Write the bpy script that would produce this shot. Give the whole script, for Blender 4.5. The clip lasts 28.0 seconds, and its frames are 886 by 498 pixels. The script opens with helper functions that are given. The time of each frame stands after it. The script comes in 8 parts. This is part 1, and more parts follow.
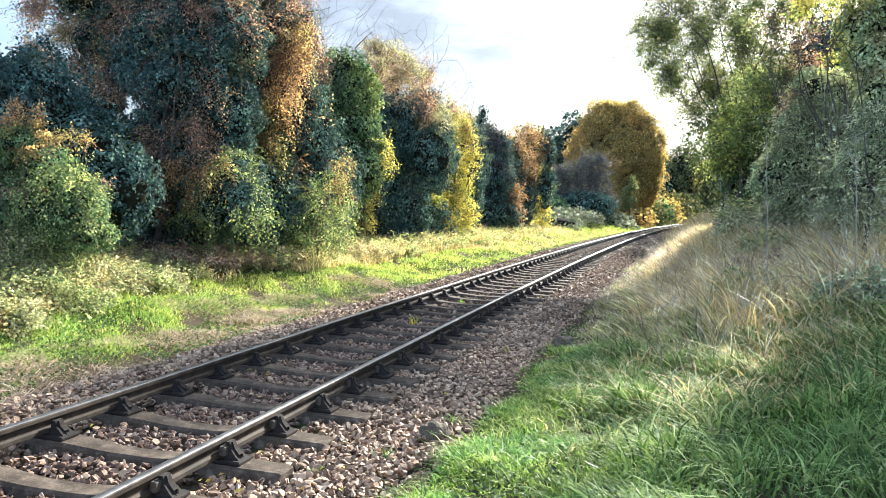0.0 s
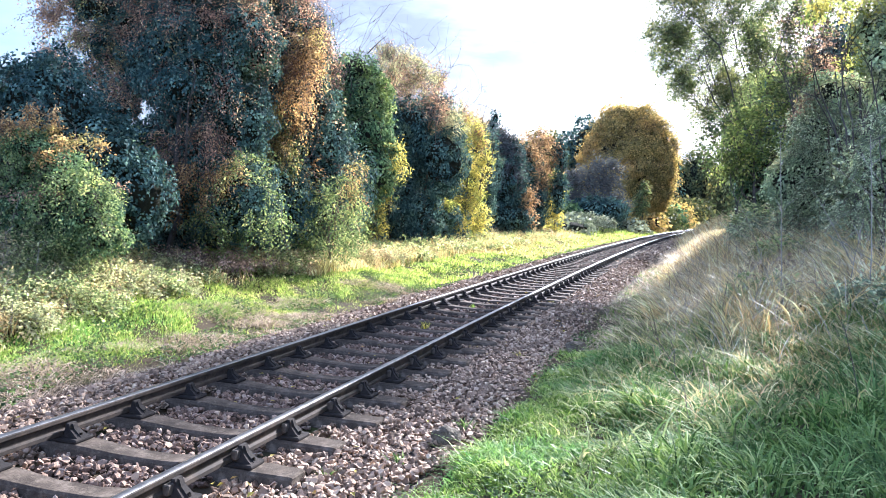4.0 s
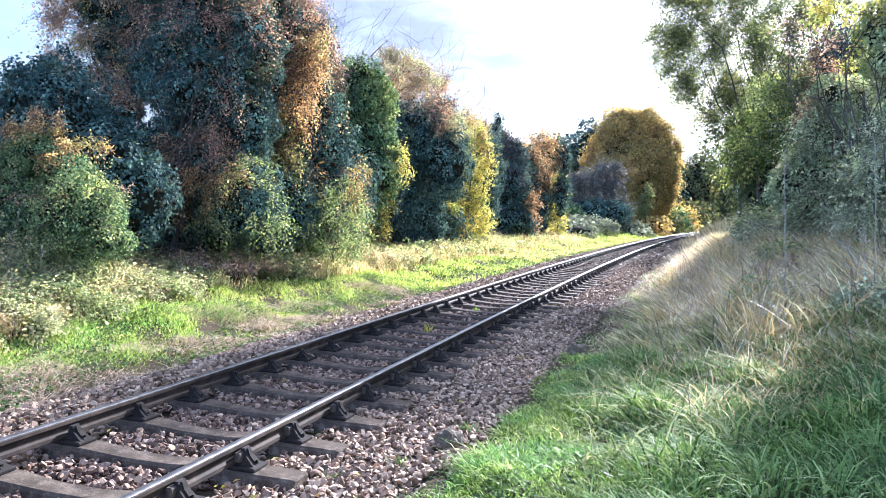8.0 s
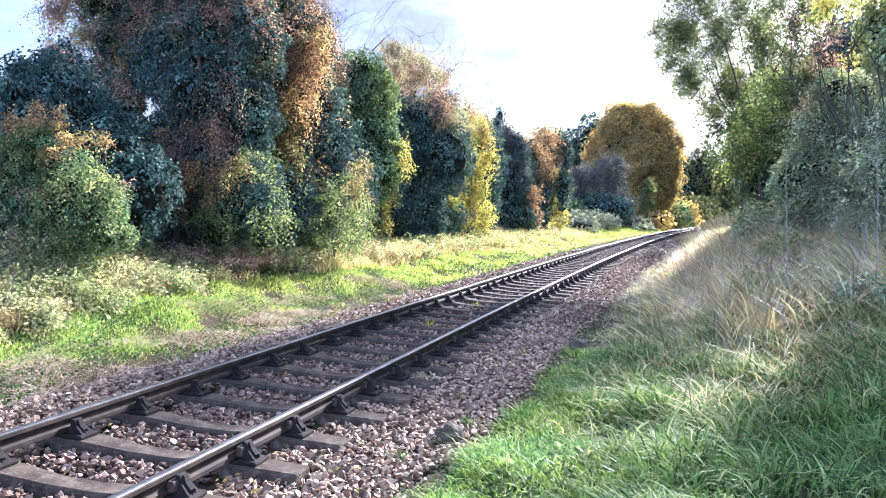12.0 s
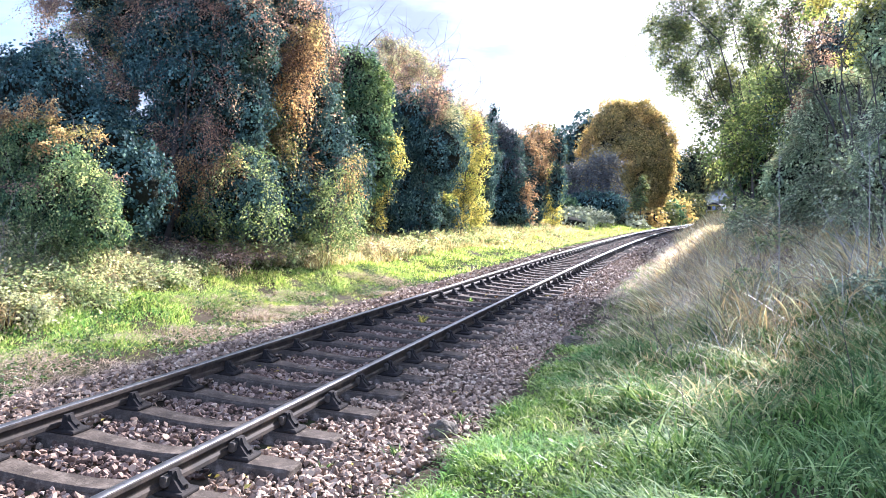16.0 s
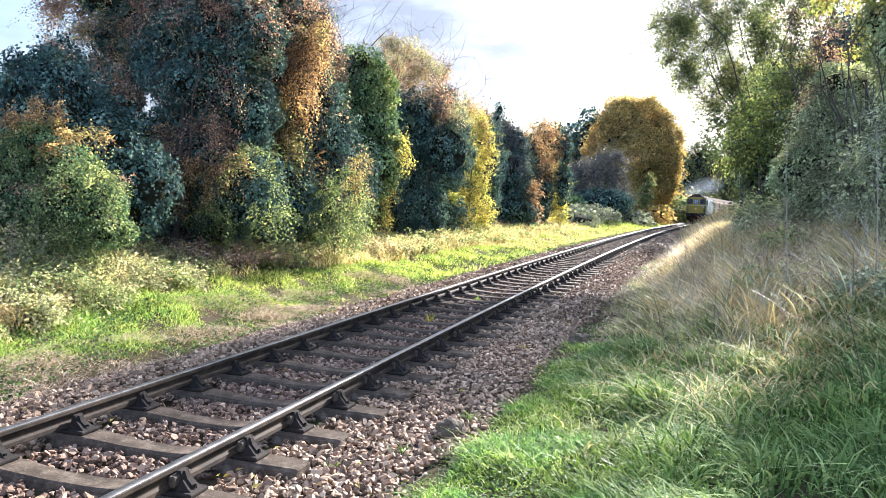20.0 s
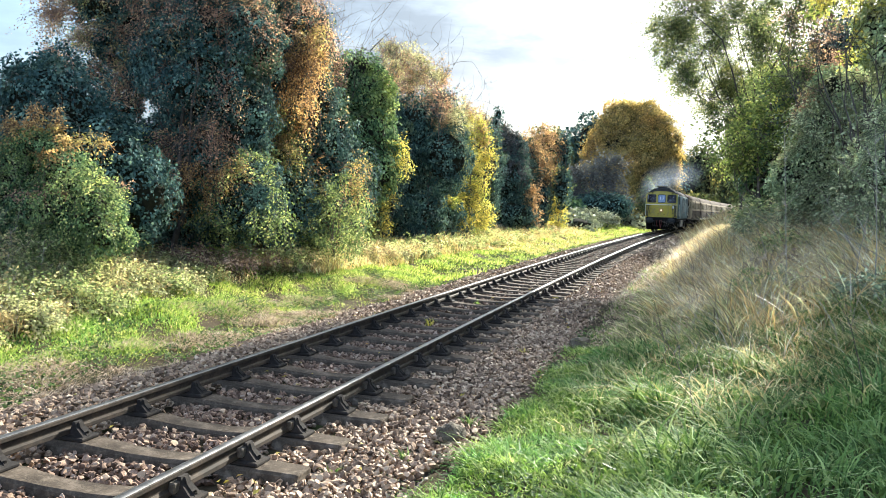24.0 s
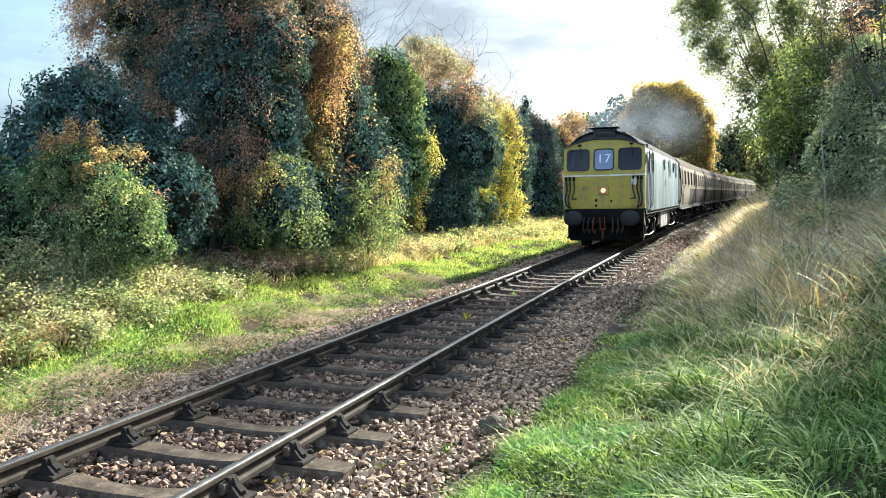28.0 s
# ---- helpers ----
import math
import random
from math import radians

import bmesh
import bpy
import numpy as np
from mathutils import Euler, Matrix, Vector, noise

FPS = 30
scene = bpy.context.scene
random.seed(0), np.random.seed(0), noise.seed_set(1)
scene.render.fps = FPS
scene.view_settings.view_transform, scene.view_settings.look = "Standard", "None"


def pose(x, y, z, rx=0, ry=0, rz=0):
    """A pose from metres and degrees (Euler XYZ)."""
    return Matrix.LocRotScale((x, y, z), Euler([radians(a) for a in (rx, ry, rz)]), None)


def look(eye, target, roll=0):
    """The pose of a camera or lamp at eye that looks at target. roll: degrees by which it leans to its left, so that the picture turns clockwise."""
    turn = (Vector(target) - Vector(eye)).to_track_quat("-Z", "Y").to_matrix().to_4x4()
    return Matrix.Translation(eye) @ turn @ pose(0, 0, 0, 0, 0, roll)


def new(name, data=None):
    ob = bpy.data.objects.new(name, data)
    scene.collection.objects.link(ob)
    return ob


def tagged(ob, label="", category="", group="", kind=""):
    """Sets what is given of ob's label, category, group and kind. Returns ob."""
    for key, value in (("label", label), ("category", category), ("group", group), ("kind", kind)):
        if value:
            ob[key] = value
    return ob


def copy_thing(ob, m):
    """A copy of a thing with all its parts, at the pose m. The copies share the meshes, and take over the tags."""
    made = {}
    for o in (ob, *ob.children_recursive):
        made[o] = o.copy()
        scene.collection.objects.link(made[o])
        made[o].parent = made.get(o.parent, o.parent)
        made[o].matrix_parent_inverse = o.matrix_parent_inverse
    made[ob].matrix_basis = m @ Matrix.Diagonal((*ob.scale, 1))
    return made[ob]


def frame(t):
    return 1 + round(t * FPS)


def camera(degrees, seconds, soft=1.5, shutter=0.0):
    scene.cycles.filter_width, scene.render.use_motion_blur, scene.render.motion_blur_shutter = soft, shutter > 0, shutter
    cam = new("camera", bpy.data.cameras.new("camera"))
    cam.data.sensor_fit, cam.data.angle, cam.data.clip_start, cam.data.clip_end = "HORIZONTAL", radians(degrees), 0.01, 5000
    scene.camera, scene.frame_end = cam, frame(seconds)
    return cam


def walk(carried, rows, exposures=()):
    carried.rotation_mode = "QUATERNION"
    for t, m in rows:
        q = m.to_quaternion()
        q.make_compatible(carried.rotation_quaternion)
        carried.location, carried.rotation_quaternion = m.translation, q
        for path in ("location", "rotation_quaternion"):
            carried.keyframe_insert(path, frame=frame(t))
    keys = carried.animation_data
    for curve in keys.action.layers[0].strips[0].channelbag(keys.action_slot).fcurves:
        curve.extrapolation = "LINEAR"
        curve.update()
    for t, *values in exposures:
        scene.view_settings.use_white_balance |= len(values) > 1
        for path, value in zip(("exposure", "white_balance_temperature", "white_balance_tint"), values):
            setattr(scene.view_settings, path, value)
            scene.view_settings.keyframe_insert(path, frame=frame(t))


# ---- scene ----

# ---- camera: held in the hand at one spot, turning slowly ----
EYE = Vector((3.767, 0.0, 1.900))
cam = camera(58.7, 28.0, 0.6)


def aim(yaw, pitch, roll):
    """yaw: degrees to the right of the near track's heading; pitch: degrees down."""
    a, b = radians(yaw), radians(pitch)
    return look(EYE, EYE + Vector((math.sin(a) * math.cos(b), math.cos(a) * math.cos(b), -math.sin(b))), roll)


EXPOSURES = [(0, 2.32, 6000, 8), (2, 2.43, 5520, 14), (8, 2.46, 5290, 19), (15, 2.52, 5340, 22), (18, 2.52, 5560, 21), (20, 2.36, 5880, 15), (24, 2.23, 6120, 5), (28, 2.17, 6120, 4)]
walk(cam, [(t, aim(*a)) for t, *a in (
    (0, -16.031, 3.243, 2.096), (0.5, -16.084, 3.178, 2.064), (1, -16.151, 3.052, 2.047), (1.5, -16.246, 2.933, 2.036),
    (2, -16.399, 2.864, 2.069), (2.5, -16.569, 2.871, 2.108), (3, -16.714, 2.927, 2.140), (3.5, -16.828, 2.967, 2.167),
    (5.5, -17.078, 2.802, 2.119), (6, -17.086, 2.811, 2.164), (6.5, -17.082, 2.816, 2.178), (7, -17.092, 2.807, 2.210),
    (7.5, -17.136, 2.771, 2.235), (8, -17.151, 2.743, 2.185), (8.5, -17.165, 2.747, 2.155), (9, -17.200, 2.795, 2.136),
    (9.5, -17.240, 2.869, 2.135), (10, -17.261, 2.947, 2.194), (10.5, -17.268, 3.038, 2.179), (11, -17.259, 3.109, 2.183),
    (11.5, -17.245, 3.125, 2.239), (12, -17.235, 3.142, 2.251), (12.5, -17.227, 3.132, 2.269), (14.5, -17.111, 3.284, 2.365),
    (15, -16.980, 3.320, 2.452), (15.5, -16.847, 3.343, 2.522), (16, -16.752, 3.394, 2.514), (16.5, -16.726, 3.472, 2.471),
    (17, -16.815, 3.545, 2.392), (17.5, -16.937, 3.601, 2.364), (18, -17.075, 3.623, 2.268), (18.5, -17.189, 3.621, 2.216),
    (19, -17.232, 3.611, 2.159), (19.5, -17.227, 3.596, 2.100), (20, -17.216, 3.506, 2.099), (20.5, -17.190, 3.414, 2.061),
    (21, -17.186, 3.311, 2.031), (21.5, -17.188, 3.267, 1.906), (23.5, -17.225, 3.177, 1.896), (24, -17.193, 3.174, 1.802),
    (24.5, -17.223, 3.214, 1.586), (25, -17.377, 3.251, 1.275), (25.5, -17.653, 3.316, 0.839), (26, -18.025, 3.354, 0.417),
    (26.5, -18.445, 3.353, 0.018), (27, -18.874, 3.360, -0.457), (27.5, -19.307, 3.474, -0.809), (28, -19.664, 3.682, -1.064))], EXPOSURES)

# ---- world and sun ----
SUN_AZ, SUN_EL = 13.5, 25.5          # degrees right of the near track's heading, and above the horizon
SUN_POWER, SUN_ANGLE = 5.0, 2.0
SKY = 0.05

world = bpy.data.worlds.new("autumn_sky")
scene.world = world
world.use_nodes = True
wn, wl = world.node_tree.nodes, world.node_tree.links
wn.clear()
w_out = wn.new("ShaderNodeOutputWorld")
w_bg = wn.new("ShaderNodeBackground")
w_sky = wn.new("ShaderNodeTexSky")
w_sky.sky_type, w_sky.sun_disc = "NISHITA", False
w_sky.sun_elevation, w_sky.sun_rotation = radians(SUN_EL), radians(SUN_AZ)
w_sky.air_density, w_sky.dust_density = 1.0, 1.5
w_co = wn.new("ShaderNodeTexCoord")
w_map = wn.new("ShaderNodeMapping")
w_map.inputs["Scale"].default_value = (1.0, 1.0, 3.2)
w_map.inputs["Location"].default_value = (0.35, 0.1, 0.2)
w_noise = wn.new("ShaderNodeTexNoise")
w_noise.inputs["Scale"].default_value, w_noise.inputs["Detail"].default_value = 2.2, 9.0
w_noise.inputs["Roughness"].default_value = 0.58
w_ramp = wn.new("ShaderNodeValToRGB")
w_ramp.color_ramp.elements[0].position, w_ramp.color_ramp.elements[1].position = 0.36, 0.60
w_grey = wn.new("ShaderNodeTexNoise")
w_grey.inputs["Scale"].default_value, w_grey.inputs["Detail"].default_value = 3.7, 8.0
w_shade = wn.new("ShaderNodeValToRGB")
w_shade.color_ramp.elements[0].position, w_shade.color_ramp.elements[0].color = 0.40, (0.60, 0.65, 0.72, 1)
w_shade.color_ramp.elements[1].position, w_shade.color_ramp.elements[1].color = 0.56, (1.0, 1.0, 1.0, 1)
w_mul = wn.new("ShaderNodeVectorMath")
w_mul.operation = "SCALE"
w_mul.inputs["Scale"].default_value = SKY
w_dot = wn.new("ShaderNodeVectorMath")       # thin bright cloud round the sun, a dimmer veil beside it; opposite, out of view, brightness added as fill light
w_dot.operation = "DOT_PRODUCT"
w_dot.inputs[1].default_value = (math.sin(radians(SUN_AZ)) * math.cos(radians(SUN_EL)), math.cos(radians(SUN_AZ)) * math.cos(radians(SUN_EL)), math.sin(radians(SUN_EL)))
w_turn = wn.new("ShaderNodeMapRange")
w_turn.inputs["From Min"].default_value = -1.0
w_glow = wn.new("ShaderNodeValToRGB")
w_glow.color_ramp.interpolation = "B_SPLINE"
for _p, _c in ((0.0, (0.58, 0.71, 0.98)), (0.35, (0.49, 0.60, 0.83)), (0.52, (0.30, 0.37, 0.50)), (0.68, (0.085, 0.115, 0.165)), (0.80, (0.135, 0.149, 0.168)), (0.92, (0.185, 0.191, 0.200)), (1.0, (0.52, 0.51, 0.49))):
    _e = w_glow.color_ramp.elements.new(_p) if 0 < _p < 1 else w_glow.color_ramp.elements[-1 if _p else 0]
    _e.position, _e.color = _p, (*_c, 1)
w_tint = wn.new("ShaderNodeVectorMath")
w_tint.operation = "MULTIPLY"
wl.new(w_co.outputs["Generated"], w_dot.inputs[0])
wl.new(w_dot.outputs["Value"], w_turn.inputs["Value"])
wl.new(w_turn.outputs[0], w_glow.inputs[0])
w_mix = wn.new("ShaderNodeMix")
w_mix.data_type = "RGBA"
wl.new(w_co.outputs["Generated"], w_map.inputs["Vector"])
wl.new(w_map.outputs[0], w_noise.inputs["Vector"])
wl.new(w_map.outputs[0], w_grey.inputs["Vector"])
wl.new(w_noise.outputs["Fac"], w_ramp.inputs[0])
wl.new(w_grey.outputs["Fac"], w_shade.inputs[0])
wl.new(w_sky.outputs[0], w_mul.inputs[0])
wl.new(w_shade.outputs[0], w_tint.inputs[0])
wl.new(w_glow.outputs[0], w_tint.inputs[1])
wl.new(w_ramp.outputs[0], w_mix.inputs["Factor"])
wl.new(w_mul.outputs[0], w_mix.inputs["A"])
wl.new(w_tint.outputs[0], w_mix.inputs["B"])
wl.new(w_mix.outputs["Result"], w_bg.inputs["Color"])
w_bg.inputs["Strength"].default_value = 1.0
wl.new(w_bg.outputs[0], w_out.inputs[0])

sun = new("sun", bpy.data.lights.new("sun", "SUN"))
sun.data.energy, sun.data.angle, sun.data.color = SUN_POWER, radians(SUN_ANGLE), (1.0, 0.92, 0.80)
_a, _e = radians(SUN_AZ), radians(SUN_EL)
sun_dir = Vector((math.sin(_a) * math.cos(_e), math.cos(_a) * math.cos(_e), math.sin(_e)))
sun.matrix_world = look(sun_dir * 100, (0, 0, 0))


# ---- materials ----
def nodes_of(name):
    m = bpy.data.materials.new(name)
    m.use_nodes = True
    n, l = m.node_tree.nodes, m.node_tree.links
    return m, n, l, n["Principled BSDF"]


def ramp(n, stops, interp="LINEAR"):
    r = n.new("ShaderNodeValToRGB")
    r.color_ramp.interpolation = interp
    el = r.color_ramp.elements
    while len(el) < len(stops):
        el.new(0.5)
    for e, (pos, c) in zip(el, stops):
        e.position, e.color = pos, (*c, 1.0)
    return r


def noise_node(n, l, scale, detail=5.0, rough=0.55, coord="Object"):
    co = n.new("ShaderNodeTexCoord")
    t = n.new("ShaderNodeTexNoise")
    t.inputs["Scale"].default_value, t.inputs["Detail"].default_value = scale, detail
    t.inputs["Roughness"].default_value = rough
    l.new(co.outputs[coord], t.inputs["Vector"])
    return t


def mix_rgb(n, l, fac, a, b, blend="MIX"):
    m = n.new("ShaderNodeMix")
    m.data_type, m.blend_type = "RGBA", blend
    for key, v in (("Factor", fac), ("A", a), ("B", b)):
        if isinstance(v, bpy.types.NodeSocket):
            l.new(v, m.inputs[key])
        elif key == "Factor":
            m.inputs[key].default_value = v
        else:
            m.inputs[key].default_value = (*v, 1.0)
    return m.outputs["Result"]


def surface(name, base, worn, scale=3.0, fine=40.0, rough=0.8, rough2=None, metal=0.0, bump=0.3, depth=0.01, lo=0.4, hi=0.65,
            grime=None, grime_scale=1.0, coat=0.0, spec=0.5):
    """A painted, mineral or metal surface: two colours mixed at a large scale, grain at a fine one, bump from the grain."""
    m, n, l, b = nodes_of(name)
    big, small = noise_node(n, l, scale, 6.0, 0.6), noise_node(n, l, fine, 4.0, 0.6)
    r = ramp(n, [(lo, (0, 0, 0)), (hi, (1, 1, 1))])
    l.new(big.outputs["Fac"], r.inputs[0])
    col = mix_rgb(n, l, r.outputs[0], base, worn)
    g = ramp(n, [(0.3, (0.72, 0.72, 0.72)), (0.7, (1.15, 1.15, 1.15))])
    l.new(small.outputs["Fac"], g.inputs[0])
    col = mix_rgb(n, l, 1.0, col, g.outputs[0], "MULTIPLY")
    if grime:
        dirt = noise_node(n, l, grime_scale, 8.0, 0.7)
        r2 = ramp(n, [(0.5, (0, 0, 0)), (0.68, (1, 1, 1))])
        l.new(dirt.outputs["Fac"], r2.inputs[0])
        col = mix_rgb(n, l, r2.outputs[0], col, grime)
    l.new(col, b.inputs["Base Color"])
    rr = n.new("ShaderNodeMapRange")
    rr.inputs["To Min"].default_value, rr.inputs["To Max"].default_value = rough, rough2 if rough2 else min(1.0, rough + 0.15)
    l.new(big.outputs["Fac"], rr.inputs["Value"])
    l.new(rr.outputs[0], b.inputs["Roughness"])
    b.inputs["Metallic"].default_value = metal
    b.inputs["Coat Weight"].default_value = coat
    b.inputs["Specular IOR Level"].default_value = spec
    if bump:
        bp = n.new("ShaderNodeBump")
        bp.inputs["Strength"].default_value, bp.inputs["Distance"].default_value = bump, depth
        l.new(small.outputs["Fac"], bp.inputs["Height"])
        l.new(bp.outputs[0], b.inputs["Normal"])
    return m


def leafy(name, stops, patch=None, patch_scale=0.7, patch_lo=0.5, patch_hi=0.6, through_light=0.35, rough=0.6, spec=0.15, tone=False):
    """Leaves or grass: a colour for each leaf out of stops (tone: alike within a spray), patches of another colour, light that passes through."""
    def spread(stops):
        """The same colours, wider apart between the dullest leaf and the palest."""
        return [(p, tuple(min(c * (0.66 + 0.64 * p), 0.85) for c in col)) for p, col in stops]

    stops, patch = spread(stops), patch and spread(patch)
    m, n, l, b = nodes_of(name)
    if tone:
        pick_node = n.new("ShaderNodeAttribute")
        pick_node.attribute_name = "tone"
        pick = pick_node.outputs["Fac"]
    else:
        pick = n.new("ShaderNodeNewGeometry").outputs["Random Per Island"]
    r = ramp(n, stops)
    l.new(pick, r.inputs[0])
    col = r.outputs[0]
    if patch:
        t = noise_node(n, l, patch_scale, 3.0)
        k = ramp(n, [(patch_lo, (0, 0, 0)), (patch_hi, (1, 1, 1))])
        l.new(t.outputs["Fac"], k.inputs[0])
        r2 = ramp(n, patch)
        l.new(pick, r2.inputs[0])
        col = mix_rgb(n, l, k.outputs[0], col, r2.outputs[0])
    l.new(col, b.inputs["Base Color"])
    b.inputs["Roughness"].default_value = rough
    b.inputs["Specular IOR Level"].default_value = spec
    tr = n.new("ShaderNodeBsdfTranslucent")
    bright = mix_rgb(n, l, 1.0, col, (1.35, 1.3, 1.0), "MULTIPLY")
    l.new(bright, tr.inputs["Color"])
    mx = n.new("ShaderNodeMixShader")
    mx.inputs[0].default_value = through_light
    l.new(b.outputs[0], mx.inputs[1])
    l.new(tr.outputs[0], mx.inputs[2])
    l.new(mx.outputs[0], n["Material Output"].inputs["Surface"])
    return m


def foliar(*args, **kw):
    return leafy(*args, tone=True, **kw)


def island(name, stops, rough=0.85, fine=60.0, bump=0.3, depth=0.01):
    """Loose pieces in one mesh: a colour for each piece, with grain."""
    m, n, l, b = nodes_of(name)
    geo = n.new("ShaderNodeNewGeometry")
    r = ramp(n, stops)
    l.new(geo.outputs["Random Per Island"], r.inputs[0])
    t = noise_node(n, l, fine, 5.0, 0.65)
    g = ramp(n, [(0.3, (0.6, 0.6, 0.6)), (0.7, (1.2, 1.2, 1.2))])
    l.new(t.outputs["Fac"], g.inputs[0])
    l.new(mix_rgb(n, l, 1.0, r.outputs[0], g.outputs[0], "MULTIPLY"), b.inputs["Base Color"])
    b.inputs["Roughness"].default_value = rough
    b.inputs["Specular IOR Level"].default_value = 0.3
    bp = n.new("ShaderNodeBump")
    bp.inputs["Strength"].default_value, bp.inputs["Distance"].default_value = bump, depth
    l.new(t.outputs["Fac"], bp.inputs["Height"])
    l.new(bp.outputs[0], b.inputs["Normal"])
    return m


BARK = surface("bark", (0.045, 0.040, 0.032), (0.10, 0.088, 0.072), 3, 35, 0.9, bump=0.8, depth=0.02)
TWIG = surface("bare_twig", (0.085, 0.065, 0.05), (0.17, 0.13, 0.10), 3, 30, 0.9, bump=0.3)
PALE_TWIG = surface("pale_grey_stem", (0.230, 0.206, 0.163), (0.405, 0.366, 0.300), 4, 40, 0.9, bump=0.3)
SOIL = surface("soil", (0.040, 0.030, 0.018), (0.075, 0.058, 0.036), 1.2, 18, 0.95, bump=0.8, depth=0.03, grime=(0.05, 0.06, 0.02), grime_scale=0.9, spec=0.05)
# bed colour kept darker than the stones, as the shade in their gaps
FAR_BED = surface("ballast_gap_shade", (0.035, 0.027, 0.023), (0.075, 0.060, 0.052), 9, 30, 0.95, bump=1.0, depth=0.05)
STONE_STOPS = [(0.0, (0.100, 0.065, 0.041)), (0.35, (0.237, 0.157, 0.101)), (0.7, (0.400, 0.274, 0.179)), (0.93, (0.525, 0.386, 0.257)), (1.0, (0.651, 0.509, 0.348))]
STONES = island("granite_ballast", STONE_STOPS, 0.75)
RUSTY_STONES = island("rust_stained_ballast", [(0.0, (0.073, 0.046, 0.031)), (0.4, (0.164, 0.101, 0.068)), (0.75, (0.272, 0.178, 0.123)), (1.0, (0.406, 0.307, 0.227))])
ROCK = surface("rough_rock", (0.07, 0.055, 0.035), (0.13, 0.105, 0.07), 5, 40, 0.9, bump=0.8, depth=0.02)
RAIL_STEEL = surface("weathered_rail_steel", (0.030, 0.024, 0.019), (0.075, 0.056, 0.041), 6, 60, 0.75, 0.9, metal=0.0, bump=0.2, depth=0.003, spec=0.2)
RAIL_TOP = surface("polished_rail_head", (0.197, 0.194, 0.190), (0.279, 0.275, 0.271), 12, 90, 0.36, 0.48, metal=1.0, bump=0.05, depth=0.002)
CHAIR_IRON = surface("cast_iron_chair", (0.018, 0.016, 0.015), (0.036, 0.030, 0.026), 9, 60, 0.85, metal=0.0, bump=0.4, depth=0.004, spec=0.15)
KEY_WOOD = surface("oak_key", (0.05, 0.04, 0.03), (0.10, 0.08, 0.06), 12, 60, 0.85, bump=0.4)
CONCRETE = surface("old_concrete_sleeper", (0.051, 0.040, 0.030), (0.106, 0.083, 0.062), 5.0, 70, 0.88, bump=0.9, depth=0.008,
                   grime=(0.162, 0.132, 0.101), grime_scale=9, spec=0.1)

GREEN = [(0.0, (0.10, 0.17, 0.03)), (0.4, (0.23, 0.33, 0.06)), (0.75, (0.36, 0.45, 0.10)), (0.9, (0.44, 0.43, 0.16)), (1.0, (0.50, 0.42, 0.25))]
GRASS = leafy("verge_grass", GREEN, [(0.0, (0.125, 0.220, 0.033)), (0.6, (0.259, 0.397, 0.094)), (1.0, (0.373, 0.397, 0.165))], 0.9, 0.5, 0.62, 0.45)
LUSH = leafy("lush_bank_grass", [(0.0, (0.048, 0.092, 0.031)), (0.45, (0.120, 0.205, 0.065)), (0.8, (0.210, 0.305, 0.109)), (1.0, (0.342, 0.390, 0.173))],
             [(0.0, (0.052, 0.116, 0.030)), (0.5, (0.143, 0.251, 0.062)), (1.0, (0.277, 0.361, 0.113))], 0.9, 0.46, 0.58, 0.30, 0.65, 0.06)
DRY = leafy("dry_tall_grass", [(0.0, (0.289, 0.209, 0.096)), (0.25, (0.529, 0.381, 0.180)), (0.6, (0.800, 0.582, 0.298)), (0.9, (0.800, 0.730, 0.394)), (1.0, (0.800, 0.800, 0.519))],
            [(0.0, (0.205, 0.239, 0.068)), (0.6, (0.444, 0.432, 0.145)), (1.0, (0.800, 0.657, 0.304))], 0.7, 0.56, 0.70, 0.3)
FRESH = leafy("fresh_short_grass", [(0.0, (0.052, 0.105, 0.022)), (0.4, (0.146, 0.250, 0.043)), (0.8, (0.255, 0.370, 0.086)), (0.95, (0.335, 0.402, 0.156)), (1.0, (0.393, 0.379, 0.242))],
              [(0.0, (0.052, 0.137, 0.035)), (0.5, (0.116, 0.265, 0.069)), (1.0, (0.204, 0.362, 0.112))], 1.3, 0.5, 0.62, 0.5, 0.45)
DEAD_GRASS = leafy("dead_brown_grass", [(0.0, (0.165, 0.121, 0.088)), (0.5, (0.363, 0.281, 0.198)), (1.0, (0.550, 0.440, 0.330))], [(0.0, (0.110, 0.132, 0.044)), (1.0, (0.275, 0.286, 0.110))], 1.4, 0.62, 0.7, 0.2)
BLUE_GRASS = leafy("grey_green_bank_grass", [(0.0, (0.109, 0.141, 0.061)), (0.5, (0.263, 0.310, 0.127)), (0.85, (0.448, 0.451, 0.207)), (1.0, (0.618, 0.534, 0.279))], None, through_light=0.3, rough=0.65, spec=0.08)
STALK = leafy("dead_stalk", [(0.0, (0.229, 0.191, 0.144)), (0.6, (0.395, 0.341, 0.266)), (1.0, (0.520, 0.468, 0.377))], None, through_light=0.1)
IVY = foliar("ivy_leaves", [(0.0, (0.030, 0.065, 0.035)), (0.5, (0.092, 0.167, 0.086)), (0.8, (0.184, 0.278, 0.134)), (1.0, (0.310, 0.402, 0.186))],
             [(0.0, (0.069, 0.112, 0.035)), (1.0, (0.253, 0.312, 0.093))], 0.5, 0.52, 0.64, 0.30, 0.7, 0.06)
IVY_DARK = foliar("dark_ivy_leaves", [(0.0, (0.021, 0.048, 0.047)), (0.5, (0.059, 0.111, 0.103)), (0.8, (0.116, 0.192, 0.166)), (1.0, (0.200, 0.289, 0.216))],
                  [(0.0, (0.037, 0.064, 0.044)), (1.0, (0.158, 0.214, 0.114))], 0.6, 0.56, 0.68, 0.18, 0.7, 0.06)
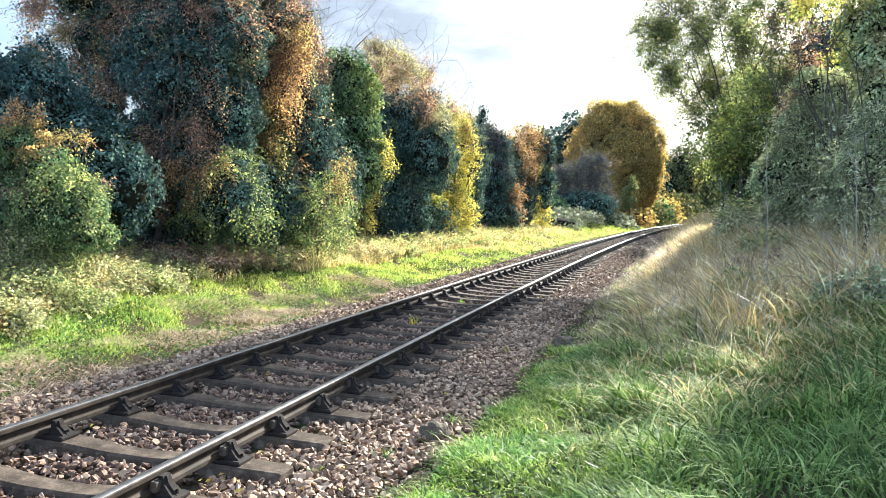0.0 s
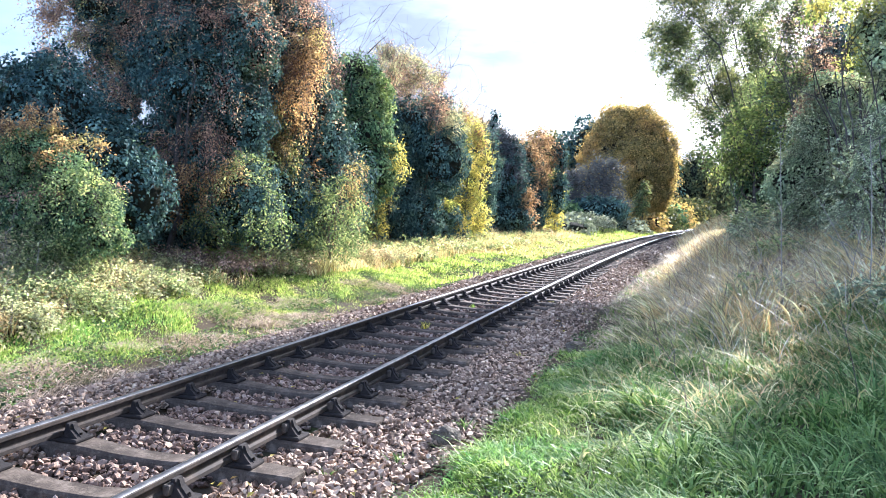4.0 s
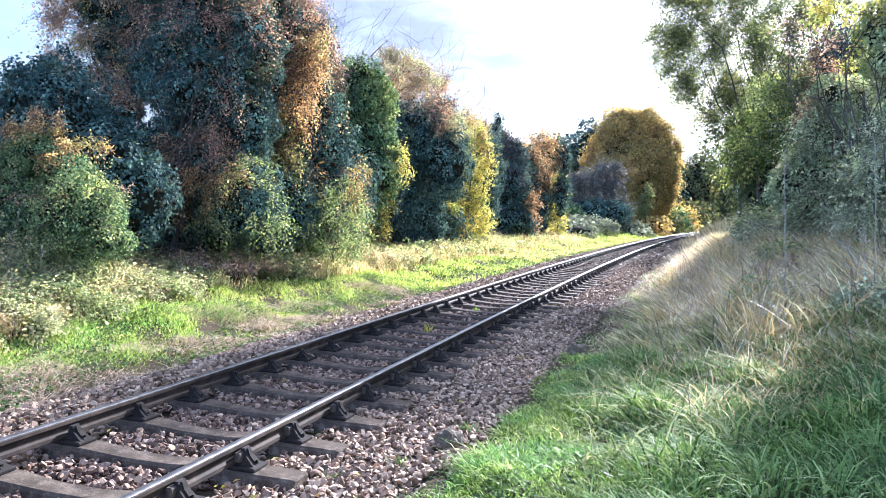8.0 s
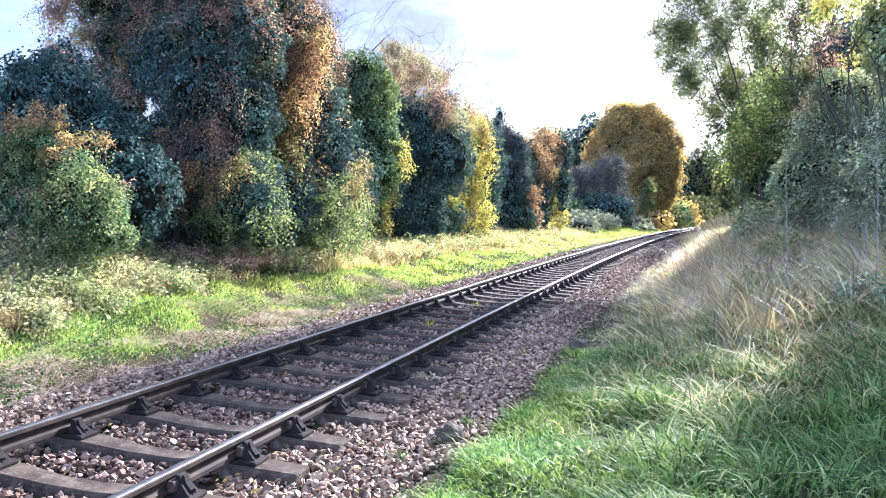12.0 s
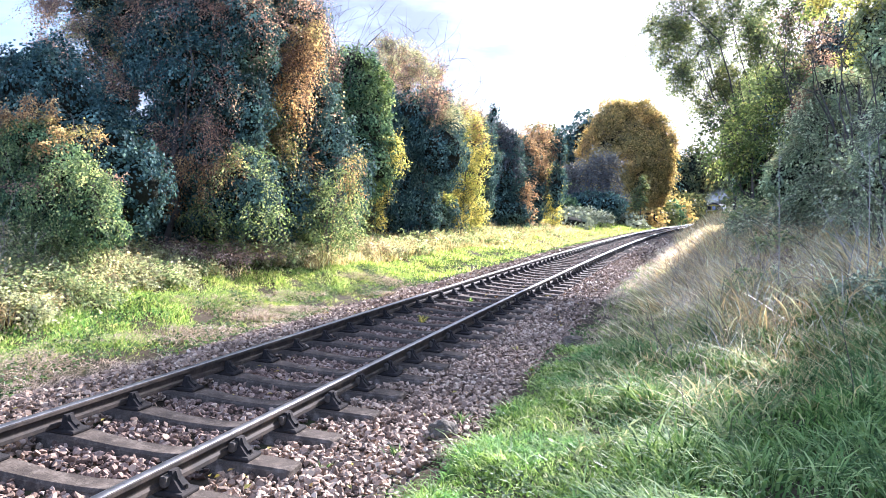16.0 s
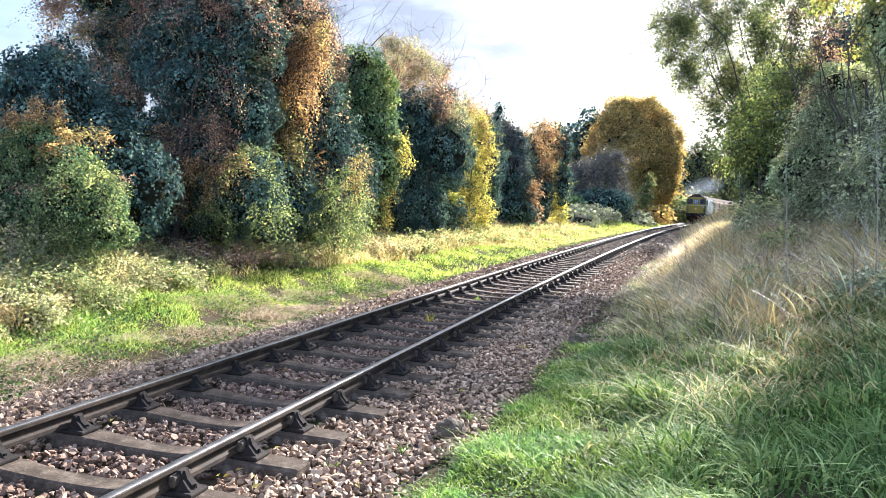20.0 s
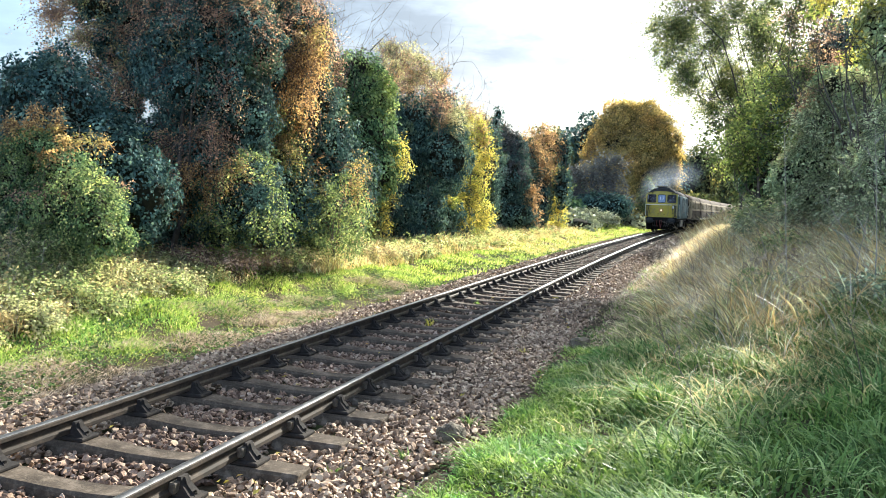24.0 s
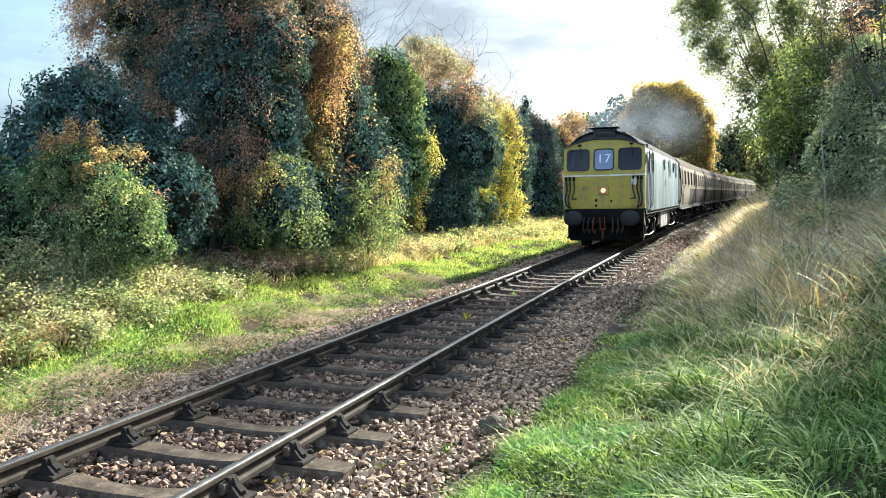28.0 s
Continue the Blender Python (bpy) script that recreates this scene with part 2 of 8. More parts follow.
RUST = foliar("rust_hawthorn_leaves", [(0.0, (0.109, 0.078, 0.072)), (0.35, (0.251, 0.168, 0.137)), (0.7, (0.404, 0.252, 0.180)), (0.92, (0.524, 0.358, 0.221)), (1.0, (0.590, 0.470, 0.257))],
              [(0.0, (0.077, 0.112, 0.053)), (0.5, (0.197, 0.235, 0.093)), (1.0, (0.415, 0.392, 0.163))], 0.75, 0.54, 0.66, 0.45)
MIXED = foliar("yellow_green_hawthorn_leaves", [(0.0, (0.071, 0.118, 0.050)), (0.5, (0.177, 0.248, 0.101)), (0.85, (0.342, 0.413, 0.168)), (1.0, (0.566, 0.519, 0.202))],
               [(0.0, (0.047, 0.100, 0.039)), (1.0, (0.201, 0.271, 0.101))], 0.8, 0.54, 0.64, 0.45)
YELLOW = foliar("yellow_maple_leaves", [(0.0, (0.16, 0.19, 0.05)), (0.35, (0.36, 0.35, 0.09)), (0.75, (0.54, 0.48, 0.13)), (1.0, (0.60, 0.47, 0.12))],
                [(0.0, (0.12, 0.18, 0.045)), (1.0, (0.36, 0.40, 0.10))], 1.1, 0.50, 0.62, 0.48)
SALMON = foliar("salmon_beech_leaves", [(0.0, (0.17, 0.11, 0.065)), (0.5, (0.36, 0.23, 0.125)), (1.0, (0.52, 0.37, 0.20))], None, through_light=0.45)
CHESTNUT = foliar("orange_chestnut_leaves", [(0.0, (0.184, 0.132, 0.060)), (0.4, (0.391, 0.276, 0.102)), (0.8, (0.609, 0.420, 0.138)), (1.0, (0.713, 0.528, 0.192))],
                  [(0.0, (0.127, 0.132, 0.060)), (0.7, (0.287, 0.252, 0.102)), (1.0, (0.437, 0.360, 0.132))], 0.2, 0.44, 0.62, 0.40)
OLIVE = foliar("olive_chestnut_leaves", [(0.0, (0.155, 0.138, 0.051)), (0.4, (0.310, 0.261, 0.094)), (0.8, (0.512, 0.377, 0.131)), (1.0, (0.698, 0.464, 0.160))], [(0.0, (0.232, 0.174, 0.072)), (1.0, (0.651, 0.420, 0.145))], 0.25, 0.52, 0.66, through_light=0.40)
ASH = foliar("ash_leaves", [(0.0, (0.065, 0.10, 0.04)), (0.5, (0.155, 0.205, 0.085)), (0.85, (0.27, 0.31, 0.13)), (1.0, (0.42, 0.40, 0.15))],
             [(0.0, (0.13, 0.165, 0.055)), (0.6, (0.25, 0.275, 0.09)), (1.0, (0.37, 0.335, 0.13))], 0.45, 0.54, 0.66, 0.5)
SHRUB = foliar("grey_green_shrub_leaves", [(0.0, (0.127, 0.166, 0.101)), (0.5, (0.286, 0.344, 0.207)), (0.85, (0.486, 0.529, 0.332)), (1.0, (0.714, 0.700, 0.451))], None, through_light=0.35, rough=0.5, spec=0.25)
GOLD = foliar("golden_hawthorn_leaves", [(0.0, (0.165, 0.094, 0.057)), (0.4, (0.319, 0.197, 0.104)), (0.75, (0.461, 0.310, 0.152)), (1.0, (0.549, 0.404, 0.190))], [(0.0, (0.110, 0.122, 0.038)), (1.0, (0.351, 0.319, 0.123))], 0.9, 0.50, 0.62, 0.55)
LIME = foliar("lime_green_leaves", [(0.0, (0.07, 0.11, 0.03)), (0.5, (0.17, 0.23, 0.065)), (0.85, (0.29, 0.34, 0.10)), (1.0, (0.42, 0.40, 0.13))], [(0.0, (0.06, 0.10, 0.04)), (1.0, (0.17, 0.23, 0.09))], 0.6, 0.48, 0.60, 0.5)
PALE_LEAF = foliar("pale_thinning_leaves", [(0.0, (0.16, 0.17, 0.09)), (1.0, (0.42, 0.40, 0.24))], None, through_light=0.45)
BANK_LEAF = foliar("bank_thicket_leaves", [(0.0, (0.128, 0.188, 0.110)), (0.5, (0.285, 0.363, 0.202)), (0.85, (0.442, 0.517, 0.289)), (1.0, (0.655, 0.685, 0.393))], [(0.0, (0.185, 0.188, 0.115)), (1.0, (0.484, 0.444, 0.255))], 0.8, 0.52, 0.62, 0.3)
PURPLE = foliar("purple_grey_shrub_leaves", [(0.0, (0.042, 0.048, 0.050)), (0.6, (0.095, 0.102, 0.104)), (1.0, (0.17, 0.175, 0.165))], None, through_light=0.2)
BRAMBLE = foliar("bramble_leaves", [(0.0, (0.119, 0.180, 0.075)), (0.5, (0.276, 0.348, 0.150)), (0.85, (0.488, 0.515, 0.263)), (1.0, (0.634, 0.527, 0.289))],
                 [(0.0, (0.264, 0.219, 0.113)), (0.6, (0.488, 0.386, 0.200)), (1.0, (0.264, 0.323, 0.113))], 0.7, 0.52, 0.62, 0.48, 0.65, 0.1)
DEAD_BRAMBLE = foliar("withered_bramble", [(0.0, (0.140, 0.096, 0.072)), (0.6, (0.320, 0.220, 0.156)), (1.0, (0.540, 0.400, 0.280))], None, through_light=0.1)
BLEACHED = foliar("bleached_bramble_leaves", [(0.0, (0.154, 0.184, 0.087)), (0.4, (0.343, 0.370, 0.192)), (0.8, (0.449, 0.473, 0.274)), (1.0, (0.568, 0.520, 0.338))],
                  [(0.0, (0.284, 0.207, 0.117)), (1.0, (0.591, 0.473, 0.291))], 0.9, 0.48, 0.60, 0.5)
PALE = foliar("pale_bramble_leaves", [(0.0, (0.10, 0.13, 0.08)), (1.0, (0.30, 0.33, 0.24))], None, through_light=0.25)
FAR_GREEN = foliar("far_tree_leaves", [(0.0, (0.05, 0.07, 0.03)), (0.6, (0.10, 0.12, 0.05)), (1.0, (0.20, 0.17, 0.06))], None, through_light=0.3)
WEED = leafy("low_weed_leaves", [(0.0, (0.035, 0.065, 0.025)), (0.6, (0.075, 0.125, 0.04)), (1.0, (0.15, 0.21, 0.07))], None, through_light=0.3)
# near-black core for dense crowns; the shade between leaves is in its colour
CORE_SHADE = surface("crown_core_shade", (0.016, 0.018, 0.013), (0.034, 0.034, 0.022), 4, 40, 0.95, bump=0.6, depth=0.02, spec=0.02)
FALLEN = leafy("fallen_leaves", [(0.0, (0.30, 0.24, 0.05)), (0.6, (0.42, 0.34, 0.08)), (1.0, (0.26, 0.13, 0.05))], None, through_light=0.15)

HOUSE_WALL = surface("rendered_wall", (0.45, 0.42, 0.37), (0.55, 0.52, 0.46), 2, 30, 0.9, bump=0.2)
HOUSE_ROOF = surface("pale_roof", (0.42, 0.42, 0.42), (0.55, 0.55, 0.55), 2, 20, 0.9, bump=0.3)
HOUSE_PANE = surface("dark_pane", (0.03, 0.035, 0.04), (0.05, 0.055, 0.06), 2, 20, 0.2, bump=0.0)


# ---- mesh helpers ----
rng = np.random.default_rng(7)


def obj(name, mesh, material, parent=None, label="", kind="", smooth=False):
    if material and not mesh.materials:
        mesh.materials.append(material)
    if smooth:
        mesh.polygons.foreach_set("use_smooth", np.ones(len(mesh.polygons), bool))
    ob = new(name, mesh)
    ob.parent = parent
    return tagged(ob, label, kind=kind)


def part(name, bm, material, parent, label="", smooth=False):
    """Links a bmesh as one mesh under a thing or a part."""
    mesh = bpy.data.meshes.new(name)
    bm.to_mesh(mesh)
    bm.free()
    return obj(name, mesh, material, parent, label, smooth=smooth)


def raw_mesh(name, verts, faces, smooth=False):
    """A mesh from arrays: verts n x 3, faces m x 3 or m x 4."""
    verts, faces = np.asarray(verts, np.float32), np.asarray(faces, np.int32)
    k = faces.shape[1]
    mesh = bpy.data.meshes.new(name)
    mesh.vertices.add(len(verts))
    mesh.vertices.foreach_set("co", verts.ravel())
    mesh.loops.add(faces.size)
    mesh.loops.foreach_set("vertex_index", faces.ravel())
    mesh.polygons.add(len(faces))
    mesh.polygons.foreach_set("loop_start", np.arange(0, faces.size, k, dtype=np.int32))
    mesh.polygons.foreach_set("use_smooth", np.full(len(faces), smooth, bool))
    mesh.update(calc_edges=True)
    return mesh


def empty(name, at, label, category, group="", kind="", turn=0.0):
    ob = new(name)
    ob.empty_display_size = 0.2
    ob.matrix_basis = pose(*at, 0, 0, turn)
    return tagged(ob, label, category, group, kind)


def box(bm, x0, x1, y0, y1, z0, z1, bevel=0.0, seg=1):
    vs = bmesh.ops.create_cube(bm, size=1.0)["verts"]
    for v in vs:
        v.co = Vector(((x0 + x1) / 2 + v.co.x * (x1 - x0), (y0 + y1) / 2 + v.co.y * (y1 - y0), (z0 + z1) / 2 + v.co.z * (z1 - z0)))
    if bevel:
        es = list({e for v in vs for e in v.link_edges})
        bmesh.ops.bevel(bm, geom=es, offset=bevel, segments=seg, affect="EDGES", profile=0.6)
    return bm


def rod(bm, a, b, r0, r1=None, n=8):
    """A tapered rod from a to b."""
    a, b = Vector(a), Vector(b)
    r1 = r0 if r1 is None else r1
    m = Matrix.Translation((a + b) / 2) @ (b - a).to_track_quat("Z", "Y").to_matrix().to_4x4()
    bmesh.ops.create_cone(bm, cap_ends=True, segments=n, radius1=r0, radius2=r1, depth=(b - a).length, matrix=m)
    return bm


def unit(v):
    return v / np.maximum(np.linalg.norm(v, axis=-1, keepdims=True), 1e-9)


def frames_for(axis, g):
    """Two directions across each axis."""
    ref = unit(g.normal(size=axis.shape))
    side = unit(np.cross(axis, ref))
    return side, np.cross(side, axis)


def leaf_mesh(name, pos, axis, normal_hint, size, g, wide=0.62, fold=0.18):
    """One folded, four-cornered leaf at each pos, pointing along axis."""
    side = unit(np.cross(axis, normal_hint) + 1e-6)
    nrm = np.cross(side, axis)
    s = size[:, None]
    base, tip = pos, pos + axis * s
    mid = pos + axis * s * 0.42 + nrm * s * fold * 0.6
    v = np.stack([base, mid - side * s * wide / 2, tip - nrm * s * fold * 0.5, mid + side * s * wide / 2], 1).reshape(-1, 3)
    i = np.arange(len(pos))[:, None] * 4
    f = np.concatenate([i + [[0, 1, 2]], i + [[0, 2, 3]]], 1).reshape(-1, 3)
    return raw_mesh(name, v, f)


def lumpy(lobes, seed, k=6, small=0.46):
    """Each ellipsoid as a slightly smaller one with lesser ones budding from it."""
    g = np.random.default_rng(seed + 77)
    out = []
    for cx, cy, cz, rx, ry, rz in lobes:
        out.append((cx, cy, cz, rx * 0.86, ry * 0.86, rz * 0.88))
        for _ in range(k):
            d = unit(g.normal(size=3) + np.array([0, 0, 0.25]))
            f = small * g.uniform(0.4, 1.35)
            far = 1.04 - f
            out.append((cx + d[0] * rx * far, cy + d[1] * ry * far, cz + d[2] * rz * far, rx * f, ry * f, min(rz, (rx + ry) * 0.6) * f))
    return out


def ripple(p, wave, g):
    """Smooth uneven noise over places, about -1 to 1, with bumps about that far apart."""
    out = np.zeros(len(p))
    for _ in range(6):
        out += np.sin(p @ (unit(g.normal(size=3)) * 6.283 / (wave * g.uniform(0.7, 1.4))) + g.uniform(0, 6.28))
    return out / 2.6


def lobe_points(lobes, per_area, g, clear=0.86):
    """Places on the outside of a union of ellipsoids, their outward directions and the least radius there."""
    lb = np.array(lobes, float)
    a, b, c = (lb[:, 3:] ** 1.6).T
    area = 12.566 * ((a * b + a * c + b * c) / 3) ** (1 / 1.6)
    n = max(int(area.sum() * per_area), 6)
    pick = g.choice(len(lb), n, p=area / area.sum())
    d = unit(g.normal(size=(n, 3)))
    p = lb[pick, :3] + d * lb[pick, 3:]
    free = np.ones(n, bool)
    for i in range(len(lb)):
        free &= (pick == i) | ((((p - lb[i, :3]) / lb[i, 3:]) ** 2).sum(1) > clear)
    p, pick, d = p[free], pick[free], d[free]
    return p, unit(d / lb[pick, 3:]), lb[pick, 3:].min(1)


def pillow_leaves(lobes, leaf, seed, cover, wide):
    """Ivy and other close foliage: rosettes of overlapping leaves that hang in shingles over an uneven surface with hollows."""
    g = np.random.default_rng(seed)
    per = 10
    big = np.array(lobes)[:, 3:].min(1).max()
    c, nrm, r = lobe_points(lobes, cover / (per * leaf * leaf * wide * 0.5), g)
    swell = ripple(c, big * 0.95, g)
    c = c + nrm * ((0.26 * swell + 0.20 * ripple(c, big * 0.45, g) + 0.14 * np.abs(g.normal(size=len(c))) * (g.random(len(c)) < 0.25)) * np.minimum(r, big))[:, None]
    ok = (ripple(c, big * 0.5, g) > -1.0) & (c[:, 2] > 0.03)
    c, nrm = c[ok], nrm[ok]
    n = len(c)
    s1, s2 = frames_for(nrm, g)
    R = leaf * g.uniform(1.2, 2.3, (n, 1))
    rr, ang = np.sqrt(g.random((n, per))), g.uniform(0, 6.283, (n, per))
    out = s1[:, None] * np.cos(ang)[..., None] + s2[:, None] * np.sin(ang)[..., None]
    pos = c[:, None] + out * (rr * R)[..., None] + nrm[:, None] * (R * 0.75 * (1 - rr ** 2) + leaf * g.normal(size=(n, per)) * 0.25)[..., None]
    down = np.array([0, 0, -1.0]) + nrm * nrm[:, 2:3]
    axis = unit(down[:, None] * 0.8 + out * 0.55 + nrm[:, None] * 0.2 + g.normal(size=(n, per, 3)) * 0.3)
    hint = unit(nrm[:, None] + out * (rr * 0.7)[..., None] + g.normal(size=(n, per, 3)) * 0.28)
    size = leaf * g.uniform(0.65, 1.3, (n, per))
    tone = np.clip(0.7 * g.random((n, 1)) + 0.42 * g.random((n, per)) - 0.06, 0, 1)
    return pos.reshape(-1, 3), axis.reshape(-1, 3), hint.reshape(-1, 3), size.ravel(), tone.ravel()


def spray_leaves(lobes, leaf, length, seed, cover, wide, inside=0.35, droop=0.3, clump=0.5):
    """Leaves in two ranks along arching twigs that stand out of a union of ellipsoids; also the twigs' own lines."""
    g = np.random.default_rng(seed)
    per = int(np.clip(length / leaf * 2.4, 8, 24))
    big = np.array(lobes)[:, 3:].min(1).max()
    c, nrm, r = lobe_points(lobes, cover * 1.25 / (per * leaf * leaf * wide * 0.5), g, 0.7)
    stray = g.random(len(c)) < 0.14
    c = c + nrm * (r * (0.16 * ripple(c, big * 0.8, g) + 0.08 * ripple(c, big * 0.35, g) - inside * 0.8 * g.random(len(c)) ** 0.9 + 0.22 * stray))[:, None]
    ok = (ripple(c, max(big * 0.6, length), g) > -clump) & (c[:, 2] > 0.05)
    c, nrm, stray = c[ok], nrm[ok], stray[ok]
    n = len(c)
    ax = unit(nrm * 0.75 + g.normal(size=(n, 3)) * 0.5 + np.array([0, 0, 0.15 - droop * 0.7]))
    L = length * g.uniform(0.6, 1.5, n) * (1 + 0.5 * stray)
    root = c - ax * (L * 0.5)[:, None]
    s1 = unit(np.cross(ax, np.array([0, 0, 1.0]) + g.normal(size=(n, 3)) * 0.35))
    up = np.cross(s1, ax)
    t = (np.arange(per) + 0.8 * g.random((n, per))) / per
    sag = np.zeros((n, per, 3))
    sag[..., 2] = -droop * 0.5 * t ** 2 * L[:, None]
    rank = np.where(np.arange(per) % 2 == 0, 1.0, -1.0)[None, :, None]
    fan = (g.random((n, per)) * np.sin(np.pi * np.clip(t, 0.1, 0.95)) * L[:, None] * 0.20)[..., None]
    pos = root[:, None] + ax[:, None] * (t * L[:, None])[..., None] + sag + s1[:, None] * rank * fan + g.normal(size=(n, per, 3)) * leaf * 0.25
    axis = unit(ax[:, None] * 0.55 + s1[:, None] * rank * 0.8 + np.array([0, 0, -0.12 - 0.3 * droop]) + g.normal(size=(n, per, 3)) * 0.32)
    hint = unit(up[:, None] * 0.8 + nrm[:, None] * 0.35 + g.normal(size=(n, per, 3)) * 0.4)
    size = leaf * g.uniform(0.6, 1.3, (n, per))
    tone = np.clip(0.75 * g.random((n, 1)) + 0.40 * g.random((n, per)) - 0.07, 0, 1)
    k = np.linspace(0, 1, 3)
    line = root[:, None] + ax[:, None] * (k * L[:, None])[..., None]
    line[..., 2] -= droop * 0.5 * k ** 2 * L[:, None]
    return pos.reshape(-1, 3), axis.reshape(-1, 3), hint.reshape(-1, 3), size.ravel(), tone.ravel(), line


def twig_mesh(name, lines, r):
    """Thin three-sided tapering twigs along lines of m points."""
    n, m, _ = lines.shape
    ax = unit(lines[:, -1] - lines[:, 0])
    s = unit(np.cross(ax, np.array([0.23, 0.31, 0.92])))
    q = np.cross(s, ax)
    ang = np.array([0, 2.094, 4.189])
    rad = r * np.linspace(1, 0.35, m)
    ring = (np.cos(ang)[None, :, None] * s[:, None] + np.sin(ang)[None, :, None] * q[:, None])[:, None] * rad[None, :, None, None]
    v = (lines[:, :, None] + ring).reshape(-1, 3)
    a = np.arange(n)[:, None, None] * m * 3 + np.arange(m - 1)[None, :, None] * 3
    i, j = np.arange(3)[None, None], (np.arange(3)[None, None] + 1) % 3
    return raw_mesh(name, v, np.stack([a + i, a + j, a + j + 3, a + i + 3], -1).reshape(-1, 4), True)


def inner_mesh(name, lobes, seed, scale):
    """Dark shade cores added inside a crown: uneven rounded masses under the leaves."""
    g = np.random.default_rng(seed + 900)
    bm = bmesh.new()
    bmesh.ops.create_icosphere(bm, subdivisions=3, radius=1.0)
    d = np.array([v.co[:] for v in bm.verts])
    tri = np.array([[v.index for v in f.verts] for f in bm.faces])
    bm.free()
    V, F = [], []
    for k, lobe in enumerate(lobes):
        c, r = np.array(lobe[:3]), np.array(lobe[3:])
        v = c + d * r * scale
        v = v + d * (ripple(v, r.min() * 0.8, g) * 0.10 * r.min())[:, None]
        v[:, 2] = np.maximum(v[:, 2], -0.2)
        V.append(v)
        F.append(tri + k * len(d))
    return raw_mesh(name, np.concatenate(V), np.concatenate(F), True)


def foliage(name, parent, material, lobes, leaf, length, seed, label="", wide=0.62, core=False, inside=0.35, droop=0.3, cover=1.0, close=False, clump=0.5):
    """One crown of leaves, over an added dark core that deepens the shade where the plant is dense, with its fine twigs
    where it is open.
    """
    whole = lobes
    if close or material in (IVY, IVY_DARK):
        lobes = lumpy(lobes, seed, 9, 0.46)
        close_part = pillow_leaves(lobes, leaf * 1.14, seed, 1.35 * cover, 0.75)
        *shoots, line = spray_leaves(lobes, leaf * 1.18, max(length * 1.2, leaf * 7), seed + 5, 0.40 * cover, 0.75, 0.12, 0.55, -0.12)
        pos, axis, hint, size, tone = (np.concatenate(q) for q in zip(close_part, shoots))
        wide, core = 0.75, True
    else:
        pos, axis, hint, size, tone, line = spray_leaves(lobes, leaf * 1.34, length * 1.25, seed, cover * 1.1, wide, inside, droop, clump)
    mesh = leaf_mesh(name, pos, axis, hint, size, None, wide)
    mesh.attributes.new("tone", "FLOAT", "POINT").data.foreach_set("value", np.repeat(tone, 4).astype(np.float32))
    ob = obj(name, mesh, material, parent, label, "stuff" if len(pos) < 4000 else "")
    if line is not None:
        obj("branchwork", twig_mesh("branchwork", line, leaf * 0.07), TWIG, ob, "", "stuff")
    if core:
        obj("inner_growth", inner_mesh("inner_growth", whole, seed, 0.70), CORE_SHADE, ob, "", "stuff")
    return ob


def tube_net(paths, radii, n=5):
    """Tapered tubes along many poly-lines: verts and faces."""
    V, F, k = [], [], 0
    ring = np.linspace(0, 2 * np.pi, n, endpoint=False)
    for pts, rad in zip(paths, radii):
        pts = np.asarray(pts, float)
        t = unit(np.gradient(pts, axis=0))
        ref = np.array([0.31, 0.17, 0.93]) if abs(t[0, 2]) < 0.8 else np.array([0.93, 0.2, 0.1])
        s = unit(np.cross(t, ref))
        q = np.cross(t, s)
        r = np.asarray(rad)[:, None, None]
        V.append((pts[:, None] + r * (np.cos(ring)[None, :, None] * s[:, None] + np.sin(ring)[None, :, None] * q[:, None])).reshape(-1, 3))
        m = len(pts)
        a = (np.arange(m - 1)[:, None] * n + np.arange(n)[None]).ravel()
        b = (np.arange(m - 1)[:, None] * n + (np.arange(n)[None] + 1) % n).ravel()
        F.append(np.stack([a, b, b + n, a + n], 1) + k)
        k += m * n
    return np.concatenate(V), np.concatenate(F)


def limb(a, b, g, bend=0.12, m=7):
    a, b = np.asarray(a, float), np.asarray(b, float)
    t = np.linspace(0, 1, m)[:, None]
    off = g.normal(size=3) * np.linalg.norm(b - a) * bend
    jit = g.normal(size=(m, 3)) * np.linalg.norm(b - a) * bend * 0.18
    jit[0] = 0
    return a + (b - a) * t + np.sin(t * np.pi) * off + jit


def woodwork(name, parent, material, height, radius, targets, seed, fork=0.25, twigs=4, lean=(0, 0), label=""):
    """Trunk, limbs to each target and side branches, in one mesh."""
    g = np.random.default_rng(seed)
    paths, radii = [], []
    top = np.array([lean[0], lean[1], height * 0.75])
    trunk = limb((0, 0, -0.3), top, g, 0.05, 9)
    paths.append(trunk)
    radii.append(radius * np.linspace(1.15, 0.35, 9))
    for tg in targets:
        tg = np.asarray(tg, float)
        start = trunk[int(np.clip(np.interp(max(tg[2] * fork + height * 0.08, 0.2), trunk[:, 2], range(9)), 1, 8))]
        p = limb(start, tg, g, 0.13, 8)
        paths.append(p)
        radii.append(radius * np.linspace(0.36, 0.07, 8))
        for _ in range(twigs):
            i = g.integers(3, 8)
            d = unit(g.normal(size=3) + unit(tg - start) * 0.8 + np.array([0, 0, 0.25]))
            q = limb(p[i], p[i] + d * np.linalg.norm(tg - start) * g.uniform(0.15, 0.4), g, 0.15, 5)
            paths.append(q)
            radii.append(radius * np.linspace(0.13, 0.03, 5))
    v, f = tube_net(paths, radii, 6)
    return obj(name, raw_mesh(name, v, f, True), material, parent, label)


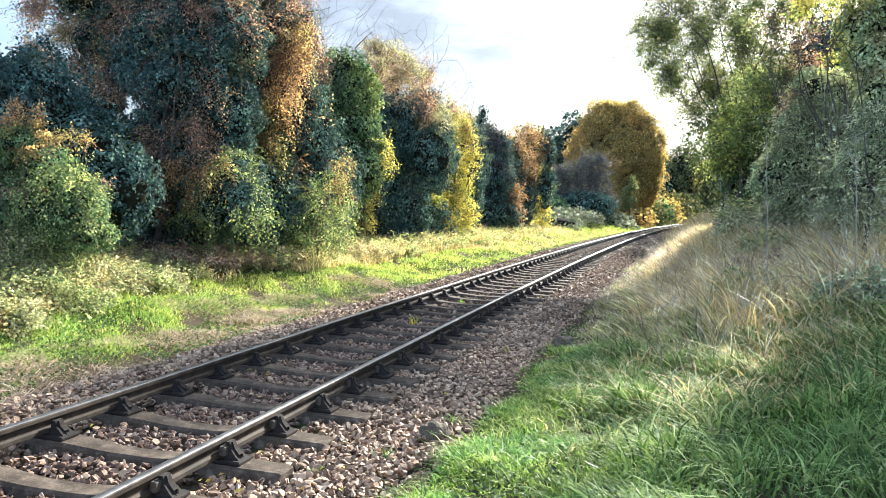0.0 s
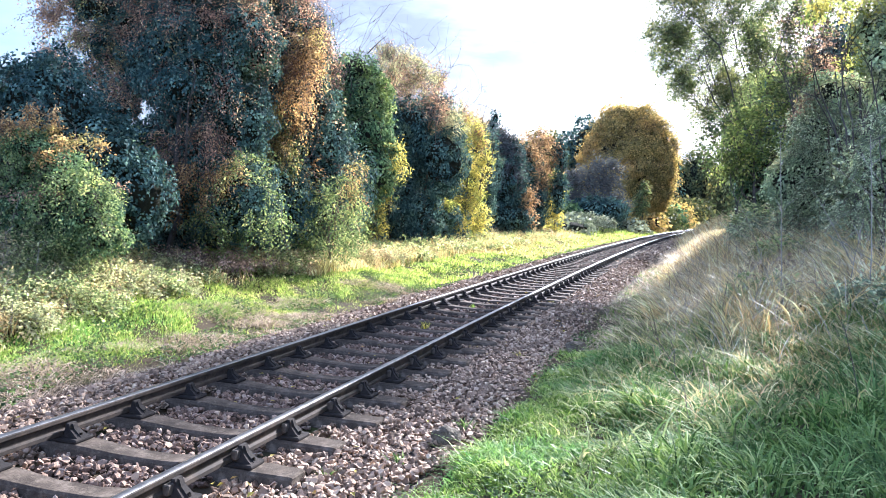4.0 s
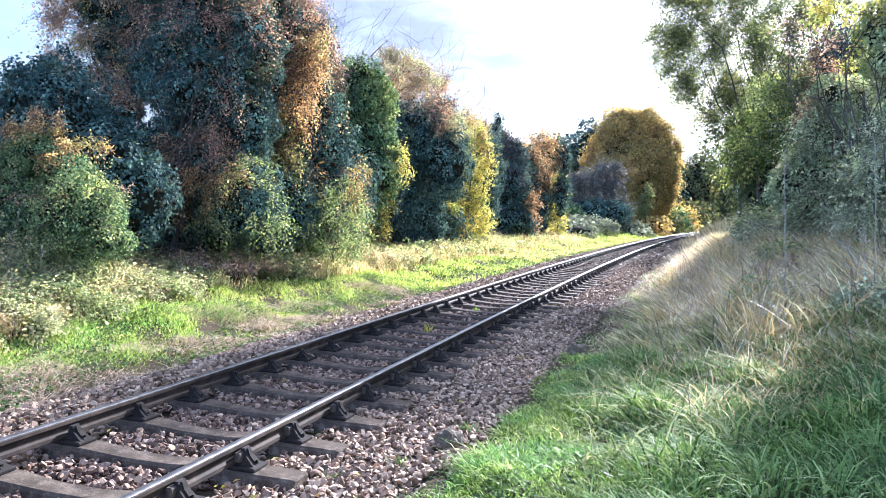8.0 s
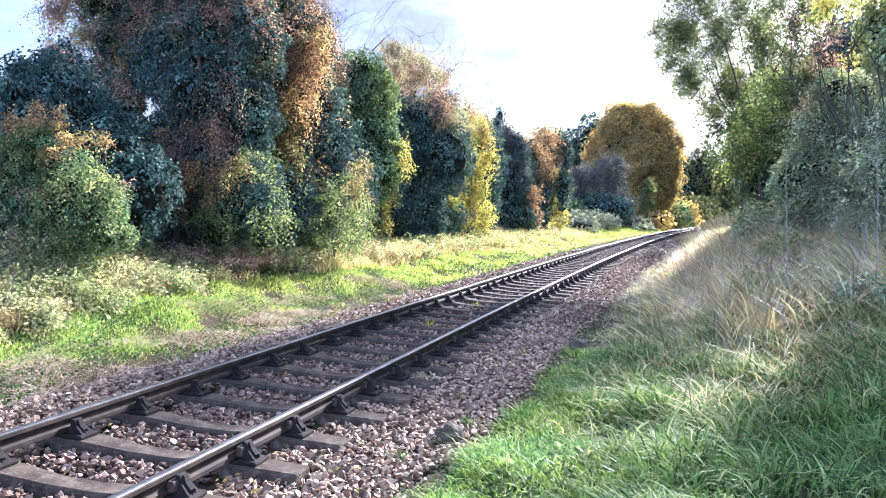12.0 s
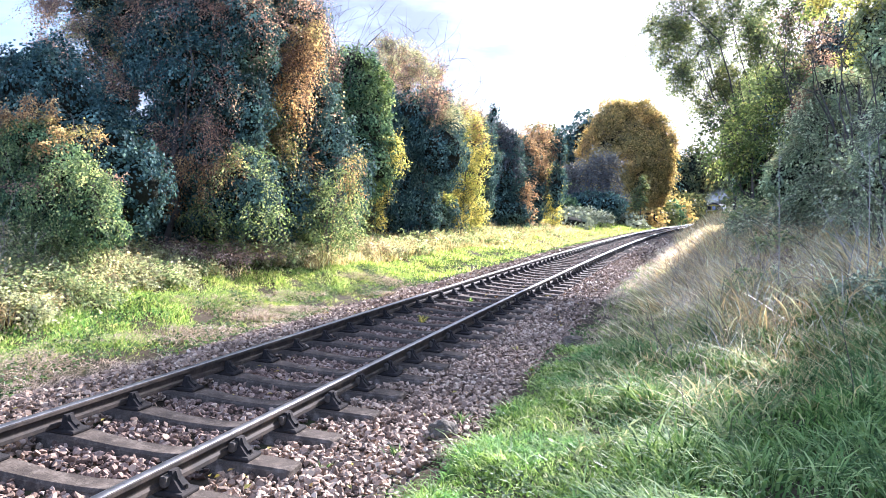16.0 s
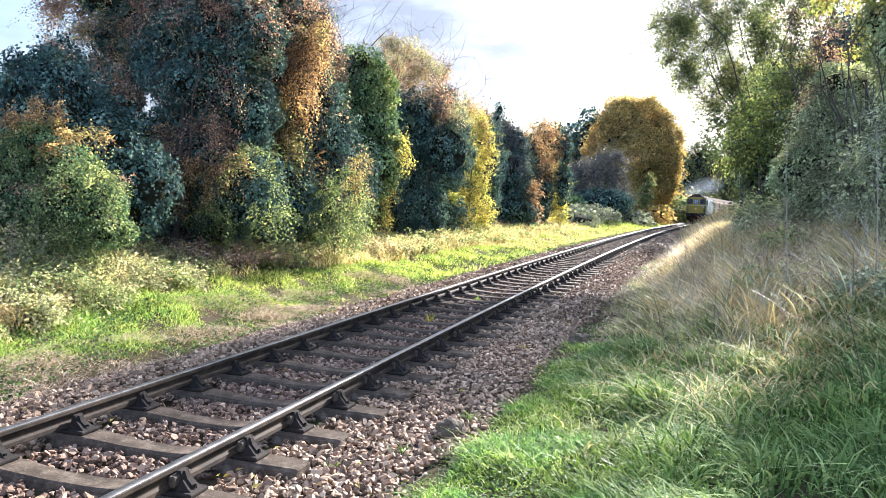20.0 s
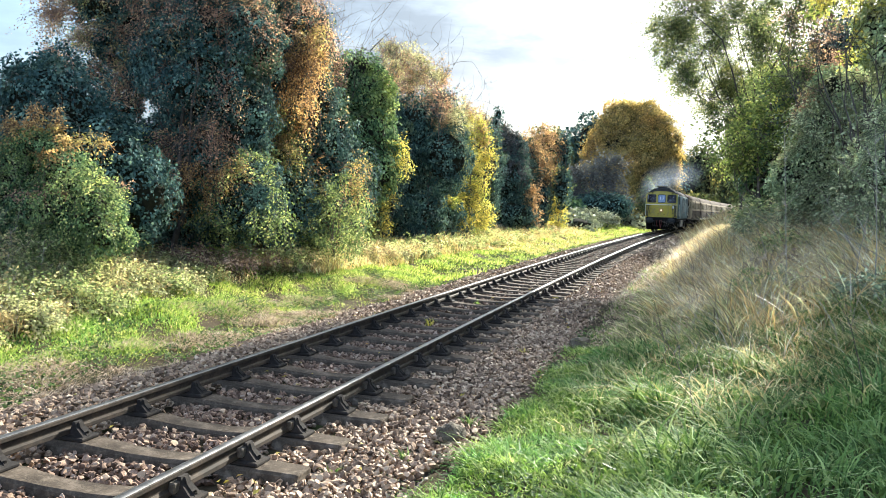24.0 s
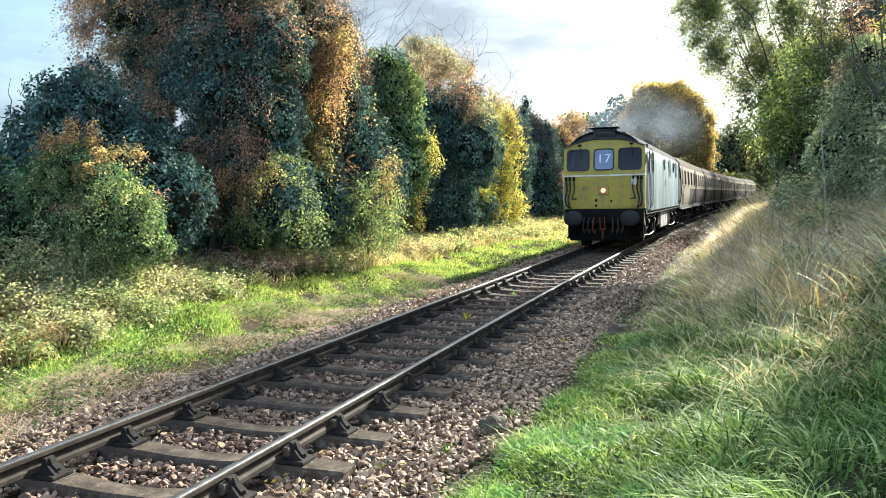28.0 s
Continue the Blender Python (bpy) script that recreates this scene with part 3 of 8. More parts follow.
def blades(root, height, width, lean, g, seg=2, bend=0.5, tip_hang=0.0):
    """Grass blades: verts and triangles. lean: n x 2, sideways reach of the tip per height."""
    n = len(root)
    ang = g.uniform(0, np.pi, n)
    side = np.stack([np.cos(ang), np.sin(ang), np.zeros(n)], 1)
    V = []
    for k in range(seg + 1):
        t = k / seg
        c = root.copy()
        c[:, :2] += lean * (height * (t ** (1 + bend)))[:, None]
        c[:, 2] += height * (t - tip_hang * t ** 3)
        if k < seg:
            w = (width * (1 - 0.75 * t ** 1.5) / 2)[:, None] * side
            V += [c - w, c + w]
        else:
            V.append(c)
    m = 2 * seg + 1
    V = np.stack(V, 1).reshape(-1, 3)
    tri = []
    for k in range(seg - 1):
        a = 2 * k
        tri += [[a, a + 1, a + 3], [a, a + 3, a + 2]]
    tri.append([2 * seg - 2, 2 * seg - 1, 2 * seg])
    F = (np.arange(n)[:, None, None] * m + np.array(tri)[None]).reshape(-1, 3)
    return V, F


# ---- plan: the line and the lie of the land ----
BEND_AT, BEND_R = 9.8, 1169.0       # the track runs straight, then bends to the right
GAUGE = 0.752                       # half the distance between rail centres
RAIL_Z = 0.19                       # top of the rail above the sleepers
SLEEPER_0, SPACING = 4.942, 0.762


def line_x(y):
    s = np.maximum(np.asarray(y, float) - BEND_AT, 0)
    return s * s / (2 * BEND_R)


def on_line(s, across=0.0, z=0.0):
    """A place s metres along the line, and its heading in degrees (clockwise)."""
    a = max(s - BEND_AT, 0) / BEND_R
    y = s if s < BEND_AT else BEND_AT + BEND_R * math.sin(a)
    x = 0.0 if s < BEND_AT else BEND_R * (1 - math.cos(a))
    return Vector((x + across * math.cos(a), y - across * math.sin(a), z)), -math.degrees(a)


LEFT_U = [-400, -60, -12, -7.5, -5.5, -3.5, -2.5, -1.75, 0]
LEFT_Z = [0.6, 0.8, 0.72, 0.47, 0.08, -0.20, -0.24, -0.10, -0.10]
NEAR_U = [0, 1.7, 2.1, 3.0, 3.77, 5.0, 7.0, 12, 60, 400]
NEAR_Z = [-0.10, -0.10, -0.11, 0.10, 0.26, 0.62, 1.25, 2.2, 3.0, 3.0]
FAR_U = [0, 1.6, 2.3, 2.9, 3.6, 4.6, 6.4, 12, 60, 400]
FAR_Z = [-0.10, -0.10, -0.10, 0.06, 0.48, 1.15, 1.90, 2.6, 3.0, 3.0]


def land(x, y):
    """Height of the ground."""
    x, y = np.asarray(x, float), np.asarray(y, float)
    u = x - line_x(np.minimum(y, 400))
    left = np.interp(u, LEFT_U, LEFT_Z)
    near, far = np.interp(u, NEAR_U, NEAR_Z), np.interp(u, FAR_U, FAR_Z)
    t = np.clip((y - 7) / 20, 0, 1)
    t = t * t * (3 - 2 * t)
    right = near * (1 - t) + far * t
    z = np.where(u < 0, left, right)
    wild = np.clip((np.abs(u) - 2.3) / 1.5, 0, 1) * np.clip(1.2 - np.abs(u) / 60, 0, 1)
    return z + wild * (0.07 * np.sin(x * 1.3 + 0.7 * y) + 0.06 * np.sin(y * 0.9 - x * 0.6 + 1.0) + 0.03 * np.sin(y * 2.7 + x * 2.1))


def axis_steps(spec):
    out = []
    for a, b, step in spec:
        out += list(np.arange(a, b, step))
    return np.array(out + [spec[-1][1]])


gx = axis_steps([(-2500, -400, 300), (-400, -60, 40), (-60, -16, 4), (-16, -8, 0.8), (-8, 14, 0.25), (14, 60, 4), (60, 400, 40), (400, 2500, 300)])
gy = axis_steps([(-300, -20, 40), (-20, -2, 2), (-2, 30, 0.4), (30, 120, 1.5), (120, 400, 8), (400, 3000, 200)])
XX, YY = np.meshgrid(gx, gy)
UU = XX + line_x(np.minimum(YY, 400))
ZZ = land(UU, YY)
gi = (np.arange(len(gy) - 1)[:, None] * len(gx) + np.arange(len(gx) - 1)[None]).ravel()
ground = obj("ground", raw_mesh("ground", np.stack([UU, YY, ZZ], -1).reshape(-1, 3), np.stack([gi, gi + 1, gi + len(gx) + 1, gi + len(gx)], 1), True), SOIL)
tagged(ground, "damp brown earth of the railway verge with moss and roots", "ground", kind="structure")

# the bed of the line, a low bank of crushed stone, darkened as the shade between the loose stones
BED_U = [-2.55, -2.2, -1.75, -1.3, -0.7, 0, 0.7, 1.3, 1.75, 2.05, 2.3]
BED_Z = [-0.28, -0.16, -0.075, -0.07, -0.08, -0.085, -0.08, -0.068, -0.062, -0.075, -0.14]
bed_s = axis_steps([(-12, 40, 0.5), (40, 420, 4)])
bv = []
for s in bed_s:
    for u, z in zip(BED_U, BED_Z):
        bv.append(on_line(s, u, z - 0.03)[0])
bn = len(BED_U)
bi = (np.arange(len(bed_s) - 1)[:, None] * bn + np.arange(bn - 1)[None]).ravel()
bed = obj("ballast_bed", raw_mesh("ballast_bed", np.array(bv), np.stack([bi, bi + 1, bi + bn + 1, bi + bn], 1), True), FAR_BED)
tagged(bed, "dark bed under the granite stones, coloured as the shade in their gaps", "ballast", kind="structure")

# ---- the track ----
track = empty("railway_track", (0, 0, 0), "single standard-gauge line of bullhead rail on concrete sleepers in granite ballast", "railway track", kind="structure")

RAIL_PROFILE = [(-0.035, 0.176), (-0.028, 0.182), (0.028, 0.182), (0.035, 0.176), (0.034, 0.150), (0.010, 0.138), (0.009, 0.090),
                (0.031, 0.078), (0.031, 0.050), (0.024, 0.044), (-0.024, 0.044), (-0.031, 0.050), (-0.031, 0.078), (-0.009, 0.090),
                (-0.010, 0.138), (-0.034, 0.150)]
rail_s = axis_steps([(-14, 9, 4), (9, 420, 2.5)])


def rail(side):
    rv, rf = [], []
    n = len(RAIL_PROFILE)
    for s in rail_s:
        for u, z in RAIL_PROFILE:
            rv.append(on_line(s, side * GAUGE + u, z)[0])
    for k in range(len(rail_s) - 1):
        for j in range(n):
            rf.append((k * n + j, k * n + (j + 1) % n, (k + 1) * n + (j + 1) % n, (k + 1) * n + j))
    ob = obj("rail", raw_mesh("rail", np.array(rv), rf), RAIL_STEEL, track, "rusty brown bullhead rail")
    crown = [(-0.032, 0.183), (-0.024, 0.1875), (-0.010, 0.1905), (0.010, 0.1905), (0.024, 0.1875), (0.032, 0.183)]
    tv = [on_line(s, side * GAUGE + u, z)[0] for s in rail_s for u, z in crown]
    tf = [(6 * k + j, 6 * k + j + 1, 6 * k + j + 7, 6 * k + j + 6) for k in range(len(rail_s) - 1) for j in range(5)]
    obj("running_surface", raw_mesh("running_surface", np.array(tv), tf, True), RAIL_TOP, ob, "bright polished top of the rail")


rail(-1)
rail(1)


def sleeper_mesh():
    """Concrete: broad flat rail seats, a slimmer waist, sloping flanks, worn arrises."""
    xs = [-1.26, -1.245, -1.0, -0.52, -0.38, -0.18, 0.18, 0.38, 0.52, 1.0, 1.245, 1.26]
    top = [-0.018, -0.004, 0.0, 0.0, -0.012, -0.028, -0.028, -0.012, 0.0, 0.0, -0.004, -0.018]
    half = [0.105, 0.120, 0.127, 0.127, 0.118, 0.105, 0.105, 0.118, 0.127, 0.127, 0.120, 0.105]
    g = np.random.default_rng(3)
    sv, sf = [], []
    for x, z, h in zip(xs, top, half):
        a, b = g.normal(size=2) * 0.003
        for dy, dz in ((-h - 0.02, -0.15), (-h, -0.022 + a), (-h + 0.02, 0), (h - 0.02, 0), (h, -0.022 + b), (h + 0.02, -0.15)):
            sv.append((x, dy, z + dz))
    for k in range(len(xs) - 1):
        for j in range(5):
            sf.append((k * 6 + j, k * 6 + 6 + j, k * 6 + 7 + j, k * 6 + 1 + j))
    mesh = bpy.data.meshes.new("sleeper")
    last = (len(xs) - 1) * 6
    mesh.from_pydata(sv, [], sf + [tuple(range(5, -1, -1)), tuple(range(last, last + 6))])
    return mesh


def chair_mesh():
    """Cast-iron chair: a sloping base plate and two ribbed jaws that hold the rail's foot."""
    bm = bmesh.new()
    box(bm, -0.185, 0.185, -0.10, 0.10, -0.002, 0.032, 0.010)
    box(bm, -0.075, 0.065, -0.07, 0.07, 0.030, 0.046, 0.004)
    for sx, hi, foot in ((1, 0.150, 0.165), (-1, 0.135, 0.170)):
        # a solid jaw, broad at the foot and narrowing upwards, with a raised rib down its back
        for wide, tall, back in ((1.0, 1.0, 0.0), (0.34, 0.96, 0.014)):
            prof = [(0.040, 0.03, 0.070), (foot, 0.03, 0.060), (foot - 0.03 + back, 0.05, 0.056), (0.088 + back, hi * 0.66, 0.046), (0.070 + back, hi * tall, 0.038), (0.044, hi * tall, 0.040)]
            vs0 = [bm.verts.new((sx * x, -h * wide, z)) for x, z, h in prof]
            vs1 = [bm.verts.new((sx * x, h * wide, z)) for x, z, h in prof]
            bm.faces.new(vs0)
            bm.faces.new(vs1[::-1])
            for i in range(len(prof)):
                j = (i + 1) % len(prof)
                bm.faces.new((vs0[i], vs0[j], vs1[j], vs1[i]))
    for sx, sy in ((1, 1), (1, -1), (-1, 1), (-1, -1)):
        bmesh.ops.create_cone(bm, cap_ends=True, segments=6, radius1=0.022, radius2=0.018, depth=0.03,
                              matrix=Matrix.Translation((sx * 0.14, sy * 0.0, 0.045)))
    bmesh.ops.recalc_face_normals(bm, faces=bm.faces)
    mesh = bpy.data.meshes.new("rail_chair")
    bm.to_mesh(mesh)
    bm.free()
    return mesh


def key_mesh():
    bm = bmesh.new()
    box(bm, -0.024, 0.024, -0.09, 0.09, 0.058, 0.128, 0.008)
    mesh = bpy.data.meshes.new("rail_key")
    bm.to_mesh(mesh)
    bm.free()
    return mesh


SLEEPER, CHAIR, KEY = sleeper_mesh(), chair_mesh(), key_mesh()
SLEEPER.materials.append(CONCRETE)
CHAIR.materials.append(CHAIR_IRON)
KEY.materials.append(KEY_WOOD)
sg = np.random.default_rng(11)
far_v, far_f, fk = [], [], 0
sl_v = np.array([v.co[:] for v in SLEEPER.vertices])
SLEEPER.calc_loop_triangles()
sl_t = np.array([t.vertices[:] for t in SLEEPER.loop_triangles])
ch_v = np.array([v.co[:] for v in CHAIR.vertices])
CHAIR.calc_loop_triangles()
ch_t = np.array([t.vertices[:] for t in CHAIR.loop_triangles])
for k in (*range(-8, 300), *range(-21, -8)):
    s = SLEEPER_0 + k * SPACING
    at, turn = on_line(s, sg.normal() * 0.012)
    turn += sg.normal() * 0.5
    if s < 95:
        sl = new("sleeper", SLEEPER)
        sl.parent = track
        sl.matrix_basis = pose(at.x, at.y, sg.normal() * 0.003, 0, 0, turn)
        for side in (-1, 1):
            c = new("rail_chair", CHAIR)
            c.parent = sl
            c.matrix_basis = pose(side * GAUGE, 0, 0, 0, 0, 0 if side > 0 else 180)
            q = new("rail_key", KEY)
            q.parent = sl
            q.matrix_basis = pose(side * (GAUGE + 0.056) - 0.012 * side, sg.normal() * 0.015, 0)
    else:
        a = radians(turn)
        R = np.array([[math.cos(a), -math.sin(a), 0], [math.sin(a), math.cos(a), 0], [0, 0, 1]])
        far_v.append(sl_v @ R.T + np.array(at))
        far_f.append(sl_t + fk)
        fk += len(sl_v)
obj("distant_sleepers", raw_mesh("distant_sleepers", np.concatenate(far_v), np.concatenate(far_f)), CONCRETE, track, "concrete sleepers far along the line", "stuff")

# ---- stones of the ballast ----


def hull_shape(g, n):
    bm = bmesh.new()
    pts = unit(g.normal(size=(n, 3))) * g.uniform(0.8, 1.0, (n, 1)) * np.array([1.0, 0.80, 0.60])
    for q in pts:
        bm.verts.new(q)
    r = bmesh.ops.convex_hull(bm, input=bm.verts)
    bmesh.ops.triangulate(bm, faces=bm.faces)
    loose = [v for v in bm.verts if not v.link_faces]
    bmesh.ops.delete(bm, geom=loose, context="VERTS")
    bm.verts.index_update()
    out = np.array([v.co[:] for v in bm.verts]), np.array([[v.index for v in f.verts] for f in bm.faces])
    bm.free()
    return out


def flat_turns(g, n):
    """Turned any way about the upright axis, and tilted a little: most stones lie flat."""
    yaw, tip, lean = g.uniform(0, 6.283, n), g.normal(size=n) * 0.5, g.normal(size=n) * 0.5
    cy, sy, ct, stp, cl, sl = np.cos(yaw), np.sin(yaw), np.cos(tip), np.sin(tip), np.cos(lean), np.sin(lean)
    o, i = np.zeros(n), np.ones(n)
    A = np.stack([cy, -sy, o, sy, cy, o, o, o, i], 1).reshape(n, 3, 3)
    B = np.stack([i, o, o, o, ct, -stp, o, stp, ct], 1).reshape(n, 3, 3)
    C = np.stack([cl, o, sl, o, i, o, -sl, o, cl], 1).reshape(n, 3, 3)
    return A @ B @ C


def bed_z(u):
    return np.interp(u, BED_U, BED_Z)


def stone_places(g, y0, y1, density, u0=-2.55, u1=2.35):
    n = int((y1 - y0) * (u1 - u0) * density)
    u, y = g.uniform(u0, u1, n), g.uniform(y0, y1, n)
    edge_l, edge_r = -2.05 + 0.2 * np.sin(y * 1.7) + 0.1 * np.sin(y * 4.1), 2.05 + 0.05 * np.clip(y - 5, 0, 9) + 0.12 * np.sin(y * 1.1) + 0.08 * np.sin(y * 3.3)
    k = (y - SLEEPER_0) / SPACING
    near_sleeper = np.abs(k - np.round(k)) * SPACING < 0.135
    ok = (u > edge_l - 0.25 * g.random(n)) & (u < edge_r + 0.2 * g.random(n) ** 2)
    ok &= ~(near_sleeper & (np.abs(u) < 1.25) & (g.random(n) > 0.04))
    ok &= np.abs(np.abs(u) - GAUGE) > 0.06
    u, y = u[ok], y[ok]
    return u + line_x(y), y, u


def stones(name, g, y0, y1, density, size, shapes, parent, label, lift):
    x, y, u = stone_places(g, y0, y1, density)
    n = len(x)
    r = size * g.uniform(0.6, 1.25, n)
    z = bed_z(u) + lift * (g.random(n) * 1.6 - 0.6) + r * 0.1
    R = flat_turns(g, n)
    which = g.integers(0, len(shapes), n)
    inner = np.abs(u) < GAUGE
    for zone, material in ((inner, RUSTY_STONES), (~inner, STONES)):
        stone_mesh(name, zone, which, shapes, R, r, x, y, z, material, parent, label)


def stone_mesh(name, zone, which, shapes, R, r, x, y, z, material, parent, label):
    V, F, k = [], [], 0
    for i, (sv, sf) in enumerate(shapes):
        m = (which == i) & zone
        v = np.einsum("nij,vj->nvi", R[m], sv) * r[m][:, None, None] + np.stack([x[m], y[m], z[m]], 1)[:, None]
        V.append(v.reshape(-1, 3))
        F.append((np.arange(m.sum())[:, None, None] * len(sv) + sf[None]).reshape(-1, 3) + k)
        k += m.sum() * len(sv)
    return obj(name, raw_mesh(name, np.concatenate(V), np.concatenate(F)), material, parent, label, "stuff")


st = np.random.default_rng(21)
SHAPES = [hull_shape(st, 11) for _ in range(12)]
OCTA = [hull_shape(st, 7) for _ in range(8)]
stones("ballast_stones", st, 3.0, 13.0, 760, 0.039, SHAPES, bed, "crushed pinkish-grey granite stones", 0.03)
stones("ballast_stones", st, 13.0, 32.0, 230, 0.056, OCTA, bed, "crushed granite stones further off", 0.03)
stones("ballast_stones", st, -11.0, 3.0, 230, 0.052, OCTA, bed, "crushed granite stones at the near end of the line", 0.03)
stones("ballast_stones", st, 32.0, 75.0, 45, 0.095, OCTA, bed, "crushed granite stones far along the line", 0.03)
STONE_ONE = []
for i in range(6):
    m = raw_mesh("stone", SHAPES[i][0], SHAPES[i][1])
    m.materials.append(island("loose_granite", STONE_STOPS) if i == 0 else STONE_ONE[0].materials[0])
    STONE_ONE.append(m)
sx, sy, su = stone_places(st, 3.6, 8.0, 26)
for x, y, u in list(zip(sx, sy, su))[:290]:
    o = new("stone", STONE_ONE[st.integers(0, 6)])
    o.parent = bed
    r = st.uniform(0.030, 0.048)
    o.matrix_basis = pose(x, y, bed_z(u) + 0.035 + r * 0.2, st.normal() * 28, st.normal() * 28, st.uniform(0, 360)) @ Matrix.Diagonal((r, r, r, 1))


def lump(name, at, size, seed, label):
    bm = bmesh.new()
    bmesh.ops.create_icosphere(bm, subdivisions=3, radius=1.0)
    for v in bm.verts:
        d = v.co.copy()
        v.co *= 1 + 0.28 * noise.noise(d * 1.4 + Vector((seed, 0, 0))) + 0.12 * noise.noise(d * 4 + Vector((0, seed, 0)))
        v.co = Vector((v.co.x * size[0], v.co.y * size[1], v.co.z * size[2]))
    mesh = bpy.data.meshes.new(name)
    bm.to_mesh(mesh)
    bm.free()
    ob = obj(name, mesh, ROCK)
    ob.matrix_basis = pose(*at, 0, 0, seed * 40)
    return tagged(ob, label, "rock")


lump("rock", (1.95, 6.25, -0.01), (0.13, 0.10, 0.09), 1.0, "brown lump of stone lying at the edge of the ballast")
lump("rock", (2.40, 11.1, 0.0), (0.19, 0.14, 0.12), 2.0, "dark lump of stone half buried in the grass")

# fallen leaves on the stones
fg = np.random.default_rng(31)
n = 420
fy, fu = fg.uniform(3.5, 22, n), fg.uniform(-2.4, 2.4, n)
patch = np.sin(fy * 2.1 + fu * 3) + np.sin(fy * 0.9 - fu * 2.2)
fy, fu = fy[patch > 0.2], fu[patch > 0.2]
fp = np.stack([fu + line_x(fy), fy, bed_z(fu) + 0.055], 1)
obj("fallen_leaves", leaf_mesh("fallen_leaves", fp, unit(fg.normal(size=fp.shape) * np.array([1, 1, 0.25])), unit(np.array([0, 0, 1.0]) + fg.normal(size=fp.shape) * 0.3),
                               fg.uniform(0.035, 0.07, len(fp)), fg), FALLEN, bed, "yellow fallen leaves", "stuff")


# small weeds rooted in the stones
def ballast_weed(x, y, h, n, material, seed, label):
    g = np.random.default_rng(seed)
    root = np.stack([x + g.normal(size=n) * 0.03, y + g.normal(size=n) * 0.03, np.full(n, -0.09)], 1)
    a = g.uniform(0, 6.283, n)
    v, f = blades(root, h * g.uniform(0.6, 1.2, n) + 0.05, np.full(n, 0.014), np.stack([np.cos(a), np.sin(a)], 1) * g.uniform(0.2, 0.9, (n, 1)), g, 3, 0.8, 0.3)
    mesh = raw_mesh("weed", v, f)
    mesh.attributes.new("tone", "FLOAT", "POINT").data.foreach_set("value", np.repeat(g.random(n), 7).astype(np.float32))
    tagged(obj("weed", mesh, material), label, "weed", "weeds growing in the ballast")


ballast_weed(-0.13, 12.0, 0.20, 26, YELLOW, 1, "yellow-green weed growing between the rails")
ballast_weed(1.77, 5.6, 0.11, 20, LUSH, 2, "small green weed rooted in the ballast")
ballast_weed(1.42, 5.12, 0.06, 12, LUSH, 3, "small green weed rooted in the ballast")
ballast_weed(1.98, 6.75, 0.12, 26, LUSH, 4, "small blue-green weed at the edge of the ballast")
ballast_weed(1.74, 10.4, 0.08, 16, YELLOW, 5, "yellowing weed rooted in the ballast")
ballast_weed(-0.2, 15.2, 0.10, 16, FRESH, 6, "small green weed growing between the rails")


# ---- grass ----
def grass(name, label, material, g, u0, u1, y0, y1, density, h0, h1, w, lean=(0, 0), loose=0.35, mask=None, seg=2, bend=0.6, power=1.0, hang=0.0, tuft=0):
    n = int((u1 - u0) * (y1 - y0) * density)
    y = y0 + (y1 - y0) * g.random(n) ** power
    u = g.uniform(u0, u1, n)
    if tuft:
        cu, cy = g.uniform(u0, u1, tuft), y0 + (y1 - y0) * g.random(tuft) ** power
        pick = g.integers(0, tuft, n)
        rr = 0.12 * np.abs(g.normal(size=n))
        aa = g.uniform(0, 6.28, n)
        u, y = cu[pick] + rr * np.cos(aa), cy[pick] + rr * np.sin(aa)
    if mask is not None:
        ok = mask(u, y, g)
        u, y = u[ok], y[ok]
        if tuft:
            aa, pick = aa[ok], pick[ok]
    n = len(u)
    x = u + line_x(y)
    clump = 0.75 + 0.35 * np.sin(x * 3.1 + y * 1.7) * np.sin(y * 2.3 - x * 1.1) + 0.2 * np.sin(x * 7 + y * 5)
    h = g.uniform(h0, h1, n) * np.clip(clump, 0.35, 1.4) * np.clip((np.abs(u) - 1.6) / 0.7, 0.4, 1.0)
    ln = np.array(lean)[None] + g.normal(size=(n, 2)) * loose
    if tuft:
        ln += np.stack([np.cos(aa), np.sin(aa)], 1) * 0.3 + g.normal(size=(tuft, 2))[pick] * 0.3
        h *= g.uniform(0.6, 1.3, tuft)[pick]
    root = np.stack([x, y, land(x, y) - 0.02], 1)
    v, f = blades(root, h, w * g.uniform(0.6, 1.4, n), ln, g, seg, bend, hang)
    ob = obj(name, raw_mesh(name, v, f), material)
    return tagged(ob, label, "grass", kind="stuff")


gg = np.random.default_rng(41)


def left_edge(u, y, g):
    e = -2.45 + 0.2 * np.sin(y * 1.7) + 0.12 * np.sin(y * 4.1)
    thin = np.clip((e - u) / 1.1, 0, 1)
    bare = (np.sin(y * 0.8 + u * 1.9) + np.sin(y * 1.9 - u * 1.2 + 2)) > 1.0
    return (u < e) & (g.random(len(u)) < 0.15 + 0.85 * thin) & ~(bare & (u > -4.6) & (g.random(len(u)) < 0.45))


def right_edge(u, y, g):
    e = 2.05 + 0.05 * np.clip(y - 5, 0, 9) + 0.15 * np.sin(y * 1.1) + 0.1 * np.sin(y * 3.3)
    return u > e + 0.15 * g.normal(size=len(u))


def green_band(u, y, g):
    """Green sward: a narrow strip close by, widening to the hedge further on."""
    out = -3.3 - 0.05 * np.clip(y - 6, 0, 8) + 0.25 * np.sin(y * 1.5) + 0.12 * np.sin(y * 4.3) + 0.15 * g.normal(size=len(u))
    back = np.interp(y, [4, 8, 11, 14, 18], [-4.3, -4.6, -5.5, -6.8, -8.2]) + 0.2 * g.normal(size=len(u))
    return (u < out) & (u > back)


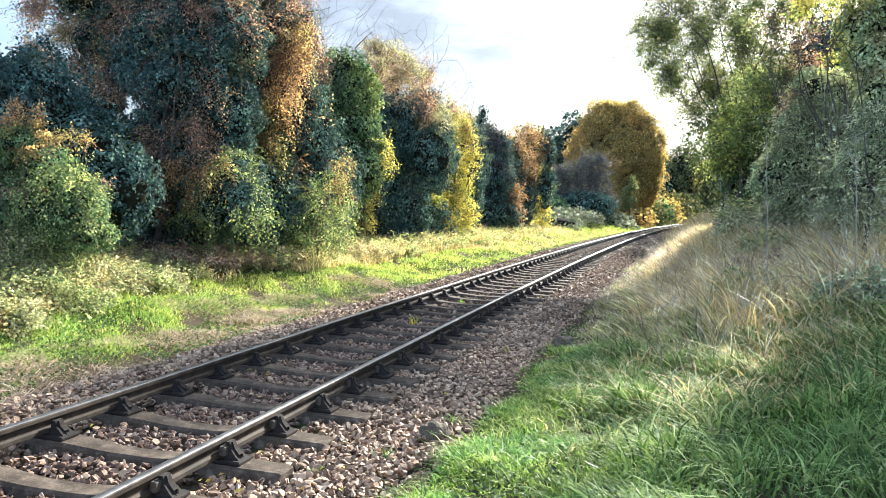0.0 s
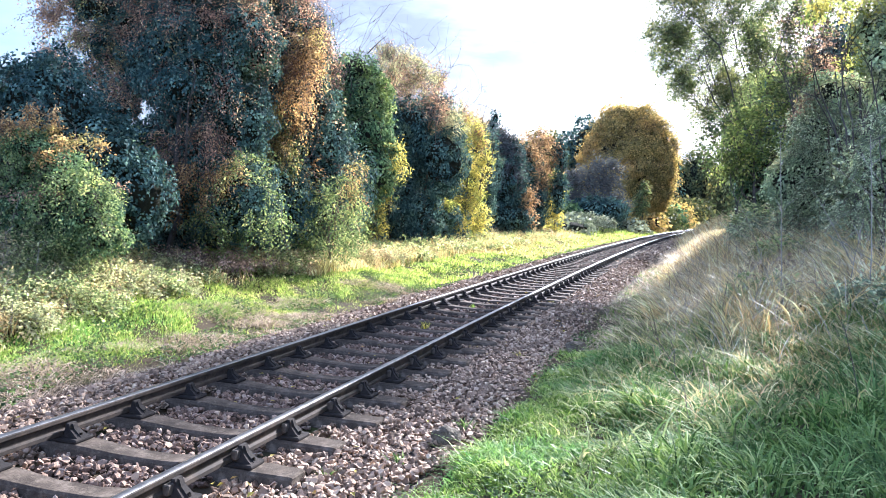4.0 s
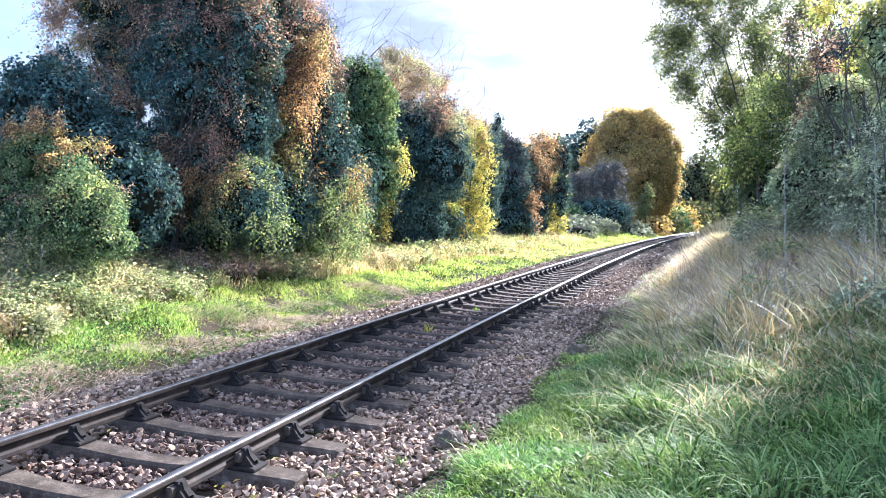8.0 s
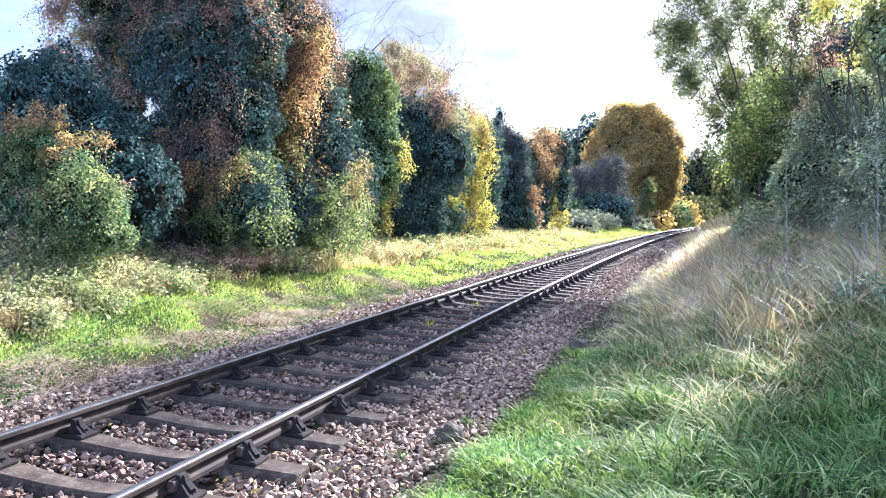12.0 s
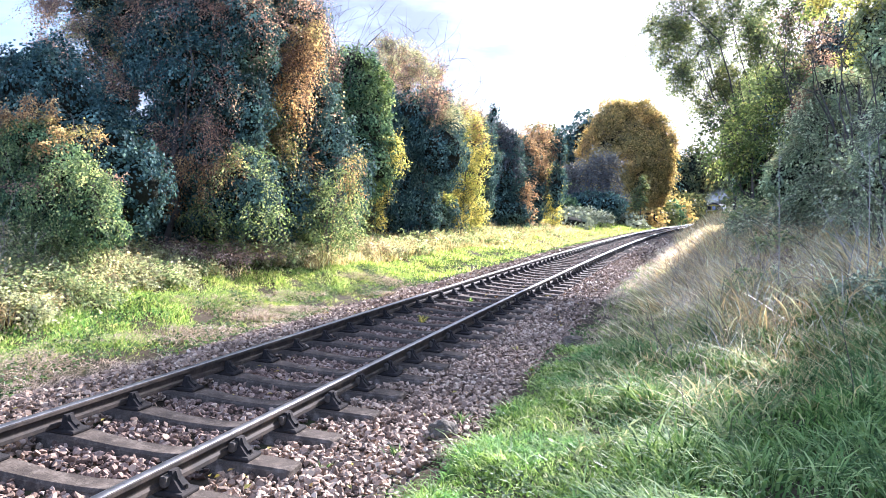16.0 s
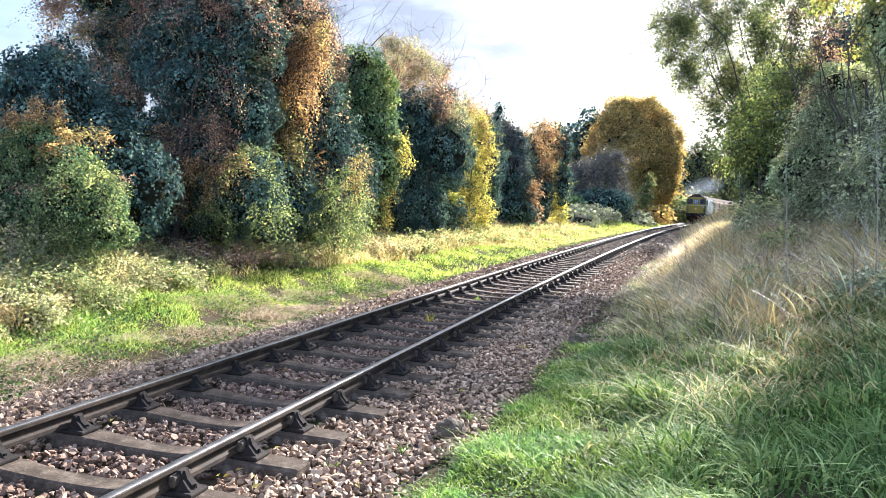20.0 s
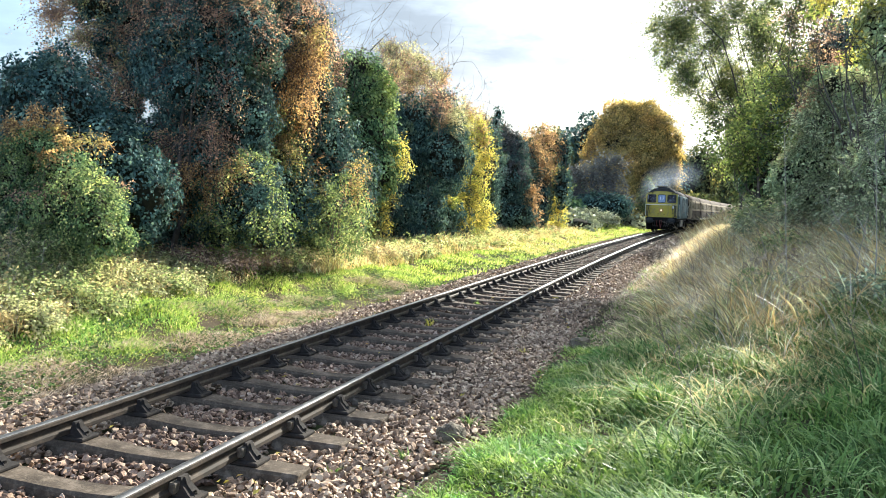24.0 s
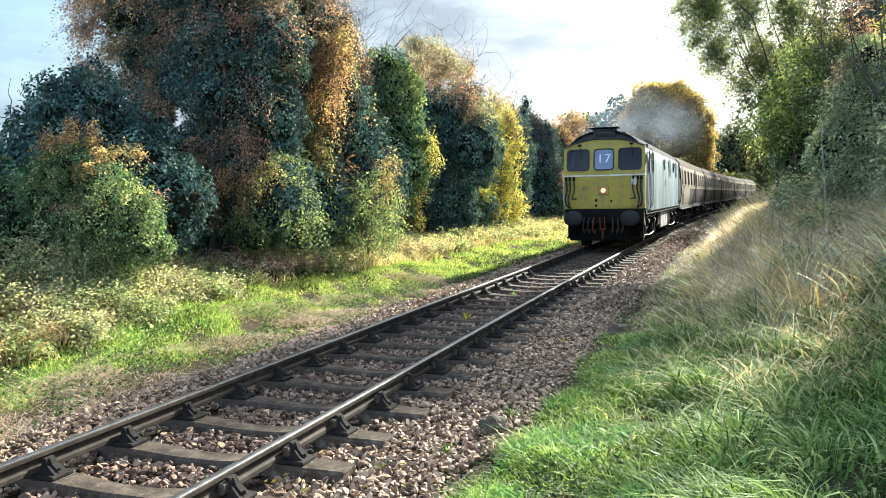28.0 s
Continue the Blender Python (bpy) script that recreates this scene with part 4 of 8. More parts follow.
def dead_band(u, y, g):
    inner = -2.3 + 0.2 * np.sin(y * 2.3 + 1) + 0.12 * g.normal(size=len(u))
    outer = -3.6 - 0.11 * np.clip(y - 6, 0, 8) + 0.25 * np.sin(y * 1.5)
    return (u < inner) & (u > outer) & ((np.sin(y * 0.9 + u) + np.sin(y * 2.1 - u * 2)) > np.interp(y, [7, 11], [-1.5, 0.1]))


def lush_zone(u, y, g):
    """Up the bank from the short grass, close by."""
    return u > np.interp(y, [2.4, 4, 6, 8], [3.75, 3.7, 3.35, 3.0]) + 0.18 * np.sin(y * 2.7) + 0.12 * g.normal(size=len(u))


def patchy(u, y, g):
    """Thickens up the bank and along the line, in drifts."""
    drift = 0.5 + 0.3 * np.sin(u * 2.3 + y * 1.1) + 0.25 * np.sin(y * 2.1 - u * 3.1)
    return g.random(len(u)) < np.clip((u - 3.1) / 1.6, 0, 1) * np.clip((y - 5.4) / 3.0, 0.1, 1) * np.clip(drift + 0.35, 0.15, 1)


grass("verge_grass", "bright green sward on the far verge", GRASS, gg, -8.2, -3.0, 4, 20, 1000, 0.05, 0.16, 0.016, (0.1, -0.1), 0.6, green_band, 2, 0.8, hang=0.2)
grass("verge_grass", "strip of fresh green grass along the verge", FRESH, gg, -4.8, -3.0, 4, 13, 1100, 0.06, 0.17, 0.014, (0.05, -0.1), 0.5, green_band, 2, 0.8, hang=0.2)
grass("verge_grass", "thin short grass at the edge of the ballast", GRASS, gg, -4.2, -2.3, 4, 20, 650, 0.03, 0.10, 0.015, (0.1, -0.1), 0.6, left_edge)
grass("dead_grass", "withered brown grass along the far verge", DEAD_GRASS, gg, -4.9, -2.2, 4, 19, 2300, 0.05, 0.18, 0.014, (0.1, -0.1), 1.0, dead_band, 2, 0.8, hang=0.3)
grass("verge_grass", "short bright green grass on the far verge", GRASS, gg, -7.0, -2.5, 20, 62, 420, 0.06, 0.17, 0.032, (0.1, -0.1), 0.4, left_edge, 1, power=1.5)
grass("verge_grass", "green grass along the distant line", GRASS, gg, -9.0, -2.4, 62, 130, 60, 0.12, 0.35, 0.07, (0.1, -0.1), 0.4, left_edge, 1)
grass("verge_straw", "tall pale withered grass before the hedge", DRY, gg, -7.6, -4.9, 18, 62, 170, 0.2, 0.6, 0.022, (0.1, -0.2), 0.5, power=1.3)
grass("verge_straw", "tangle of withered straw among the brambles", DRY, gg, -6.8, -4.5, 4, 12, 420, 0.30, 0.85, 0.013, (0.15, -0.2), 0.8, lambda u, y, g: u < np.interp(y, [4, 8, 11.5], [-4.5, -4.8, -5.7]), 3, 1.0, hang=0.3)
grass("verge_straw", "pale straw in the distant verge", DRY, gg, -5.6, -2.9, 34, 80, 70, 0.1, 0.28, 0.035, (0.1, -0.2), 0.6, None, 1, power=1.2)
grass("verge_straw", "withered straw before the brambles", DRY, gg, -7.4, -5.6, 11, 16, 200, 0.12, 0.4, 0.014, (0.1, -0.2), 0.6)
grass("bank_grass", "short bright green grass beside the ballast", FRESH, gg, 1.9, 4.2, 2.0, 12, 1500, 0.05, 0.16, 0.015, (-0.1, -0.1), 0.9, right_edge, 3, 1.0, power=1.15, hang=0.4)
grass("bank_grass", "dense short green grass close by", FRESH, gg, 2.2, 4.1, 2.8, 7.5, 1900, 0.07, 0.19, 0.012, (-0.05, -0.05), 0.6, right_edge, 3, 0.9, hang=0.3)
grass("bank_grass", "bright green tufts beside the ballast", FRESH, gg, 2.1, 3.9, 2.6, 14, 420, 0.10, 0.24, 0.013, (-0.15, -0.1), 0.7, right_edge, 3, 1.0, hang=0.5, tuft=190)
grass("bank_grass", "lush green undergrowth of the near bank", LUSH, gg, 3.2, 6.8, 2.4, 9.5, 800, 0.10, 0.32, 0.016, (-0.08, -0.05), 0.7, lush_zone, 3, 0.9, hang=0.35)
grass("bank_grass", "lush green tufts arching over the near bank", LUSH, gg, 3.2, 6.4, 2.6, 10, 480, 0.22, 0.52, 0.016, (-0.05, -0.05), 0.40, lush_zone, 4, 1.1, hang=0.45, tuft=300)
grass("bank_grass", "grey-green undergrowth beneath the dry grass", BLUE_GRASS, gg, 2.8, 7.0, 7.5, 18, 300, 0.10, 0.34, 0.017, (-0.2, -0.1), 0.8, right_edge, 3, 1.0, hang=0.4)
grass("bank_grass", "grey-green tufts under the dry grass", BLUE_GRASS, gg, 3.0, 6.8, 5.5, 15, 170, 0.2, 0.5, 0.017, (-0.25, -0.1), 0.6, None, 4, 1.0, hang=0.5, tuft=420)
grass("bank_grass", "thin green grass at the foot of the bank", FRESH, gg, 1.9, 3.1, 12, 30, 120, 0.06, 0.16, 0.018, (-0.3, -0.2), 0.6, right_edge, power=1.3)
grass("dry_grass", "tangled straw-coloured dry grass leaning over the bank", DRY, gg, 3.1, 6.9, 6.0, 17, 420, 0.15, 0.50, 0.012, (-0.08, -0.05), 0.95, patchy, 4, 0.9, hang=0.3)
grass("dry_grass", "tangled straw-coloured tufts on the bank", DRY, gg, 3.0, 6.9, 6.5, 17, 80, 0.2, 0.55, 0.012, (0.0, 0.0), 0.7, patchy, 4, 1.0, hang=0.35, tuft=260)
grass("dead_grass", "low flattened brown grass beside the ballast", DEAD_GRASS, gg, 2.3, 4.3, 11, 60, 260, 0.08, 0.26, 0.016, (-0.3, -0.2), 0.8, right_edge, 3, 0.8, power=1.5, hang=0.3)
grass("dry_grass", "tall straw-coloured dry grass leaning over the bank", DRY, gg, 3.2, 6.9, 13, 45, 330, 0.12, 0.45, 0.018, (-0.15, -0.05), 0.9, None, 3, 1.1, power=1.4, hang=0.3)
grass("dry_grass", "tall tangled dry grass before the thicket", DRY, gg, 4.2, 8.2, 9, 24, 180, 0.25, 0.8, 0.015, (-0.05, 0.0), 0.8, None, 4, 0.9, hang=0.2)
grass("dry_grass", "dry grass on the bank far along the line", DRY, gg, 3.0, 7.0, 45, 150, 45, 0.3, 0.8, 0.04, (-0.4, -0.2), 0.4, None, 2)
grass("dead_stalks", "bleached dead weed stalks standing in the dry grass", STALK, gg, 3.6, 7.8, 8.0, 19, 34, 0.35, 1.10, 0.011, (-0.05, 0.0), 0.70, None, 4, 0.6, hang=0.15)
grass("dead_stalks", "bleached dead stalks fallen across the bank", STALK, gg, 3.5, 7.0, 9.5, 26, 20, 0.30, 0.70, 0.013, (-1.2, 0.4), 0.9, None, 3, 0.3)

grass("verge_grass", "green grass of the verge", GRASS, gg, -10.0, -2.4, -11, 4.6, 420, 0.05, 0.17, 0.022, (0.1, -0.1), 0.7, left_edge, 1)
grass("bank_grass", "green grass of the near bank", LUSH, gg, 3.2, 9.5, -11, 3.0, 560, 0.08, 0.24, 0.022, (-0.1, -0.1), 0.7, None, 1)
grass("bank_grass", "short green grass of the near bank", FRESH, gg, 2.0, 5.0, -11, 3.2, 900, 0.04, 0.13, 0.018, (-0.1, -0.1), 0.8, right_edge, 1)
grass("bank_grass", "green grass above the near bank", LUSH, gg, 6.4, 10.5, 2.0, 12, 450, 0.08, 0.26, 0.022, (-0.1, -0.1), 0.7, None, 1)
grass("dry_grass", "dry grass above the near bank", DRY, gg, 6.8, 10.5, 8, 20, 120, 0.15, 0.5, 0.016, (-0.1, -0.1), 0.8, None, 2)

# low weeds in the trodden edge of the far verge, and in the grass of the near one
for u0, u1, y0_, y1_, n, size in ((-4.6, -2.3, 4.5, 22, 15000, 0.05), (-4.2, -2.4, 22, 50, 3500, 0.09), (2.1, 3.4, 3.5, 14, 3500, 0.05)):
    wu, wy = gg.uniform(u0, u1, n), gg.uniform(y0_, y1_, n)
    keep = (np.sin(wy * 1.9 + wu * 4.0) + np.sin(wy * 0.7 - wu * 2.7)) > (-0.1 if u0 < 0 else 0.9)
    wu, wy = wu[keep], wy[keep]
    wx = wu + line_x(wy)
    wp = np.stack([wx, wy, land(wx, wy) + 0.02 + 0.05 * gg.random(len(wx))], 1)
    wob = obj("low_weeds", leaf_mesh("low_weeds", wp, unit(gg.normal(size=wp.shape) * np.array([1, 1, 0.5]) + np.array([0, 0, 0.25])), unit(np.array([0, 0, 1.0]) + gg.normal(size=wp.shape) * 0.4),
                                     size * gg.uniform(0.5, 1.3, len(wp)), gg, 0.7), WEED)
    tagged(wob, "low dark green weeds creeping over the verge", "weeds", kind="stuff")


# ---- trees and bushes ----
def plant(name, label, category, x, y, crowns, trunk=None, seed=1, group="", sink=0.0):
    """A tree or bush at (x, y): crowns are (part name, material, lobes, leaf, spray length, options)."""
    t = empty(name, (x, y, float(land(x, y)) - sink), label, category, group)
    for i, (pn, m, lobes, leaf, length, kw) in enumerate(crowns):
        foliage(pn, t, m, lobes, leaf, length, seed * 10 + i, **kw)
    if trunk:
        h, r, targets, tw, mat_ = trunk
        woodwork("trunk", t, mat_, h, r, targets, seed, twigs=tw)
    return t


HEDGE = "trees and bushes of the hedge"
# far side, from the near end
plant("ivy_bush", "rounded dark green ivy bush in the hedge", "bush", -7.40, 12.2,
      [("crown", IVY_DARK, [(-0.56, 0.00, 3.05, 1.13, 1.07, 1.13), (-0.93, 0.20, 1.98, 1.32, 1.25, 1.32), (0.37, 0.30, 2.07, 0.92, 0.87, 1.19), (1.12, 0.50, 1.57, 0.67, 0.64, 0.92)], 0.062, 0.3, dict())],
      (3.2, 0.1, [(-0.6, 0.0, 3.7), (0.4, 0.3, 2.8)], 2, BARK), 1, HEDGE)
plant("hawthorn_bush", "hawthorn bush turning from green to golden, before the ivy", "bush", -6.50, 10.9,
      [("green_crown", IVY, [(-0.24, 0.00, 1.26, 0.72, 0.69, 0.58), (0.69, 0.00, 1.30, 0.52, 0.49, 0.52), (-0.98, 0.00, 1.86, 0.59, 0.56, 0.68), (0.16, 0.00, 1.95, 0.43, 0.41, 0.43), (-0.38, 0.00, 2.36, 0.48, 0.46, 0.29), (-1.98, 0.00, 1.44, 0.80, 0.76, 0.90), (0.99, 0.00, 0.98, 0.42, 0.40, 0.28)], 0.046, 0.34, dict(close=True, cover=0.8)),
       ("crown", MIXED, [(0.52, -0.15, 1.50, 0.78, 0.72, 0.66), (-0.45, -0.15, 1.97, 0.66, 0.62, 0.69), (1.01, -0.10, 1.10, 0.45, 0.42, 0.34), (0.20, -0.20, 0.95, 0.85, 0.62, 0.36)], 0.036, 0.34, dict(inside=0.4, droop=0.8, cover=0.7, clump=0.25)),
       ("golden_spray", GOLD, [(-0.32, -0.25, 2.72, 0.45, 0.43, 0.07), (0.77, -0.30, 2.47, 0.39, 0.37, 0.06), (0.10, -0.30, 2.23, 0.19, 0.18, 0.07), (-0.17, -0.10, 2.99, 0.25, 0.23, 0.04), (-0.62, -0.30, 2.43, 0.28, 0.27, 0.08)], 0.036, 0.26, dict(inside=0.4, droop=0.35, cover=0.8, clump=0.0)),
       ("red_spray", RUST, [(-0.02, -0.35, 1.61, 0.47, 0.44, 0.13), (1.00, 0.30, 1.82, 0.13, 0.13, 0.04)], 0.036, 0.26, dict(inside=0.4, cover=0.5, clump=0.2))],
      (2.6, 0.04, [(-0.2, -0.1, 3.0), (-0.3, -0.2, 2.8), (-0.4, 0.0, 2.5), (0.8, -0.3, 2.5), (-0.6, -0.3, 2.5), (-0.5, -0.1, 2.4)], 5, TWIG), 2, HEDGE)
plant("hawthorn_tree", "tall ivy-clad hawthorn tree with rust-red leaves", "tree", -7.52, 15.6,
      [("ivy", IVY_DARK, [(0.29, 0.00, 4.98, 1.09, 1.03, 0.96), (0.62, 0.00, 3.84, 1.21, 1.15, 0.96), (1.51, 0.40, 4.92, 0.77, 0.73, 1.03), (0.11, 0.00, 6.37, 1.41, 1.34, 0.90), (-0.83, 0.20, 4.46, 0.66, 0.63, 0.79), (-0.77, 0.30, 2.44, 0.80, 0.76, 0.80), (-1.31, 0.20, 1.62, 0.67, 0.64, 0.81), (0.33, 0.50, 2.34, 1.06, 1.01, 0.80), (1.20, 0.60, 1.45, 1.05, 1.00, 1.05), (1.29, 0.60, 3.15, 0.79, 0.75, 1.05), (-1.04, 1.60, 0.83, 0.65, 0.61, 0.86), (-2.85, 1.00, 6.10, 0.85, 0.80, 0.70), (-2.60, 1.00, 4.95, 0.62, 0.70, 0.62), (-2.55, 1.00, 3.45, 0.62, 0.62, 0.60), (-1.75, 0.80, 5.25, 0.55, 0.60, 0.70)], 0.06, 0.34, dict()),
       ("rusty_crown", RUST, [(-3.45, 0.30, 5.75, 0.85, 0.80, 0.75), (-3.05, 0.50, 4.35, 0.75, 0.70, 0.60), (-3.75, 0.40, 6.55, 0.70, 0.70, 0.55), (-2.36, 0.40, 5.13, 1.29, 1.23, 0.89), (-1.97, 0.30, 6.15, 1.75, 1.66, 0.81), (-3.50, 0.20, 4.63, 0.55, 0.52, 0.27), (-1.21, 0.10, 4.12, 0.79, 0.75, 0.73), (0.42, -0.20, 5.31, 1.26, 1.20, 0.76), (1.53, 0.10, 5.22, 0.88, 0.84, 0.88), (0.25, 0.00, 6.36, 1.53, 1.45, 0.77)], 0.04, 0.52, dict(inside=0.8, droop=0.5, cover=0.68, clump=0.08)),
       ("rusty_spray", RUST, [(0.55, -0.60, 2.66, 0.62, 0.60, 0.22), (1.25, -0.65, 2.72, 0.55, 0.55, 0.20), (0.28, -0.50, 2.20, 0.48, 0.50, 0.34), (1.57, -0.60, 2.31, 0.30, 0.32, 0.45), (0.60, -0.30, 4.05, 0.85, 0.80, 0.55), (1.30, -0.30, 3.70, 0.60, 0.60, 0.50)], 0.040, 0.52, dict(inside=0.45, droop=1.1, cover=0.55, clump=-0.1)),
       ("hanging_spray", GOLD, [(1.33, -0.60, 1.36, 0.20, 0.19, 0.68), (1.02, -0.60, 1.78, 0.50, 0.47, 0.31), (1.73, -0.50, 1.93, 0.37, 0.35, 0.37), (0.38, -0.40, 1.39, 0.25, 0.24, 0.51)], 0.04, 0.4, dict(inside=0.5, droop=1.0, cover=0.45, clump=0.1)),
       ("green_spray", MIXED, [(1.89, -0.05, 1.58, 0.94, 0.90, 0.88), (1.44, 0.00, 0.93, 0.89, 0.85, 0.57), (-0.46, 0.10, 2.30, 0.79, 0.75, 0.79), (2.50, -0.10, 0.92, 0.62, 0.59, 0.25)], 0.042, 0.42, dict(inside=0.4, droop=0.8, cover=0.4, clump=-0.1))],
      (5.9, 0.07, [(0.1, 0.0, 6.9), (0.3, 0.0, 6.8), (-2.9, 1.0, 6.7), (-2.0, 0.3, 6.6), (0.4, -0.2, 5.8), (1.5, 0.1, 5.8), (0.3, 0.0, 3.1), (-0.1, 0.0, 2.7), (-0.9, 0.0, 3.7)], 5, BARK), 3, HEDGE)
plant("hawthorn_tree", "hawthorn with cascades of orange and yellow-green leaves", "tree", -6.60, 18.4,
      [("ivy", IVY_DARK, [(-0.53, 0.60, 5.05, 1.06, 1.01, 1.36), (-0.31, 0.60, 3.55, 0.91, 0.86, 1.36), (0.03, 0.40, 1.75, 1.05, 1.00, 1.20), (0.23, 1.00, 6.02, 0.84, 0.79, 1.06), (0.45, 1.20, 4.24, 0.62, 0.58, 1.23), (-1.12, 0.60, 7.31, 1.36, 1.30, 0.91)], 0.066, 0.36, dict()),
       ("crown", RUST, [(-0.65, 0.20, 5.28, 0.89, 0.85, 0.89), (-0.56, 0.10, 4.38, 0.74, 0.70, 0.74), (0.25, 0.30, 6.30, 1.10, 1.05, 0.66), (0.95, 0.40, 5.95, 0.53, 0.50, 0.50), (0.54, 0.30, 5.28, 0.66, 0.63, 0.66), (-0.10, 0.00, 6.96, 1.16, 1.11, 0.73)], 0.044, 0.54, dict(inside=0.6, droop=0.8, cover=0.6, clump=0.0)),
       ("orange_cascade", GOLD, [(0.95, -0.25, 4.95, 0.55, 0.53, 0.75), (0.85, -0.35, 4.25, 0.52, 0.50, 0.55), (0.62, -0.40, 3.65, 0.50, 0.47, 0.50), (0.45, -0.40, 3.05, 0.42, 0.40, 0.40), (1.00, 0.00, 5.75, 0.50, 0.50, 0.45)], 0.044, 0.50, dict(inside=0.45, droop=1.0, cover=0.8, clump=0.1)),
       ("green_spray", MIXED, [(-0.56, 0.00, 3.48, 0.89, 0.84, 0.74), (0.26, -0.10, 3.12, 0.58, 0.55, 0.66), (-0.24, 0.00, 3.93, 0.59, 0.56, 0.59), (-0.04, -0.10, 2.17, 0.88, 0.84, 0.59)], 0.048, 0.44, dict(inside=0.4, droop=1.0, cover=0.6, clump=0.1))],
      (6.7, 0.05, [(-1.1, 0.6, 7.9), (-0.1, 0.0, 7.4), (0.3, 0.3, 6.7), (0.2, 1.0, 6.7), (0.9, 0.4, 6.2), (-0.5, 0.6, 5.9), (1.0, 0.0, 6.5), (1.3, 0.0, 4.4)], 6, TWIG), 15, HEDGE)
plant("bare_tree", "bare twigs of a leafless tree behind the hawthorn", "tree", -7.14, 22.4,
      [("crown", RUST, [(0.20, 0.00, 5.58, 0.43, 0.41, 0.70), (-0.20, 0.00, 6.10, 0.35, 0.33, 0.70)], 0.055, 0.4, dict(inside=0.95, cover=0.7))],
      (6.8, 0.045, [(-0.2, 0.0, 6.5), (0.2, 0.0, 6.0), (0.7, 0.0, 7.8), (0.1, 0.0, 8.0), (1.3, 0.0, 6.9), (1.0, 0.0, 6.4), (0.5, 0.0, 7.3), (-0.3, 0.0, 7.6), (1.6, 0.0, 6.3)], 14, TWIG), 16, HEDGE)
plant("thorn_tree", "thin thorn trees with dull brown leaves between the ivy-clad stems", "tree", -6.33, 30.0,
      [("dark_crown", IVY_DARK, [(-0.45, 0.00, 4.64, 1.02, 0.97, 1.36), (0.79, 0.00, 3.54, 1.01, 0.96, 1.34), (-1.10, 0.00, 3.05, 0.91, 0.87, 1.60)], 0.085, 0.4, dict(cover=0.8)),
       ("crown", RUST, [(-0.76, 0.00, 6.43, 1.02, 0.97, 1.24), (0.46, 0.00, 5.54, 1.01, 0.96, 1.01), (-1.47, 0.00, 5.98, 0.80, 0.76, 1.14)], 0.060, 0.6, dict(inside=0.9, droop=0.3, cover=0.75, clump=0.1)),
       ("pale_leaves", PALE_LEAF, [(-1.28, 0.00, 7.22, 0.79, 0.75, 0.68), (-0.19, 0.00, 6.87, 0.90, 0.85, 0.79), (1.18, 0.00, 5.10, 0.89, 0.85, 0.89)], 0.055, 0.6, dict(inside=0.9, droop=0.2, cover=0.45, clump=0.0))],
      (7.0, 0.06, [(0.3, 0.0, 7.9), (-0.6, 0.0, 8.3), (0.9, 0.0, 7.0), (1.4, 0.0, 6.4)], 9, TWIG), 171, HEDGE)
# bush added so its pale leaves stand for the sunlit flank of the hedge
plant("hawthorn_bush", "leafy hawthorn sprays, yellow-green leaves added for the sunlit flank", "bush", -5.17, 19.2,
      [("green_spray", MIXED, [(-0.44, 0.00, 1.60, 0.83, 0.79, 0.83), (0.40, 0.00, 1.89, 0.48, 0.45, 0.75), (-1.42, 0.00, 0.80, 0.74, 0.70, 0.49), (0.08, 0.00, 0.87, 0.75, 0.71, 0.53)], 0.046, 0.44, dict(inside=0.5, droop=0.7, cover=0.7, clump=0.1)),
       ("golden_spray", GOLD, [(-0.73, 0.00, 2.50, 0.45, 0.43, 0.53), (0.58, 0.00, 2.53, 0.33, 0.31, 0.45), (-1.96, 0.00, 1.31, 0.39, 0.37, 0.62)], 0.044, 0.42, dict(inside=0.5, droop=0.8, cover=0.5, clump=0.0))],
      (2.4, 0.04, [(0.2, 0.0, 2.6), (0.6, 0.0, 2.2), (-0.5, 0.0, 1.6)], 6, TWIG), 172, HEDGE)
# paler sprays over the ivy stand for its sunlit right side
plant("ivy_tree", "ivy-covered tree stem, thick with dark glossy leaves", "tree", -7.22, 24.4,
      [("ivy", IVY, [(0.31, 0.00, 5.75, 0.67, 0.64, 0.56), (0.59, 0.00, 4.83, 0.90, 0.85, 0.94), (0.64, 0.00, 3.62, 0.98, 0.93, 1.13), (0.08, 0.00, 2.48, 1.17, 1.12, 1.14), (-0.38, 0.00, 0.75, 1.34, 1.27, 1.15), (0.99, 0.00, 2.50, 0.75, 0.71, 1.31), (-0.20, 0.00, 4.17, 0.68, 0.65, 1.13)], 0.08, 0.36, dict()),
       ("light_spray", MIXED, [(0.98, -0.10, 3.70, 0.78, 0.74, 1.49), (0.62, -0.10, 5.09, 0.82, 0.78, 0.93), (-0.06, -0.10, 1.72, 1.14, 1.08, 1.14)], 0.07, 0.5, dict(inside=0.3, droop=0.5, cover=0.4, clump=-0.1)),
       ("dark_ivy", IVY_DARK, [(-1.13, 0.30, 3.04, 0.77, 0.74, 1.36), (-1.37, 0.10, 0.71, 0.97, 0.92, 1.07), (-1.08, 0.50, 4.80, 0.66, 0.63, 1.16)], 0.08, 0.36, dict())],
      (5.6, 0.15, [(0.3, 0.0, 6.1), (0.6, -0.1, 5.6), (-1.1, 0.5, 5.5), (0.3, 0.0, 6.6), (0.8, 0.0, 6.3), (-0.3, 0.0, 6.2)], 5, BARK), 4, HEDGE)
